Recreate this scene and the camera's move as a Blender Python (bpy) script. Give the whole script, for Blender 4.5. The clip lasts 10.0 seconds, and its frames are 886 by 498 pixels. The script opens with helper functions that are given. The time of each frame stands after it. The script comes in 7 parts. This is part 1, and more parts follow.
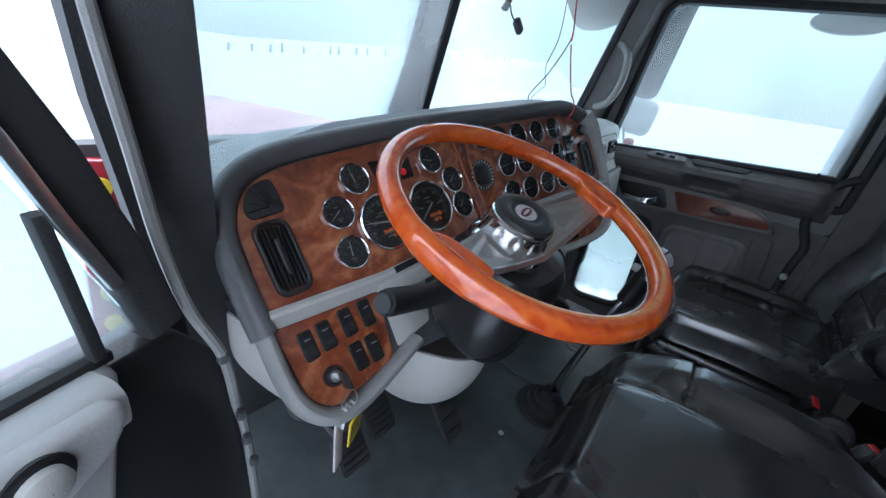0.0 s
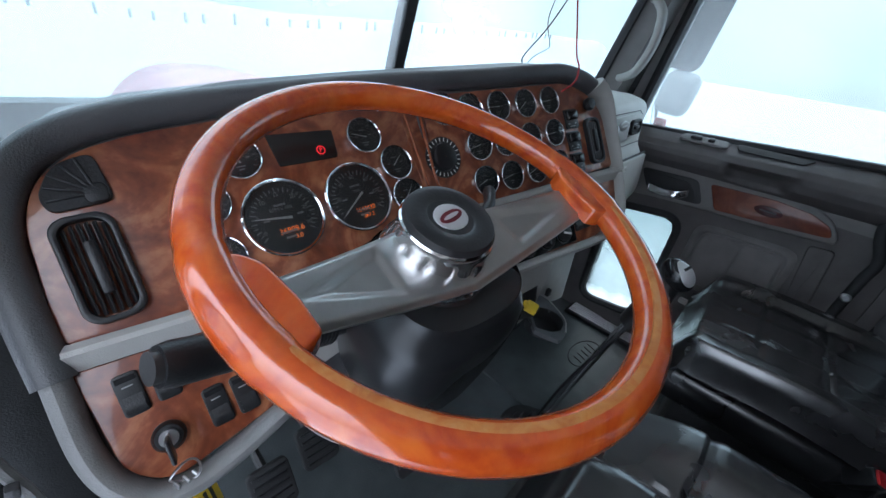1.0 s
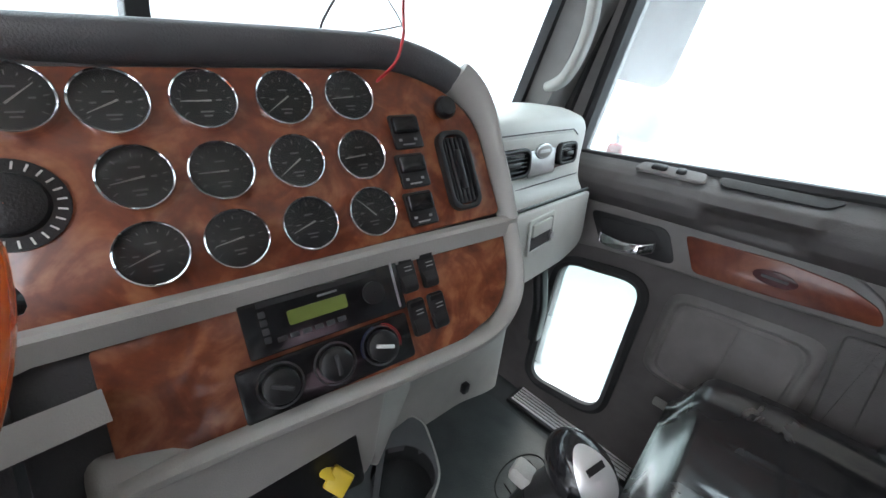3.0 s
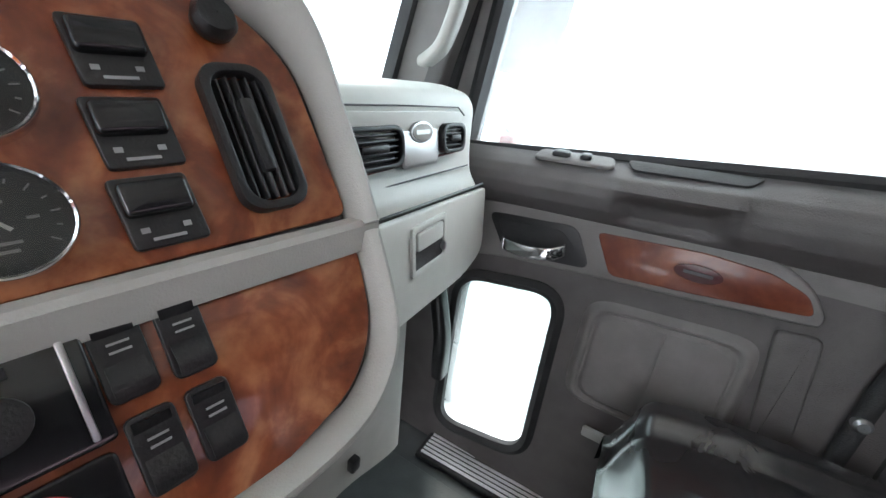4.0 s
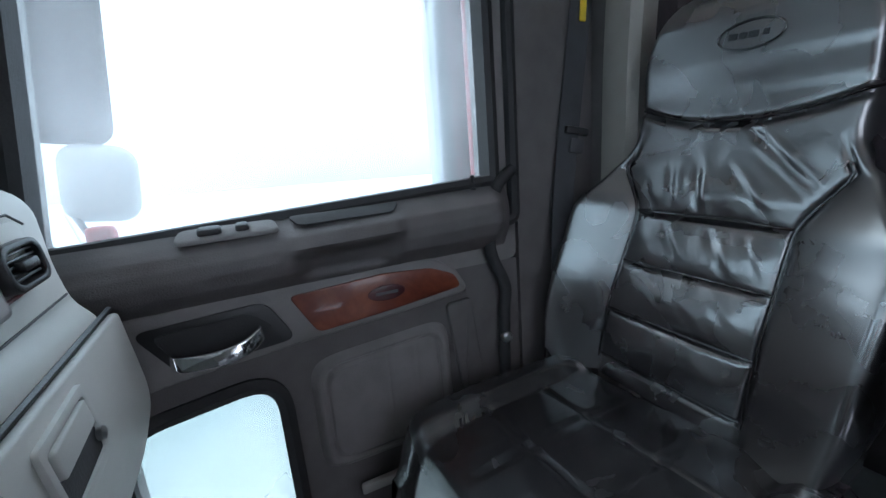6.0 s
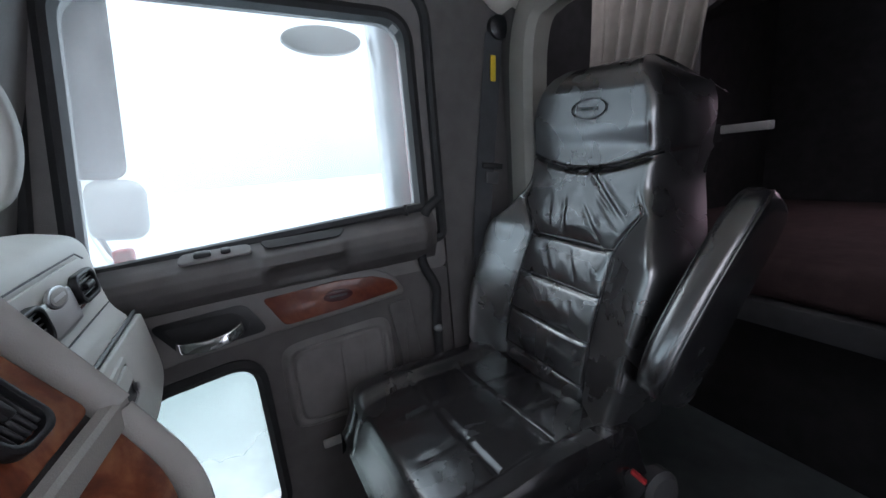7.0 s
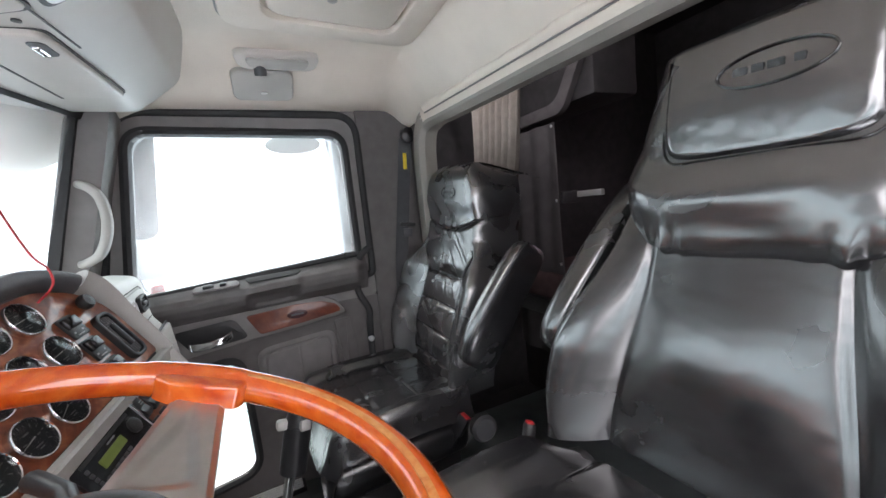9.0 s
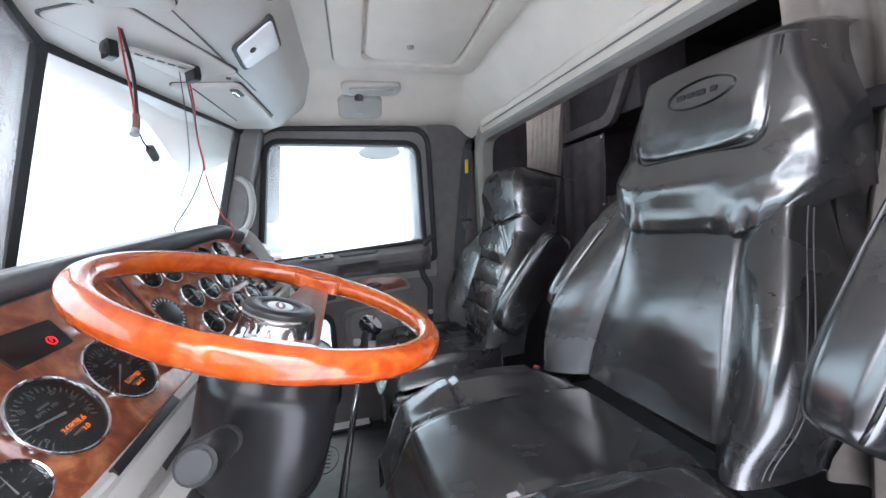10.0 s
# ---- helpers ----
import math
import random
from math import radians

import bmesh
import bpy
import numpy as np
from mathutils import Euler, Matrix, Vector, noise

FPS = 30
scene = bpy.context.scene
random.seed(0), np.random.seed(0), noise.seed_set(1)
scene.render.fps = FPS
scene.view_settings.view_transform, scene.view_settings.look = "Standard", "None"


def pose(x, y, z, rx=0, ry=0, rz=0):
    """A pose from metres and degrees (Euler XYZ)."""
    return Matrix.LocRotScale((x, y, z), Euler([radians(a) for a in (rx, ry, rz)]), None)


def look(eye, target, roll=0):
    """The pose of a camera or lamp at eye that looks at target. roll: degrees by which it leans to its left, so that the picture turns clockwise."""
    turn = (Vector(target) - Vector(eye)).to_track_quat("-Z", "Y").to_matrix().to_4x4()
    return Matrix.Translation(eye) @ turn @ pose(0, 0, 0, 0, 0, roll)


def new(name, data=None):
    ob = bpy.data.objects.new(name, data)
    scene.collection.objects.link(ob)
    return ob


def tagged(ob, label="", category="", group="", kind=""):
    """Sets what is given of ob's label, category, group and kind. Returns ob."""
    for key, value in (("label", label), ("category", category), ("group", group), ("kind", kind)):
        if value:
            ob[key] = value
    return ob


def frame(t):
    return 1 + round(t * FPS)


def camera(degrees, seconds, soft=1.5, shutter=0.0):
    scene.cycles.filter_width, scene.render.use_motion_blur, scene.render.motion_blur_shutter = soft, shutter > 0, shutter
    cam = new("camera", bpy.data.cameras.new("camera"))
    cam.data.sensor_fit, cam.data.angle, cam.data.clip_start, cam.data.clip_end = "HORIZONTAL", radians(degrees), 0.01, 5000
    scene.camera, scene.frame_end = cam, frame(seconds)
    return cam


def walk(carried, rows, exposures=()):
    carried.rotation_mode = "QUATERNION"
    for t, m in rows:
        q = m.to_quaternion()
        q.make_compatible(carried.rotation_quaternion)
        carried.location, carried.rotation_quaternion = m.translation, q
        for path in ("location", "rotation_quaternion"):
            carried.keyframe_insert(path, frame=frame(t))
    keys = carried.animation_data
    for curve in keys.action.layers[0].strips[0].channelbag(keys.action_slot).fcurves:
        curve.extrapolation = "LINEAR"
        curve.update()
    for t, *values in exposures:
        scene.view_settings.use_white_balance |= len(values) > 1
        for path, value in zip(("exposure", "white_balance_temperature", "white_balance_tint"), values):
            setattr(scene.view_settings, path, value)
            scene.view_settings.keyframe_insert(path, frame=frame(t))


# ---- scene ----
cam = camera(98.5, 10.0)
PATH = [
    (0, (-0.832, 0.02, 1.033), (0.594, 1.122, 0.167), 8.7),
    (0.5, (-0.716, 0.029, 1.017), (0.636, 1.163, 0.076), 9.1),
    (1, (-0.597, 0.033, 1.006), (0.701, 1.206, 0.037), 9.2),
    (1.5, (-0.484, 0.048, 0.999), (0.776, 1.261, 0.03), 9.8),
    (2, (-0.357, 0.06, 0.987), (0.901, 1.327, 0.086), 9.3),
    (2.5, (-0.224, 0.076, 0.977), (1.039, 1.366, 0.116), 8.6),
    (2.7, (-0.172, 0.072, 0.969), (1.104, 1.366, 0.135), 8.4),
    (3.8, (0.051, 0.142, 0.895), (1.634, 1.157, 0.216), 7.9),
    (4, (0.086, 0.16, 0.882), (1.742, 1.072, 0.232), 8.2),
    (4.5, (0.149, 0.197, 0.862), (1.993, 0.713, 0.283), 7.9),
    (5, (0.202, 0.235, 0.859), (2.146, 0.097, 0.41), 3.9),
    (5.5, (0.209, 0.242, 0.872), (2.074, -0.365, 0.482), -1.6),
    (6, (0.147, 0.256, 0.907), (1.93, -0.558, 0.505), -4.5),
    (6.2, (0.109, 0.255, 0.916), (1.878, -0.581, 0.505), -5.0),
    (7.3, (-0.175, 0.192, 0.988), (1.608, -0.607, 0.561), -5.1),
    (7.5, (-0.222, 0.19, 0.984), (1.559, -0.631, 0.595), -5.0),
    (8, (-0.36, 0.179, 1.0), (1.419, -0.672, 0.667), -5.1),
    (8.5, (-0.474, 0.162, 1.013), (1.306, -0.711, 0.75), -5.6),
    (9, (-0.609, 0.141, 1.018), (1.202, -0.679, 0.797), -6.2),
    (9.5, (-0.762, 0.146, 0.997), (1.117, -0.521, 0.843), -5.6),
    (10, (-0.897, 0.148, 0.955), (1.049, -0.294, 0.819), -3.9),
]
EXPOSURE = [(0, -0.32, 5600, 9), (1, -0.22, 5700, 9), (2, 0.28, 6250, 12), (2.7, 0.68, 6450, 12), (4, 1.2, 6650, 12), (4.7, 0.94, 6650, 12), (5.5, 0.34, 6300, 13), (6.2, 0.15, 5800, 12), (7.5, -0.02, 6700, 19), (8.5, 0.58, 6900, 18), (9.2, 0.9, 6900, 18), (10, 0.85, 6350, 17)]
walk(cam, [(t, look(eye, target, roll)) for t, eye, target, roll in PATH], EXPOSURE)


# ---- world and light ----
world = bpy.data.worlds.new("world")
scene.world = world
world.use_nodes = True
wn = world.node_tree
wbg = wn.nodes["Background"]
sky = wn.nodes.new("ShaderNodeTexSky")
sky.sky_type, sky.sun_disc = "NISHITA", False
sky.sun_elevation, sky.sun_rotation = radians(38), radians(60)
wmix = wn.nodes.new("ShaderNodeMix")
wmix.data_type = "RGBA"
wmix.inputs[0].default_value = 0.9
wn.links.new(sky.outputs[0], wmix.inputs[6])
# overcast: the cloud layer is about three times brighter overhead than at the horizon
wco, wsep, wramp = wn.nodes.new("ShaderNodeTexCoord"), wn.nodes.new("ShaderNodeSeparateXYZ"), wn.nodes.new("ShaderNodeValToRGB")
wn.links.new(wco.outputs["Generated"], wsep.inputs[0])
wn.links.new(wsep.outputs[2], wramp.inputs[0])
wramp.color_ramp.elements[0].position, wramp.color_ramp.elements[0].color = 0.02, (0.30, 0.32, 0.34, 1)
wramp.color_ramp.elements[1].position, wramp.color_ramp.elements[1].color = 0.7, (1.0, 1.03, 1.08, 1)
wmid = wramp.color_ramp.elements.new(0.16)
wmid.color = (0.46, 0.48, 0.51, 1)
wgain = wn.nodes.new("ShaderNodeVectorMath")
wgain.operation = "SCALE"
wgain.inputs[3].default_value = 12.0
wn.links.new(wramp.outputs[0], wgain.inputs[0])
wn.links.new(wgain.outputs[0], wmix.inputs[7])
wn.links.new(wmix.outputs[2], wbg.inputs[0])
wbg.inputs[1].default_value = 0.5
sun_data = bpy.data.lights.new("sun", "SUN")
sun_data.energy, sun_data.angle, sun_data.color = 0.8, radians(25), (1, 0.96, 0.9)
sun = new("sun", sun_data)
sun.matrix_world = look((6, 3.5, 6), (0, 0, 0))


# ---- materials ----
def mat(name, base, rough=0.6, metal=0.0, var=0.15, scale=30.0, bump=0.0, bump_scale=200.0, coat=0.0, dirt=0.0, spec=0.5, coat_rough=0.06, ior=1.5):
    """A surface with two scales of tone, fine relief and optional dust."""
    m = bpy.data.materials.new(name)
    m.use_nodes = True
    nt = m.node_tree
    b = nt.nodes["Principled BSDF"]
    co = nt.nodes.new("ShaderNodeTexCoord")
    n1, n2 = nt.nodes.new("ShaderNodeTexNoise"), nt.nodes.new("ShaderNodeTexNoise")
    n1.inputs["Scale"].default_value, n1.inputs["Detail"].default_value = scale, 6
    n2.inputs["Scale"].default_value, n2.inputs["Detail"].default_value = scale / 6, 3
    add = nt.nodes.new("ShaderNodeMath")
    add.operation = "ADD"
    nt.links.new(co.outputs["Object"], n1.inputs["Vector"])
    nt.links.new(co.outputs["Object"], n2.inputs["Vector"])
    nt.links.new(n1.outputs[0], add.inputs[0])
    nt.links.new(n2.outputs[0], add.inputs[1])
    ramp = nt.nodes.new("ShaderNodeValToRGB")
    e = ramp.color_ramp.elements
    e[0].position, e[1].position = 0.75 / 2, 1.25 / 2
    half = nt.nodes.new("ShaderNodeMath")
    half.operation, half.inputs[1].default_value = "MULTIPLY", 0.5
    nt.links.new(add.outputs[0], half.inputs[0])
    nt.links.new(half.outputs[0], ramp.inputs[0])
    e[0].color = tuple(max(0, c * (1 - var)) for c in base) + (1,)
    e[1].color = tuple(min(1, c * (1 + var) + dirt) for c in base) + (1,)
    nt.links.new(ramp.outputs[0], b.inputs["Base Color"])
    rr = nt.nodes.new("ShaderNodeMapRange")
    rr.inputs[3].default_value, rr.inputs[4].default_value = max(0.02, rough - 0.08), min(1, rough + 0.08)
    nt.links.new(n2.outputs[0], rr.inputs[0])
    nt.links.new(rr.outputs[0], b.inputs["Roughness"])
    b.inputs["Metallic"].default_value = metal
    b.inputs["Coat Weight"].default_value = coat
    b.inputs["Coat Roughness"].default_value = coat_rough
    b.inputs["Specular IOR Level"].default_value = spec
    b.inputs["IOR"].default_value = ior
    if bump:
        n3, bp = nt.nodes.new("ShaderNodeTexNoise"), nt.nodes.new("ShaderNodeBump")
        n3.inputs["Scale"].default_value, n3.inputs["Detail"].default_value = bump_scale, 4
        nt.links.new(co.outputs["Object"], n3.inputs["Vector"])
        bp.inputs["Strength"].default_value, bp.inputs["Distance"].default_value = bump, 0.004
        nt.links.new(n3.outputs[0], bp.inputs["Height"])
        nt.links.new(bp.outputs[0], b.inputs["Normal"])
    return m


def wood(name, dark, mid, light, scale, rough, coat, stretch=(1, 1, 1), warp=1.5):
    """Varnished wood with cloudy figure or long grain."""
    m = bpy.data.materials.new(name)
    m.use_nodes = True
    nt = m.node_tree
    b = nt.nodes["Principled BSDF"]
    co, mp = nt.nodes.new("ShaderNodeTexCoord"), nt.nodes.new("ShaderNodeMapping")
    mp.inputs["Scale"].default_value = stretch
    nt.links.new(co.outputs["Object"], mp.inputs[0])
    n1, n2 = nt.nodes.new("ShaderNodeTexNoise"), nt.nodes.new("ShaderNodeTexNoise")
    n1.inputs["Scale"].default_value, n1.inputs["Detail"].default_value, n1.inputs["Distortion"].default_value = scale, 5, warp
    n2.inputs["Scale"].default_value, n2.inputs["Detail"].default_value = scale * 9, 6
    nt.links.new(mp.outputs[0], n1.inputs["Vector"])
    nt.links.new(mp.outputs[0], n2.inputs["Vector"])
    mx = nt.nodes.new("ShaderNodeMath")
    mx.operation = "MULTIPLY_ADD"
    mx.inputs[1].default_value = 0.25
    nt.links.new(n2.outputs[0], mx.inputs[0])
    nt.links.new(n1.outputs[0], mx.inputs[2])
    ramp = nt.nodes.new("ShaderNodeValToRGB")
    e = ramp.color_ramp.elements
    e[0].position, e[0].color = 0.42, (*dark, 1)
    e[1].position, e[1].color = 0.82, (*light, 1)
    k = e.new(0.6)
    k.color = (*mid, 1)
    nt.links.new(mx.outputs[0], ramp.inputs[0])
    nt.links.new(ramp.outputs[0], b.inputs["Base Color"])
    b.inputs["Roughness"].default_value = rough
    b.inputs["Coat Weight"].default_value, b.inputs["Coat Roughness"].default_value = coat, 0.05
    return m


def glow(name, col, strength):
    m = bpy.data.materials.new(name)
    m.use_nodes = True
    b = m.node_tree.nodes["Principled BSDF"]
    b.inputs["Base Color"].default_value = (*col, 1)
    b.inputs["Emission Color"].default_value = (*col, 1)
    b.inputs["Emission Strength"].default_value = strength
    return m


def pane_mat(name, fog, tint=(0.93, 0.98, 0.97), fog_scale=2.5, gloss=1.1, frost=None):
    """Glass with uneven condensation on it."""
    m = bpy.data.materials.new(name)
    m.use_nodes = True
    nt = m.node_tree
    nt.nodes.remove(nt.nodes["Principled BSDF"])
    out = nt.nodes["Material Output"]
    tr, tl, gl = nt.nodes.new("ShaderNodeBsdfTransparent"), nt.nodes.new("ShaderNodeBsdfTranslucent"), nt.nodes.new("ShaderNodeBsdfGlossy")
    tr.inputs[0].default_value = (*tint, 1)
    tl.inputs[0].default_value = (0.92, 0.95, 0.95, 1)
    gl.inputs["Roughness"].default_value = 0.03
    co, nz, mr = nt.nodes.new("ShaderNodeTexCoord"), nt.nodes.new("ShaderNodeTexNoise"), nt.nodes.new("ShaderNodeMapRange")
    nz.inputs["Scale"].default_value, nz.inputs["Detail"].default_value = fog_scale, 5
    nt.links.new(co.outputs["Object"], nz.inputs["Vector"])
    nt.links.new(nz.outputs[0], mr.inputs[0])
    mr.inputs[1].default_value, mr.inputs[2].default_value = 0.3, 0.7
    mr.inputs[3].default_value, mr.inputs[4].default_value = max(0, fog - 0.12), min(1, fog + 0.12)
    m1, m2, fr = nt.nodes.new("ShaderNodeMixShader"), nt.nodes.new("ShaderNodeMixShader"), nt.nodes.new("ShaderNodeFresnel")
    fr.inputs[0].default_value = gloss
    nt.links.new(mr.outputs[0], m1.inputs[0])
    if frost:
        # a band of ice that has crept up from the lower edge, given by its foot, slope and height
        sep, low, add, rag, band, most = (nt.nodes.new(k) for k in ("ShaderNodeSeparateXYZ", "ShaderNodeMath", "ShaderNodeMath", "ShaderNodeTexNoise", "ShaderNodeMapRange", "ShaderNodeMath"))
        nt.links.new(co.outputs["Object"], sep.inputs[0])
        low.operation, add.operation, most.operation = "MULTIPLY_ADD", "MULTIPLY_ADD", "MAXIMUM"
        low.inputs[1].default_value = -frost[1]
        nt.links.new(sep.outputs[0], low.inputs[0])
        nt.links.new(sep.outputs[1], low.inputs[2])
        rag.inputs["Scale"].default_value, rag.inputs["Detail"].default_value = 22, 6
        nt.links.new(co.outputs["Object"], rag.inputs["Vector"])
        nt.links.new(rag.outputs[0], add.inputs[0])
        add.inputs[1].default_value = 0.05
        nt.links.new(low.outputs[0], add.inputs[2])
        nt.links.new(add.outputs[0], band.inputs[0])
        band.inputs[1].default_value, band.inputs[2].default_value = frost[0], frost[0] + frost[2]
        band.inputs[3].default_value, band.inputs[4].default_value = 0.75, 0.0
        nt.links.new(band.outputs[0], most.inputs[0])
        nt.links.new(mr.outputs[0], most.inputs[1])
        nt.links.new(most.outputs[0], m1.inputs[0])
    nt.links.new(tr.outputs[0], m1.inputs[1])
    nt.links.new(tl.outputs[0], m1.inputs[2])
    nt.links.new(fr.outputs[0], m2.inputs[0])
    nt.links.new(m1.outputs[0], m2.inputs[1])
    nt.links.new(gl.outputs[0], m2.inputs[2])
    nt.links.new(m2.outputs[0], out.inputs[0])
    return m


def leather(name, base, rough, fold, grain, ior=1.8, coat=0.6):
    """Old black leather: pebbled grain, stretch wrinkles of two sizes, worn and greasy patches."""
    m = bpy.data.materials.new(name)
    m.use_nodes = True
    nt = m.node_tree
    b = nt.nodes["Principled BSDF"]
    co = nt.nodes.new("ShaderNodeTexCoord")
    wear, wrink, fine = (nt.nodes.new("ShaderNodeTexNoise") for _ in range(3))
    for n, sc, det, dis in ((wear, 9, 5, 0.6), (wrink, 14, 1, 0.2), (fine, 45, 1, 0.2)):
        n.inputs["Scale"].default_value, n.inputs["Detail"].default_value, n.inputs["Distortion"].default_value = sc, det, dis
        nt.links.new(co.outputs["Object"], n.inputs["Vector"])
    # long creases lying across the stretch
    lay = nt.nodes.new("ShaderNodeMapping")
    lay.inputs["Scale"].default_value, lay.inputs["Rotation"].default_value = (0.8, 1.0, 2.4), (0, 0.5, 0)
    nt.links.new(co.outputs["Object"], lay.inputs["Vector"])
    nt.links.new(lay.outputs[0], wrink.inputs["Vector"])
    cells = nt.nodes.new("ShaderNodeTexVoronoi")
    cells.feature, cells.inputs["Scale"].default_value = "DISTANCE_TO_EDGE", 520
    nt.links.new(co.outputs["Object"], cells.inputs["Vector"])
    ramp = nt.nodes.new("ShaderNodeValToRGB")
    ramp.color_ramp.elements[0].position, ramp.color_ramp.elements[0].color = 0.35, (*base, 1)
    ramp.color_ramp.elements[1].position, ramp.color_ramp.elements[1].color = 0.75, (*(1.3 * c for c in base), 1)
    nt.links.new(wear.outputs[0], ramp.inputs[0])
    nt.links.new(ramp.outputs[0], b.inputs["Base Color"])
    rr = nt.nodes.new("ShaderNodeMapRange")
    rr.inputs[1].default_value, rr.inputs[2].default_value = 0.35, 0.7
    rr.inputs[3].default_value, rr.inputs[4].default_value = rough - 0.03, rough + 0.05
    nt.links.new(wear.outputs[0], rr.inputs[0])
    nt.links.new(rr.outputs[0], b.inputs["Roughness"])
    b.inputs["IOR"].default_value, b.inputs["Specular IOR Level"].default_value = ior, 1.0
    b.inputs["Coat Weight"].default_value, b.inputs["Coat Roughness"].default_value, b.inputs["Coat IOR"].default_value = coat, 0.15, 1.5
    last = None
    for tex, dist in ((wrink, fold), (fine, fold * 0.22), (cells, grain)):
        bp = nt.nodes.new("ShaderNodeBump")
        bp.inputs["Strength"].default_value, bp.inputs["Distance"].default_value = 0.6, dist
        nt.links.new(tex.outputs[0], bp.inputs["Height"])
        if last is not None:
            nt.links.new(last.outputs[0], bp.inputs["Normal"])
        last = bp
    nt.links.new(last.outputs[0], b.inputs["Normal"])
    nt.links.new(last.outputs[0], b.inputs["Coat Normal"])
    return m


BURL = wood("burl_veneer", (0.115, 0.022, 0.008), (0.21, 0.050, 0.018), (0.40, 0.15, 0.065), 12, 0.3, 0.6, (1, 1, 1), 2.6)
DASH_PALE = mat("pale_dash_plastic", (0.66, 0.67, 0.635), 0.45, 0, 0.05, 20, 0.12, 600)
RIM = wood("varnished_wheel_wood", (0.41, 0.045, 0.006), (0.51, 0.076, 0.008), (0.58, 0.118, 0.014), 14, 0.22, 1.0, (1, 1, 1), 3.0)
RIM_PALE = wood("pale_rim_wood", (0.45, 0.125, 0.025), (0.52, 0.19, 0.042), (0.58, 0.25, 0.07), 26, 0.24, 1.0, (1, 1, 1), 2.5)
GREY = mat("grey_vinyl", (0.2, 0.195, 0.19), 0.55, 0, 0.1, 25, 0.25, 500, 0, 0.01)
GREY_LIGHT = mat("light_grey_plastic", (0.38, 0.368, 0.342), 0.5, 0, 0.06, 20, 0.2, 600, 0, 0.01)
GREY_DARK = mat("charcoal_plastic", (0.055, 0.055, 0.058), 0.5, 0, 0.15, 25, 0.25, 500, 0, 0.006)
BROW_GREY = mat("brow_vinyl", (0.085, 0.085, 0.088), 0.40, 0, 0.12, 25, 0.25, 500)
DOOR_GREY = mat("door_vinyl", (0.096, 0.087, 0.085), 0.6, 0, 0.12, 22, 0.3, 450, 0, 0.008)
DOOR_PALE = mat("door_trim_plastic", (0.172, 0.160, 0.155), 0.55, 0, 0.1, 22, 0.25, 450, 0, 0.01)
# paler than the closed door's plastics: daylight on the open door is in this tone
DOOR_LIT = mat("lit_door_plastic", (0.36, 0.355, 0.345), 0.5, 0, 0.08, 12, 0.12, 300, 0, 0.01)
HEADLINER = mat("headliner_vinyl", (0.68, 0.61, 0.535), 0.6, 0, 0.06, 9, 0.2, 250, 0, 0.0)
ROOF_PALE = mat("overhead_plastic", (0.50, 0.47, 0.435), 0.4, 0, 0.05, 12, 0.15, 400, 0, 0.0)
LEATHER = mat("black_leather", (0.007, 0.007, 0.008), 0.27, 0, 0.25, 18, 0.09, 500, 0.4, 0.002, 0.8, 0.16, 1.5)
LEATHER_GREY = leather("worn_leather", (0.009, 0.009, 0.010), 0.25, 0.0001, 0.00004, 1.7)
LEATHER_SHINY = leather("creased_leather", (0.010, 0.010, 0.011), 0.27, 0.00012, 0.00004, 1.95)
SHROUD_BLACK = mat("column_black_plastic", (0.012, 0.012, 0.013), 0.26, 0, 0.2, 12, 0.03, 300)
JAMB = mat("jamb_vinyl", (0.27, 0.25, 0.225), 0.6, 0, 0.1, 12, 0.25, 350, 0, 0.01)
LEATHER_SEAT = leather("cushion_leather", (0.008, 0.008, 0.009), 0.25, 0.00012, 0.00004, 1.6, 0.5)
LEATHER_COVER = leather("headrest_leather", (0.010, 0.010, 0.011), 0.24, 0.00014, 0.00004, 1.85)
BLACK = mat("black_plastic", (0.012, 0.012, 0.013), 0.35, 0, 0.2, 40, 0.15, 500)
GLOSS = mat("gloss_black_plastic", (0.012, 0.012, 0.013), 0.12, 0, 0.1, 40)
CAP_BLACK = mat("satin_cap_plastic", (0.022, 0.022, 0.023), 0.36, 0, 0.25, 30, 0.10, 260)
SHROUD = mat("column_plastic", (0.035, 0.034, 0.034), 0.32, 0, 0.2, 12, 0.03, 300)
RUBBER = mat("black_rubber", (0.02, 0.02, 0.021), 0.7, 0, 0.2, 40, 0.2, 300)
MAT_FLOOR = mat("rubber_floor_mat", (0.066, 0.076, 0.078), 0.45, 0, 0.25, 15, 0.25, 260, 0, 0.004, 0.5)
CHROME = mat("chrome", (0.82, 0.82, 0.83), 0.08, 1.0, 0.03, 20)
STEEL = mat("brushed_steel", (0.56, 0.56, 0.57), 0.3, 1.0, 0.08, 60, 0.1, 400)
ALU = mat("spoke_metal", (0.50, 0.49, 0.475), 0.34, 1.0, 0.2, 18, 0.03, 180)
DIAL = mat("dial_face", (0.024, 0.027, 0.029), 0.45, 0, 0.25, 40)
WHITE = mat("white_print", (0.75, 0.75, 0.73), 0.5, 0, 0.03, 40)
DIMWHITE = mat("dim_print", (0.3, 0.3, 0.3), 0.5, 0, 0.03, 40)
AMBER = glow("amber_digits", (1.0, 0.2, 0.01), 0.6)
REDGLOW = glow("red_warning_lamp", (1.0, 0.02, 0.03), 0.8)
RED = mat("red_plastic", (0.5, 0.015, 0.02), 0.4, 0, 0.1, 40)
YELLOW = mat("yellow_plastic", (0.7, 0.5, 0.03), 0.45, 0, 0.1, 40)
PAINT_RED = mat("red_truck_paint", (0.35, 0.02, 0.03), 0.25, 0, 0.1, 8, 0, 100, 0.8)
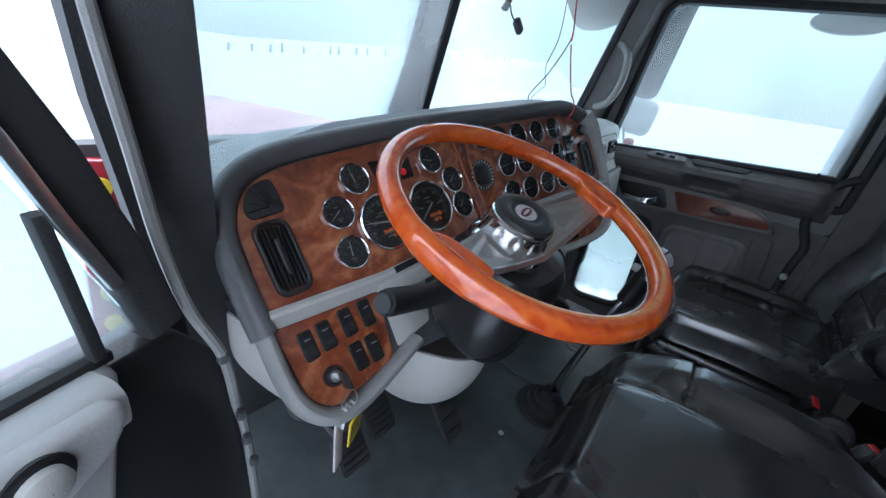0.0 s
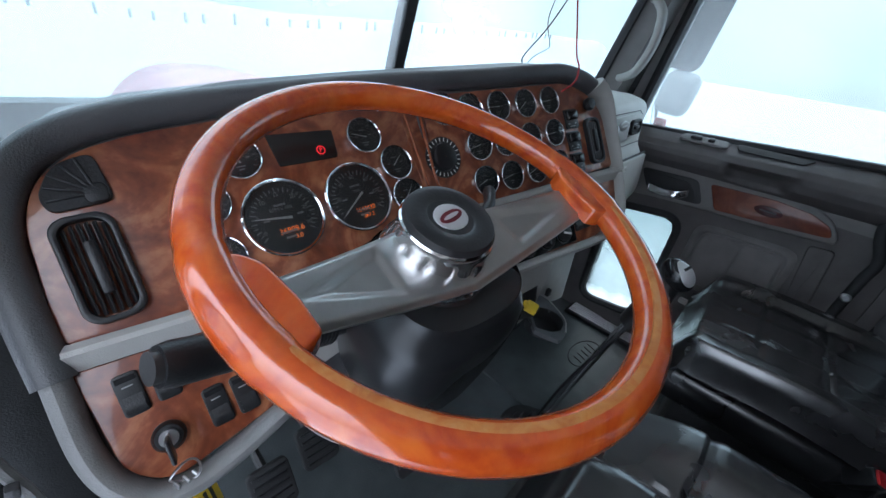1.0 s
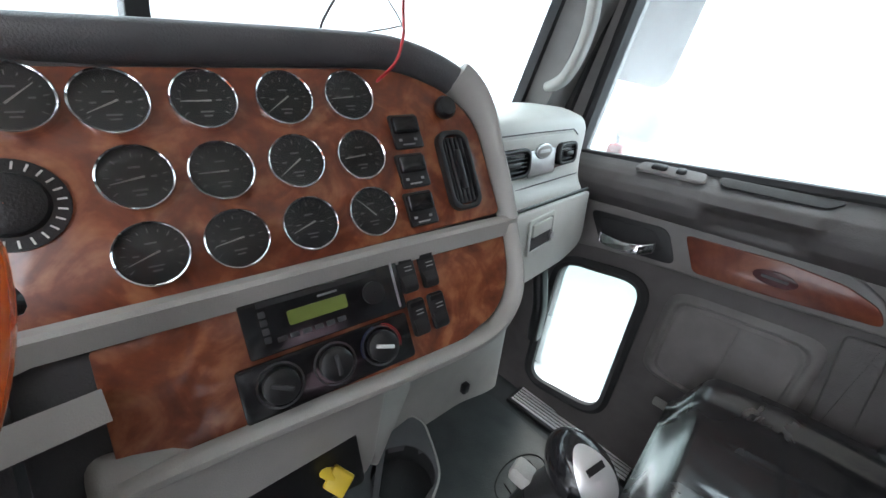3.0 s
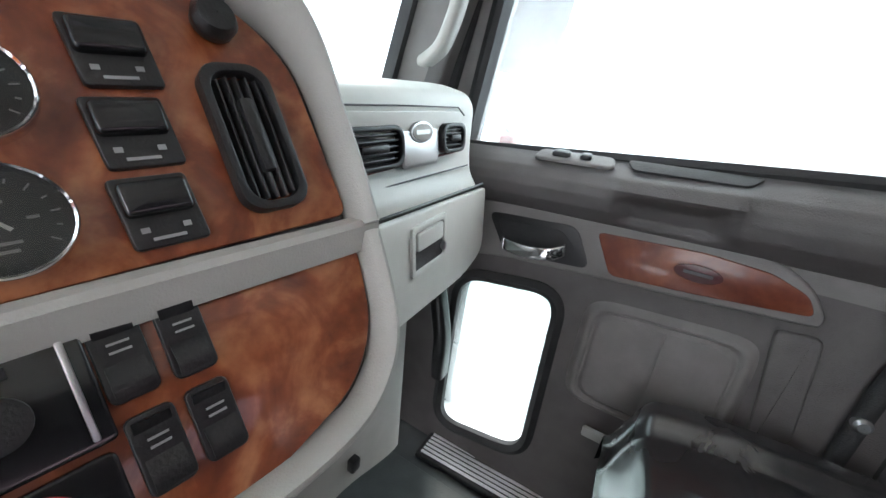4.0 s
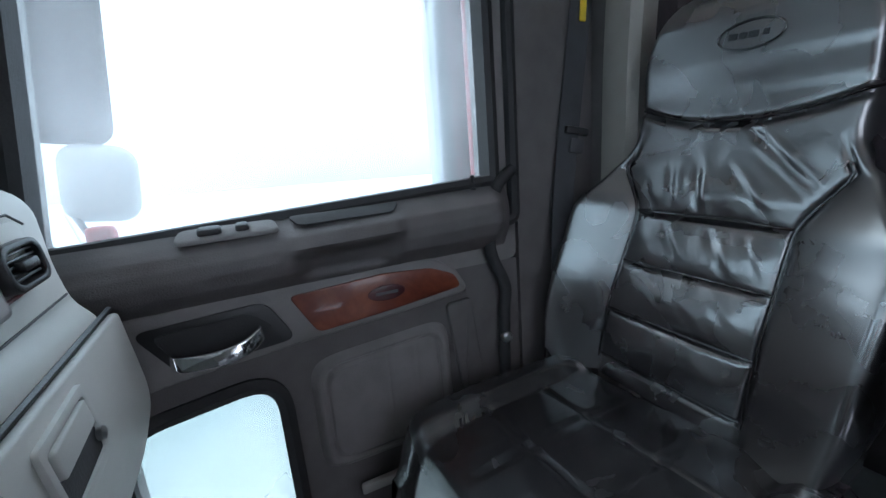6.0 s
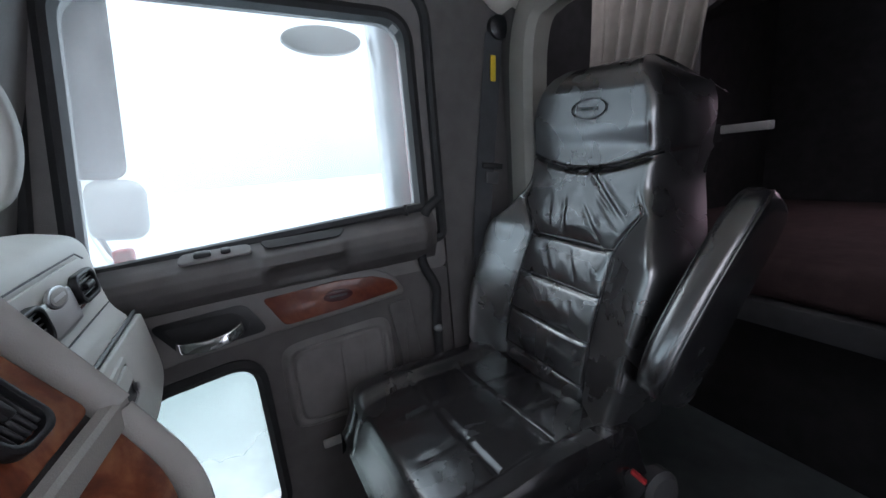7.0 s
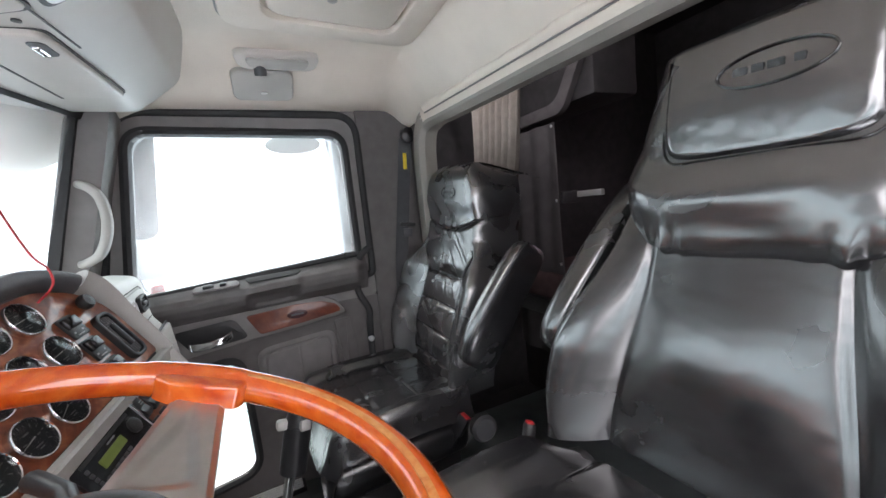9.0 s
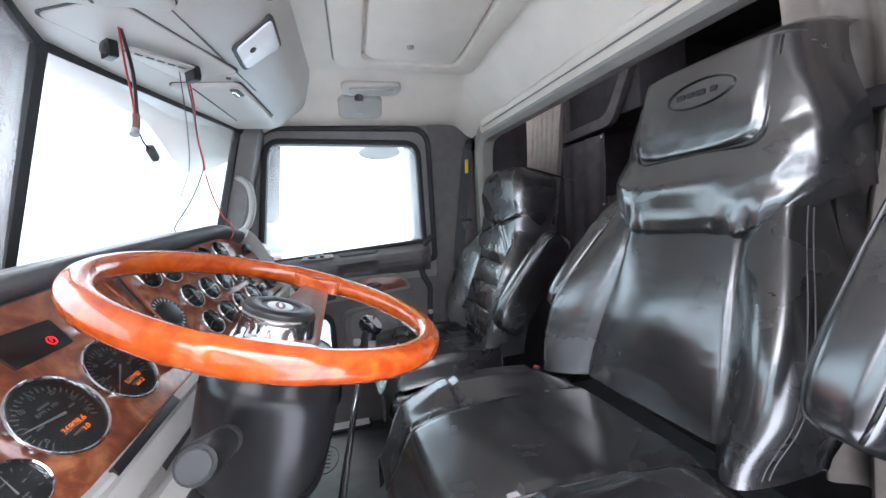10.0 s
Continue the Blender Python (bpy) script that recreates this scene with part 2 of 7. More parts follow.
SNOW = mat("snow", (0.6, 0.63, 0.66), 0.8, 0, 0.05, 0.6, 0.4, 6)
FABRIC = mat("curtain_cloth", (0.16, 0.14, 0.125), 0.85, 0, 0.12, 40, 0.4, 900, 0, 0, 0.1)
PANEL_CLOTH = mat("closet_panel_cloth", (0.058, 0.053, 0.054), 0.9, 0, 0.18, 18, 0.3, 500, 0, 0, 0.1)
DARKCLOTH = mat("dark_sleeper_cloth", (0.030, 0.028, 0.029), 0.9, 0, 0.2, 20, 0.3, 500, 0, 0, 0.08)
BEDDING = mat("mattress_cloth", (0.07, 0.045, 0.045), 0.9, 0, 0.2, 25, 0.4, 500, 0, 0, 0.1)
GLASS = pane_mat("fogged_glass", 0.13, (0.58, 0.66, 0.67))
GLASS_DOOR = pane_mat("door_glass", 0.05, (0.60, 0.67, 0.68))
GLASS_LOW = pane_mat("frosted_low_glass", 0.12, (0.40, 0.46, 0.445), frost=(0.291, 0.17, 0.055))
# paler, glossier burl: the highlights along the two seam edges are in its colour
SEAM_GLINT = wood("seam_glint_wood", (0.20, 0.05, 0.02), (0.30, 0.09, 0.04), (0.42, 0.17, 0.09), 12, 0.18, 1.0)
BURL_RED = wood("red_burl_veneer", (0.075, 0.014, 0.007), (0.13, 0.028, 0.013), (0.2, 0.06, 0.028), 9, 0.3, 0.3)
GLASS_CLEAR = pane_mat("tinted_rear_glass", 0.04, (0.50, 0.40, 0.43))
DIAL_GLASS = pane_mat("dial_glass", 0.0, (0.97, 0.98, 0.98), 2.5, 1.5)
BADGE = mat("badge_silver", (0.7, 0.7, 0.7), 0.3, 0.6, 0.04, 40)
LENS = mat("lamp_lens", (0.92, 0.92, 0.92), 0.25, 0, 0.03, 60)
PALE_RED = mat("pale_red_paint", (0.5, 0.24, 0.25), 0.55, 0, 0.3, 5, 0.1, 60, 0, 0.0)
MIRROR_SHELL = mat("mirror_shell", (0.012, 0.014, 0.015), 0.8, 0, 0.1, 10, 0, 200, 0, 0, 0.15)
BLUE_PAINT = mat("blue_truck_paint", (0.02, 0.04, 0.14), 0.3, 0, 0.1, 4, 0, 100, 0.5)
BARK = mat("bare_bark", (0.06, 0.05, 0.045), 0.9, 0, 0.3, 20, 0.5, 60)
WEBBING = mat("belt_webbing", (0.045, 0.046, 0.05), 0.7, 0, 0.15, 40, 0.4, 700)
WIRE_RED = mat("red_wire", (0.42, 0.02, 0.025), 0.45, 0, 0.1, 40)
COPPER = mat("brown_tape", (0.2, 0.1, 0.07), 0.5, 0, 0.2, 60)
LCD = mat("green_display", (0.17, 0.22, 0.05), 0.3, 0, 0.1, 60)


# ---- mesh helpers ----
def mesh(name, verts, faces, smooth=True):
    me = bpy.data.meshes.new(name)
    me.from_pydata([tuple(v) for v in verts], [], faces)
    me.validate()
    if smooth:
        me.polygons.foreach_set("use_smooth", [True] * len(me.polygons))
        me.set_sharp_from_angle(angle=radians(38))
    return me


def part(name, me, material, parent=None, label="", m=None):
    """One mesh object, under a thing or a part. A bmesh is turned into a mesh first."""
    if isinstance(me, bmesh.types.BMesh):
        d = bpy.data.meshes.new(name)
        me.normal_update()
        me.to_mesh(d)
        me.free()
        d.polygons.foreach_set("use_smooth", [True] * len(d.polygons))
        d.set_sharp_from_angle(angle=radians(38))
        me = d
    if not me.materials:
        me.materials.append(material)
    ob = new(name, me)
    if parent is not None:
        ob.parent = parent
    if m is not None:
        ob.matrix_basis = m
    if label:
        ob["label"] = label
    return ob


def thing(name, label, category, m=None, group="", kind=""):
    ob = new(name)
    ob.empty_display_size = 0.05
    if m is not None:
        ob.matrix_basis = m
    return tagged(ob, label, category, group, kind)


def box(sx, sy, sz, bevel=0.004, m=None, seg=2):
    bm = bmesh.new()
    bmesh.ops.create_cube(bm, size=1)
    bmesh.ops.scale(bm, vec=(sx, sy, sz), verts=bm.verts)
    if bevel:
        bmesh.ops.bevel(bm, geom=bm.edges[:], offset=min(bevel, 0.49 * min(sx, sy, sz)), segments=seg, profile=0.5, affect="EDGES")
    if m is not None:
        bmesh.ops.transform(bm, matrix=m, verts=bm.verts)
    return bm


def join(*bms):
    out = bms[0]
    for b in bms[1:]:
        d = bpy.data.meshes.new("tmp")
        b.to_mesh(d)
        b.free()
        out.from_mesh(d)
        bpy.data.meshes.remove(d)
    return out


def lathe(profile, seg=32, caps=True):
    """A turned body round z from (radius, height) pairs."""
    vs, fs = [], []
    for r, z in profile:
        vs += [(r * math.cos(2 * math.pi * k / seg), r * math.sin(2 * math.pi * k / seg), z) for k in range(seg)]
    for i in range(len(profile) - 1):
        for k in range(seg):
            a, b = i * seg + k, i * seg + (k + 1) % seg
            fs.append((a, b, b + seg, a + seg))
    if caps:
        fs.append(tuple(range(seg))[::-1])
        fs.append(tuple(range((len(profile) - 1) * seg, len(profile) * seg)))
    return mesh("lathe", vs, fs)


def spline(pts, n=8, closed=False):
    """Catmull-Rom points through pts."""
    pts = [Vector(p) for p in pts]
    out, c = [], len(pts)
    for i in range(c if closed else c - 1):
        p = [pts[(i + k) % c] if closed else pts[min(max(i + k, 0), c - 1)] for k in (-1, 0, 1, 2)]
        for s in range(n):
            t = s / n
            out.append(0.5 * (2 * p[1] + (p[2] - p[0]) * t + (2 * p[0] - 5 * p[1] + 4 * p[2] - p[3]) * t * t + (3 * p[1] - p[0] - 3 * p[2] + p[3]) * t ** 3))
    if not closed:
        out.append(pts[-1])
    return out


def sweep(path, section, closed=False, up=(0, 0, 1), caps=True, scale=None):
    """Carries a closed section of (side, up) pairs along a path."""
    path = [Vector(p) for p in path]
    up, n, k = Vector(up), len(path), len(section)
    vs, fs = [], []
    for i, p in enumerate(path):
        a = path[(i - 1) % n] if closed or i > 0 else p
        b = path[(i + 1) % n] if closed or i < n - 1 else p
        t = (b - a).normalized()
        side = t.cross(up)
        side = side.normalized() if side.length > 1e-5 else Vector((1, 0, 0))
        u2 = side.cross(t)
        f = scale(i / max(1, n - 1)) if scale else 1
        vs += [p + f * (s * side + h * u2) for s, h in section]
    for i in range(n if closed else n - 1):
        for j in range(k):
            a, b = i * k + j, i * k + (j + 1) % k
            c, d = ((i + 1) % n) * k + (j + 1) % k, ((i + 1) % n) * k + j
            fs.append((a, b, c, d))
    if caps and not closed:
        fs.append(tuple(range(k))[::-1])
        fs.append(tuple(range((n - 1) * k, n * k)))
    me = mesh("sweep", vs, fs)
    bm = bmesh.new()
    bm.from_mesh(me)
    bmesh.ops.recalc_face_normals(bm, faces=bm.faces)
    bpy.data.meshes.remove(me)
    return bm


def ring(r, n=10, ry=None):
    return [(r * math.cos(2 * math.pi * i / n), (ry or r) * math.sin(2 * math.pi * i / n)) for i in range(n)]


def tube(path, r, n=8, closed=False, scale=None):
    """A round tube whose section turns with the path."""
    path = [Vector(p) for p in path]
    t0 = (path[1] - path[0]).normalized()
    up = Vector((0, 0, 1)) if abs(t0.z) < 0.9 else Vector((0.3, 1, 0))
    return sweep(path, ring(r, n), closed, up, True, scale)


def rrect(w, h, r, n=5):
    """The outline of a rounded rectangle."""
    out = []
    r = min(r, w / 2 - 1e-5, h / 2 - 1e-5)
    for cx, cy, a0 in ((w / 2 - r, h / 2 - r, 0), (-w / 2 + r, h / 2 - r, 90), (-w / 2 + r, -h / 2 + r, 180), (w / 2 - r, -h / 2 + r, 270)):
        out += [(cx + r * math.cos(radians(a0 + 90 * k / n)), cy + r * math.sin(radians(a0 + 90 * k / n))) for k in range(n + 1)]
    return out


def slab(outline, z0, z1, bevel=0.0):
    """A plate with that outline from z0 to z1, its upper rim rounded."""
    bm = bmesh.new()
    vs = [bm.verts.new((x, y, z0)) for x, y in outline]
    f = bm.faces.new(vs)
    if f.normal.z > 0 or sum(a[0] * b[1] - b[0] * a[1] for a, b in zip(outline, outline[1:] + outline[:1])) > 0:
        f.normal_flip()
    r = bmesh.ops.extrude_face_region(bm, geom=[f])
    top = [v for v in r["geom"] if isinstance(v, bmesh.types.BMVert)]
    bmesh.ops.translate(bm, vec=(0, 0, z1 - z0), verts=top)
    bmesh.ops.recalc_face_normals(bm, faces=bm.faces)
    if bevel:
        es = [e for e in bm.edges if all(v.co.z > z1 - 1e-6 for v in e.verts)]
        bmesh.ops.bevel(bm, geom=es, offset=bevel, segments=3, profile=0.5, affect="EDGES")
    return bm


def frame_plate(outer, inner, z0, z1, bevel=0.0):
    """A flat frame between two outlines with the same count of points."""
    k = len(outer)
    vs = [(x, y, z) for z in (z0, z1) for o in (outer, inner) for x, y in o]
    fs = []
    for i in range(k):
        j = (i + 1) % k
        fs += [(2 * k + i, 2 * k + j, 3 * k + j, 3 * k + i), (i, k + i, k + j, j), (i, j, 2 * k + j, 2 * k + i), (k + i, 3 * k + i, 3 * k + j, k + j)]
    me = mesh("frame", vs, fs)
    bm = bmesh.new()
    bm.from_mesh(me)
    bpy.data.meshes.remove(me)
    bmesh.ops.recalc_face_normals(bm, faces=bm.faces)
    if bevel:
        es = [e for e in bm.edges if all(v.co.z > z1 - 1e-6 for v in e.verts) and len(e.link_faces) == 2 and abs(e.calc_face_angle(0)) > 1.0]
        bmesh.ops.bevel(bm, geom=es, offset=bevel, segments=2, profile=0.5, affect="EDGES")
    return bm


def moved(bm, m):
    bmesh.ops.transform(bm, matrix=m, verts=bm.verts)
    return bm


def axes(origin, x, z):
    """A pose from an origin, a rough x axis and a z axis."""
    z = Vector(z).normalized()
    x = Vector(x)
    x = (x - z * x.dot(z)).normalized()
    y = z.cross(x)
    m = Matrix((x, y, z)).transposed().to_4x4()
    m.translation = Vector(origin)
    return m


# ---- cab dimensions ----
FLOOR_Z, DOOR_X, LEFT_X = 0.10, 0.785, -0.77


def rpoly(pts, r, n=5):
    """Rounds the corners of a polygon."""
    out, c = [], len(pts)
    for i in range(c):
        a, b, d = Vector(pts[i - 1]), Vector(pts[i]), Vector(pts[(i + 1) % c])
        q = r[i] if isinstance(r, (list, tuple)) else r
        u, v = (a - b).normalized(), (d - b).normalized()
        k = min(q, (a - b).length * 0.48, (d - b).length * 0.48)
        p0, p1 = b + u * k, b + v * k
        for s in range(n + 1):
            t = s / n
            out.append(tuple((1 - t) ** 2 * p0 + 2 * t * (1 - t) * b + t * t * p1))
    return out


def surface(fn, nu, nv, thick=0.0):
    """A sheet of nu x nv faces over fn(u, v), u and v from 0 to 1."""
    vs = [fn(i / nu, j / nv) for j in range(nv + 1) for i in range(nu + 1)]
    fs = [(j * (nu + 1) + i, j * (nu + 1) + i + 1, (j + 1) * (nu + 1) + i + 1, (j + 1) * (nu + 1) + i) for j in range(nv) for i in range(nu)]
    bm = bmesh.new()
    me = mesh("surface", vs, fs)
    bm.from_mesh(me)
    bpy.data.meshes.remove(me)
    if thick:
        bmesh.ops.solidify(bm, geom=bm.faces[:], thickness=thick)
        bmesh.ops.recalc_face_normals(bm, faces=bm.faces)
    return bm


def ease(a, b, x):
    t = min(1, max(0, (x - a) / (b - a)))
    return t * t * (3 - 2 * t)


def prism_x(profile, x0, x1, bevel=0.0):
    """A body with a (y, z) profile between two x."""
    bm = slab([(y, z) for y, z in profile], x0, x1)
    m = Matrix(((0, 0, 1, 0), (1, 0, 0, 0), (0, 1, 0, 0), (0, 0, 0, 1)))
    moved(bm, m)
    if bevel:
        es = [e for e in bm.edges if abs(e.verts[0].co.x - e.verts[1].co.x) < 1e-6]
        bmesh.ops.bevel(bm, geom=es, offset=bevel, segments=4, profile=0.5, affect="EDGES")
    bmesh.ops.recalc_face_normals(bm, faces=bm.faces)
    return bm


# ---- outside ----
ground = part("ground", box(600, 600, 0.2, 0, pose(0, 0, -1.5)), SNOW)
tagged(ground, "white snow-covered yard ground under an overcast sky", "ground", kind="structure")

hood = thing("truck_hood", "long red truck hood seen dimly through the fogged windshield", "hood")
# paled red: the fogged windshield's veil over the hood is mixed into the colour
part("hood_shell", surface(lambda u, v: (0.03 + (u - 0.5) * 1.15 * (1 - 0.15 * v), 0.95 + 1.7 * v, 0.80 - 0.12 * v - 1.2 * abs(u - 0.5) ** 3.0 * 2.2), 24, 10, 0.02), PALE_RED, hood)
part("cowl", box(1.5, 0.24, 0.5, 0.05, pose(0.0, 0.98, 0.50, 0, 0, 0)), PALE_RED, hood)

# ---- floor and front wall ----
floor = part("floor", box(1.62, 3.0, 0.06, 0.0, pose(0, -0.64, FLOOR_Z - 0.03)), MAT_FLOOR)
tagged(floor, "black ribbed rubber floor of the cab", "floor", kind="structure")
firewall = part("wall_front", box(1.5, 0.04, 0.75, 0.0, pose(0, 0.84, FLOOR_Z + 0.37)), GREY_DARK)
tagged(firewall, "dark grey padded wall below the dashboard", "wall", kind="structure")

# ---- passenger side door ----
M_DOOR = axes((DOOR_X, 0, 0), (0, -1, 0), (-1, 0, 0))
WIN = rpoly([(-0.522, 0.843), (0.142, 0.888), (0.142, 1.302), (-0.462, 1.322)], [0.01, 0.01, 0.06, 0.06], 8)
WIN_OUT = rpoly([(-0.66, 0.72), (0.20, 0.72), (0.20, 1.48), (-0.52, 1.48)], 0.02, 8)
LOW = rpoly([(-0.488, 0.172), (-0.277, 0.206), (-0.280, 0.596), (-0.492, 0.566)], 0.062, 8)
LOW_OUT = rpoly([(-0.66, 0.06), (0.20, 0.06), (0.20, 0.72), (-0.66, 0.72)], 0.004, 8)


def grow(o, d):
    c = Vector((sum(p[0] for p in o) / len(o), sum(p[1] for p in o) / len(o)))
    w, h = max(p[0] for p in o) - min(p[0] for p in o), max(p[1] for p in o) - min(p[1] for p in o)
    return [(c.x + (p[0] - c.x) * (1 + 2 * d / w), c.y + (p[1] - c.y) * (1 + 2 * d / h)) for p in o]


door = thing("door_1", "closed passenger door with grey vinyl panel, wood inlay and fogged window", "door", M_DOOR, kind="structure")
part("upper_frame", frame_plate(WIN_OUT, WIN, -0.05, 0.0), DOOR_PALE, door)
part("lower_panel", frame_plate(LOW_OUT, LOW, -0.05, 0.0), DOOR_GREY, door)
part("window_seal", sweep([(x, y, 0.002) for x, y in grow(WIN, 0.008)], [(-0.010, -0.03), (0.010, -0.03), (0.012, 0.008), (0.0, 0.014), (-0.010, 0.008)], True, (0, 0, 1)), RUBBER, door)
part("door_seal", sweep([(x, y, 0.004) for x, y in rpoly([(-0.60, 0.80), (0.195, 0.80), (0.198, 1.372), (-0.492, 1.385)], [0.02, 0.02, 0.08, 0.08], 8)], ring(0.013, 8), True, (0, 0, 1)), RUBBER, door)
part("low_window_seal", sweep([(x, y, 0.002) for x, y in grow(LOW, 0.008)], [(-0.012, -0.03), (0.010, -0.03), (0.012, 0.006), (0.0, 0.014), (-0.012, 0.006)], True, (0, 0, 1)), RUBBER, door)
glass = part("window_1", slab(grow(WIN, 0.004), -0.03, -0.026), GLASS_DOOR)
glass.matrix_basis = M_DOOR
glass.visible_shadow = False
tagged(glass, "fogged glass of the passenger door window", "window", kind="structure")
glass = part("window_2", slab(grow(LOW, 0.004), -0.010, -0.006), GLASS_LOW)
glass.matrix_basis = M_DOOR
glass.visible_shadow = False
tagged(glass, "small fogged lower window in the passenger door", "window", kind="structure")
# sill shelf and padded fascia, a profile carried along the door
SHELF = [(-0.01, 0.862), (0.015, 0.857), (0.04, 0.846), (0.058, 0.835), (0.067, 0.820), (0.066, 0.804), (0.054, 0.784), (0.03, 0.768), (0.012, 0.758), (-0.01, 0.752)]


def shelf(u, v):
    """The padded sill with its pull cup pressed into the fascia."""
    k = min(8, int(v * 9))
    f = v * 9 - k
    w = SHELF[k][0] + (SHELF[k + 1][0] - SHELF[k][0]) * f
    z = SHELF[k][1] + (SHELF[k + 1][1] - SHELF[k][1]) * f
    y = -0.55 + 0.72 * u
    w *= 1 - 0.6 * ease(0.93, 1, u)
    cup_in = bulge_at(y, -0.235, -0.062, 0.012)
    w += 0.012 * cup_in * bulge_at(z, 0.812, 0.845, 0.01) - 0.030 * bulge_at(y, -0.215, -0.078, 0.02) * bulge_at(z, 0.772, 0.808, 0.012)
    return (y, z - 0.018 + 0.036 * u * (1 - v * 0.6), w)


def bulge_at(x, a, b, soft):
    return ease(a - soft, a + soft, x) * (1 - ease(b - soft, b + soft, x))


part("sill_shelf", surface(shelf, 96, 45), DOOR_GREY, door)
# thin black plate stands in for the shaded hollow of the tray
part("sill_slot", slab(rpoly([(-0.214, -0.016), (-0.070, -0.016), (-0.050, 0.015), (-0.226, 0.015)], 0.010, 5), -0.002, 0.0012, 0.0005), RUBBER, door, "flat black plate for the coin tray in the sill", Matrix(((1, 0, 0, 0), (0.05, 0.4, 0.917, 0.8565), (0, -0.917, 0.4, 0.034), (0, 0, 0, 1))))
pod = part("switch_pod", slab(rpoly([(-0.065, -0.017), (0.065, -0.017), (0.060, 0.017), (-0.060, 0.017)], 0.012, 5), 0, 0.006, 0.003), DOOR_PALE, door, "window switch pod on the sill", Matrix(((1, 0, 0, -0.305), (0.05, 0.4, 0.917, 0.8440), (0, -0.917, 0.4, 0.034), (0, 0, 0, 1))))
for dx, w in ((-0.022, 0.030), (0.018, 0.018)):
    part("window_switch", slab(rrect(w, 0.017, 0.006), 0.004, 0.013, 0.004), BLACK, pod, "black window switch", pose(dx, 0.0, 0))
part("lock_pin", lathe([(0.007, 0), (0.007, 0.004), (0.0035, 0.006), (0.0035, 0.024), (0.0045, 0.027), (0.0005, 0.029)], 14, False), BLACK, door, "black lock pin", Matrix(((1, 0, 0, 0.10), (0, 0, 1, 0.866), (0, 1, 0, 0.012), (0, 0, 0, 1))))
TRIM = [(-0.50, 0.730), (-0.46, 0.742), (-0.28, 0.752), (-0.09, 0.762), (0.0, 0.755), (0.05, 0.728), (0.073, 0.690), (0.071, 0.676), (-0.08, 0.662), (-0.23, 0.652), (-0.40, 0.637), (-0.50, 0.620)]
part("trim_plate", slab(rpoly(TRIM, 0.02, 4), -0.004, 0.014, 0.005), DOOR_PALE, door)
INLAY = [(-0.243, 0.733), (-0.085, 0.742), (0.0, 0.736), (0.047, 0.717), (0.061, 0.690), (-0.08, 0.674), (-0.206, 0.664)]
inlay = part("wood_inlay", slab(rpoly(INLAY, 0.012, 4), 0.012, 0.017, 0.002), BURL_RED, door, "reddish burl wood inlay")
OV = [(0.033 * math.cos(2 * math.pi * k / 28) - 0.086, 0.0135 * math.sin(2 * math.pi * k / 28) + 0.708) for k in range(28)]
badge_in = part("inlay_badge", slab(OV, 0.0165, 0.0195, 0.001), mat("badge_maroon", (0.05, 0.012, 0.014), 0.25), inlay, "dark red oval badge")
part("badge_bar", box(0.04, 0.005, 0.001, 0, pose(-0.086, 0.708, 0.0198)), GREY_DARK, badge_in)
part("rear_step", slab(rpoly([(0.03, 0.655), (0.085, 0.66), (0.105, 0.49), (0.06, 0.43)], 0.012, 4), -0.004, 0.008, 0.004), DOOR_GREY, door)
part("door_edge_seal", tube(spline([(0.190, 0.90, 0.012), (0.150, 0.868, 0.014), (0.142, 0.82, 0.014), (0.129, 0.764, 0.014), (0.136, 0.727, 0.014), (0.160, 0.671, 0.014), (0.156, 0.62, 0.014), (0.152, 0.53, 0.014), (0.150, 0.40, 0.014), (0.150, 0.12, 0.014)], 8), 0.012, 10), RUBBER, door, "wavy black door edge seal")
part("door_latch", lathe([(0.011, 0), (0.011, 0.010), (0.007, 0.014), (0.0005, 0.014)], 16, False), STEEL, door, "", pose(0.152, 0.565, 0.018))
part("reflector", box(0.075, 0.02, 0.012, 0.004, pose(-0.135, 0.350, 0.020)), GREY_LIGHT, door, "pale grey marker on the pocket edge")
part("handle_recess", slab(rpoly([(-0.447, 0.722), (-0.276, 0.733), (-0.239, 0.664), (-0.40, 0.649)], 0.02, 5), 0.012, 0.0165, 0.001), BLACK, door)
part("door_handle", sweep(spline([(-0.404, 0.672, 0.019), (-0.392, 0.670, 0.032), (-0.350, 0.670, 0.040), (-0.312, 0.676, 0.038), (-0.293, 0.684, 0.026), (-0.288, 0.688, 0.018)], 8), rrect(0.009, 0.024, 0.004, 4), False, (0, 1, 0)), CHROME, door, "chrome inside handle")
part("handle_cup", slab(rpoly([(-0.425, 0.712), (-0.300, 0.720), (-0.268, 0.690), (-0.290, 0.672), (-0.395, 0.660)], 0.014, 4), 0.0155, 0.0175, 0.0008), RUBBER, door)


def pocket(u, v):
    x, z = -0.235 + 0.272 * u, 0.39 + 0.225 * v + 0.02 * u * v
    e = (abs(2 * u - 1) ** 7 + abs(2 * v - 1) ** 7) ** (1 / 7)
    w = 0.016 * (1 - ease(0.86, 1.0, e)) - 0.006 * bulge_at(e, 0.76, 0.82, 0.02)
    w -= 0.003 * sum(d * math.exp(-((u - c - 0.02 * v) / 0.008) ** 2) for c, d in ((0.50, 1.0), (0.70, 0.4))) * (1 if e < 0.76 else 0)
    return (x, z, w - 0.003)


part("map_pocket", surface(pocket, 80, 60), DOOR_PALE, door, "pleated vinyl map pocket")

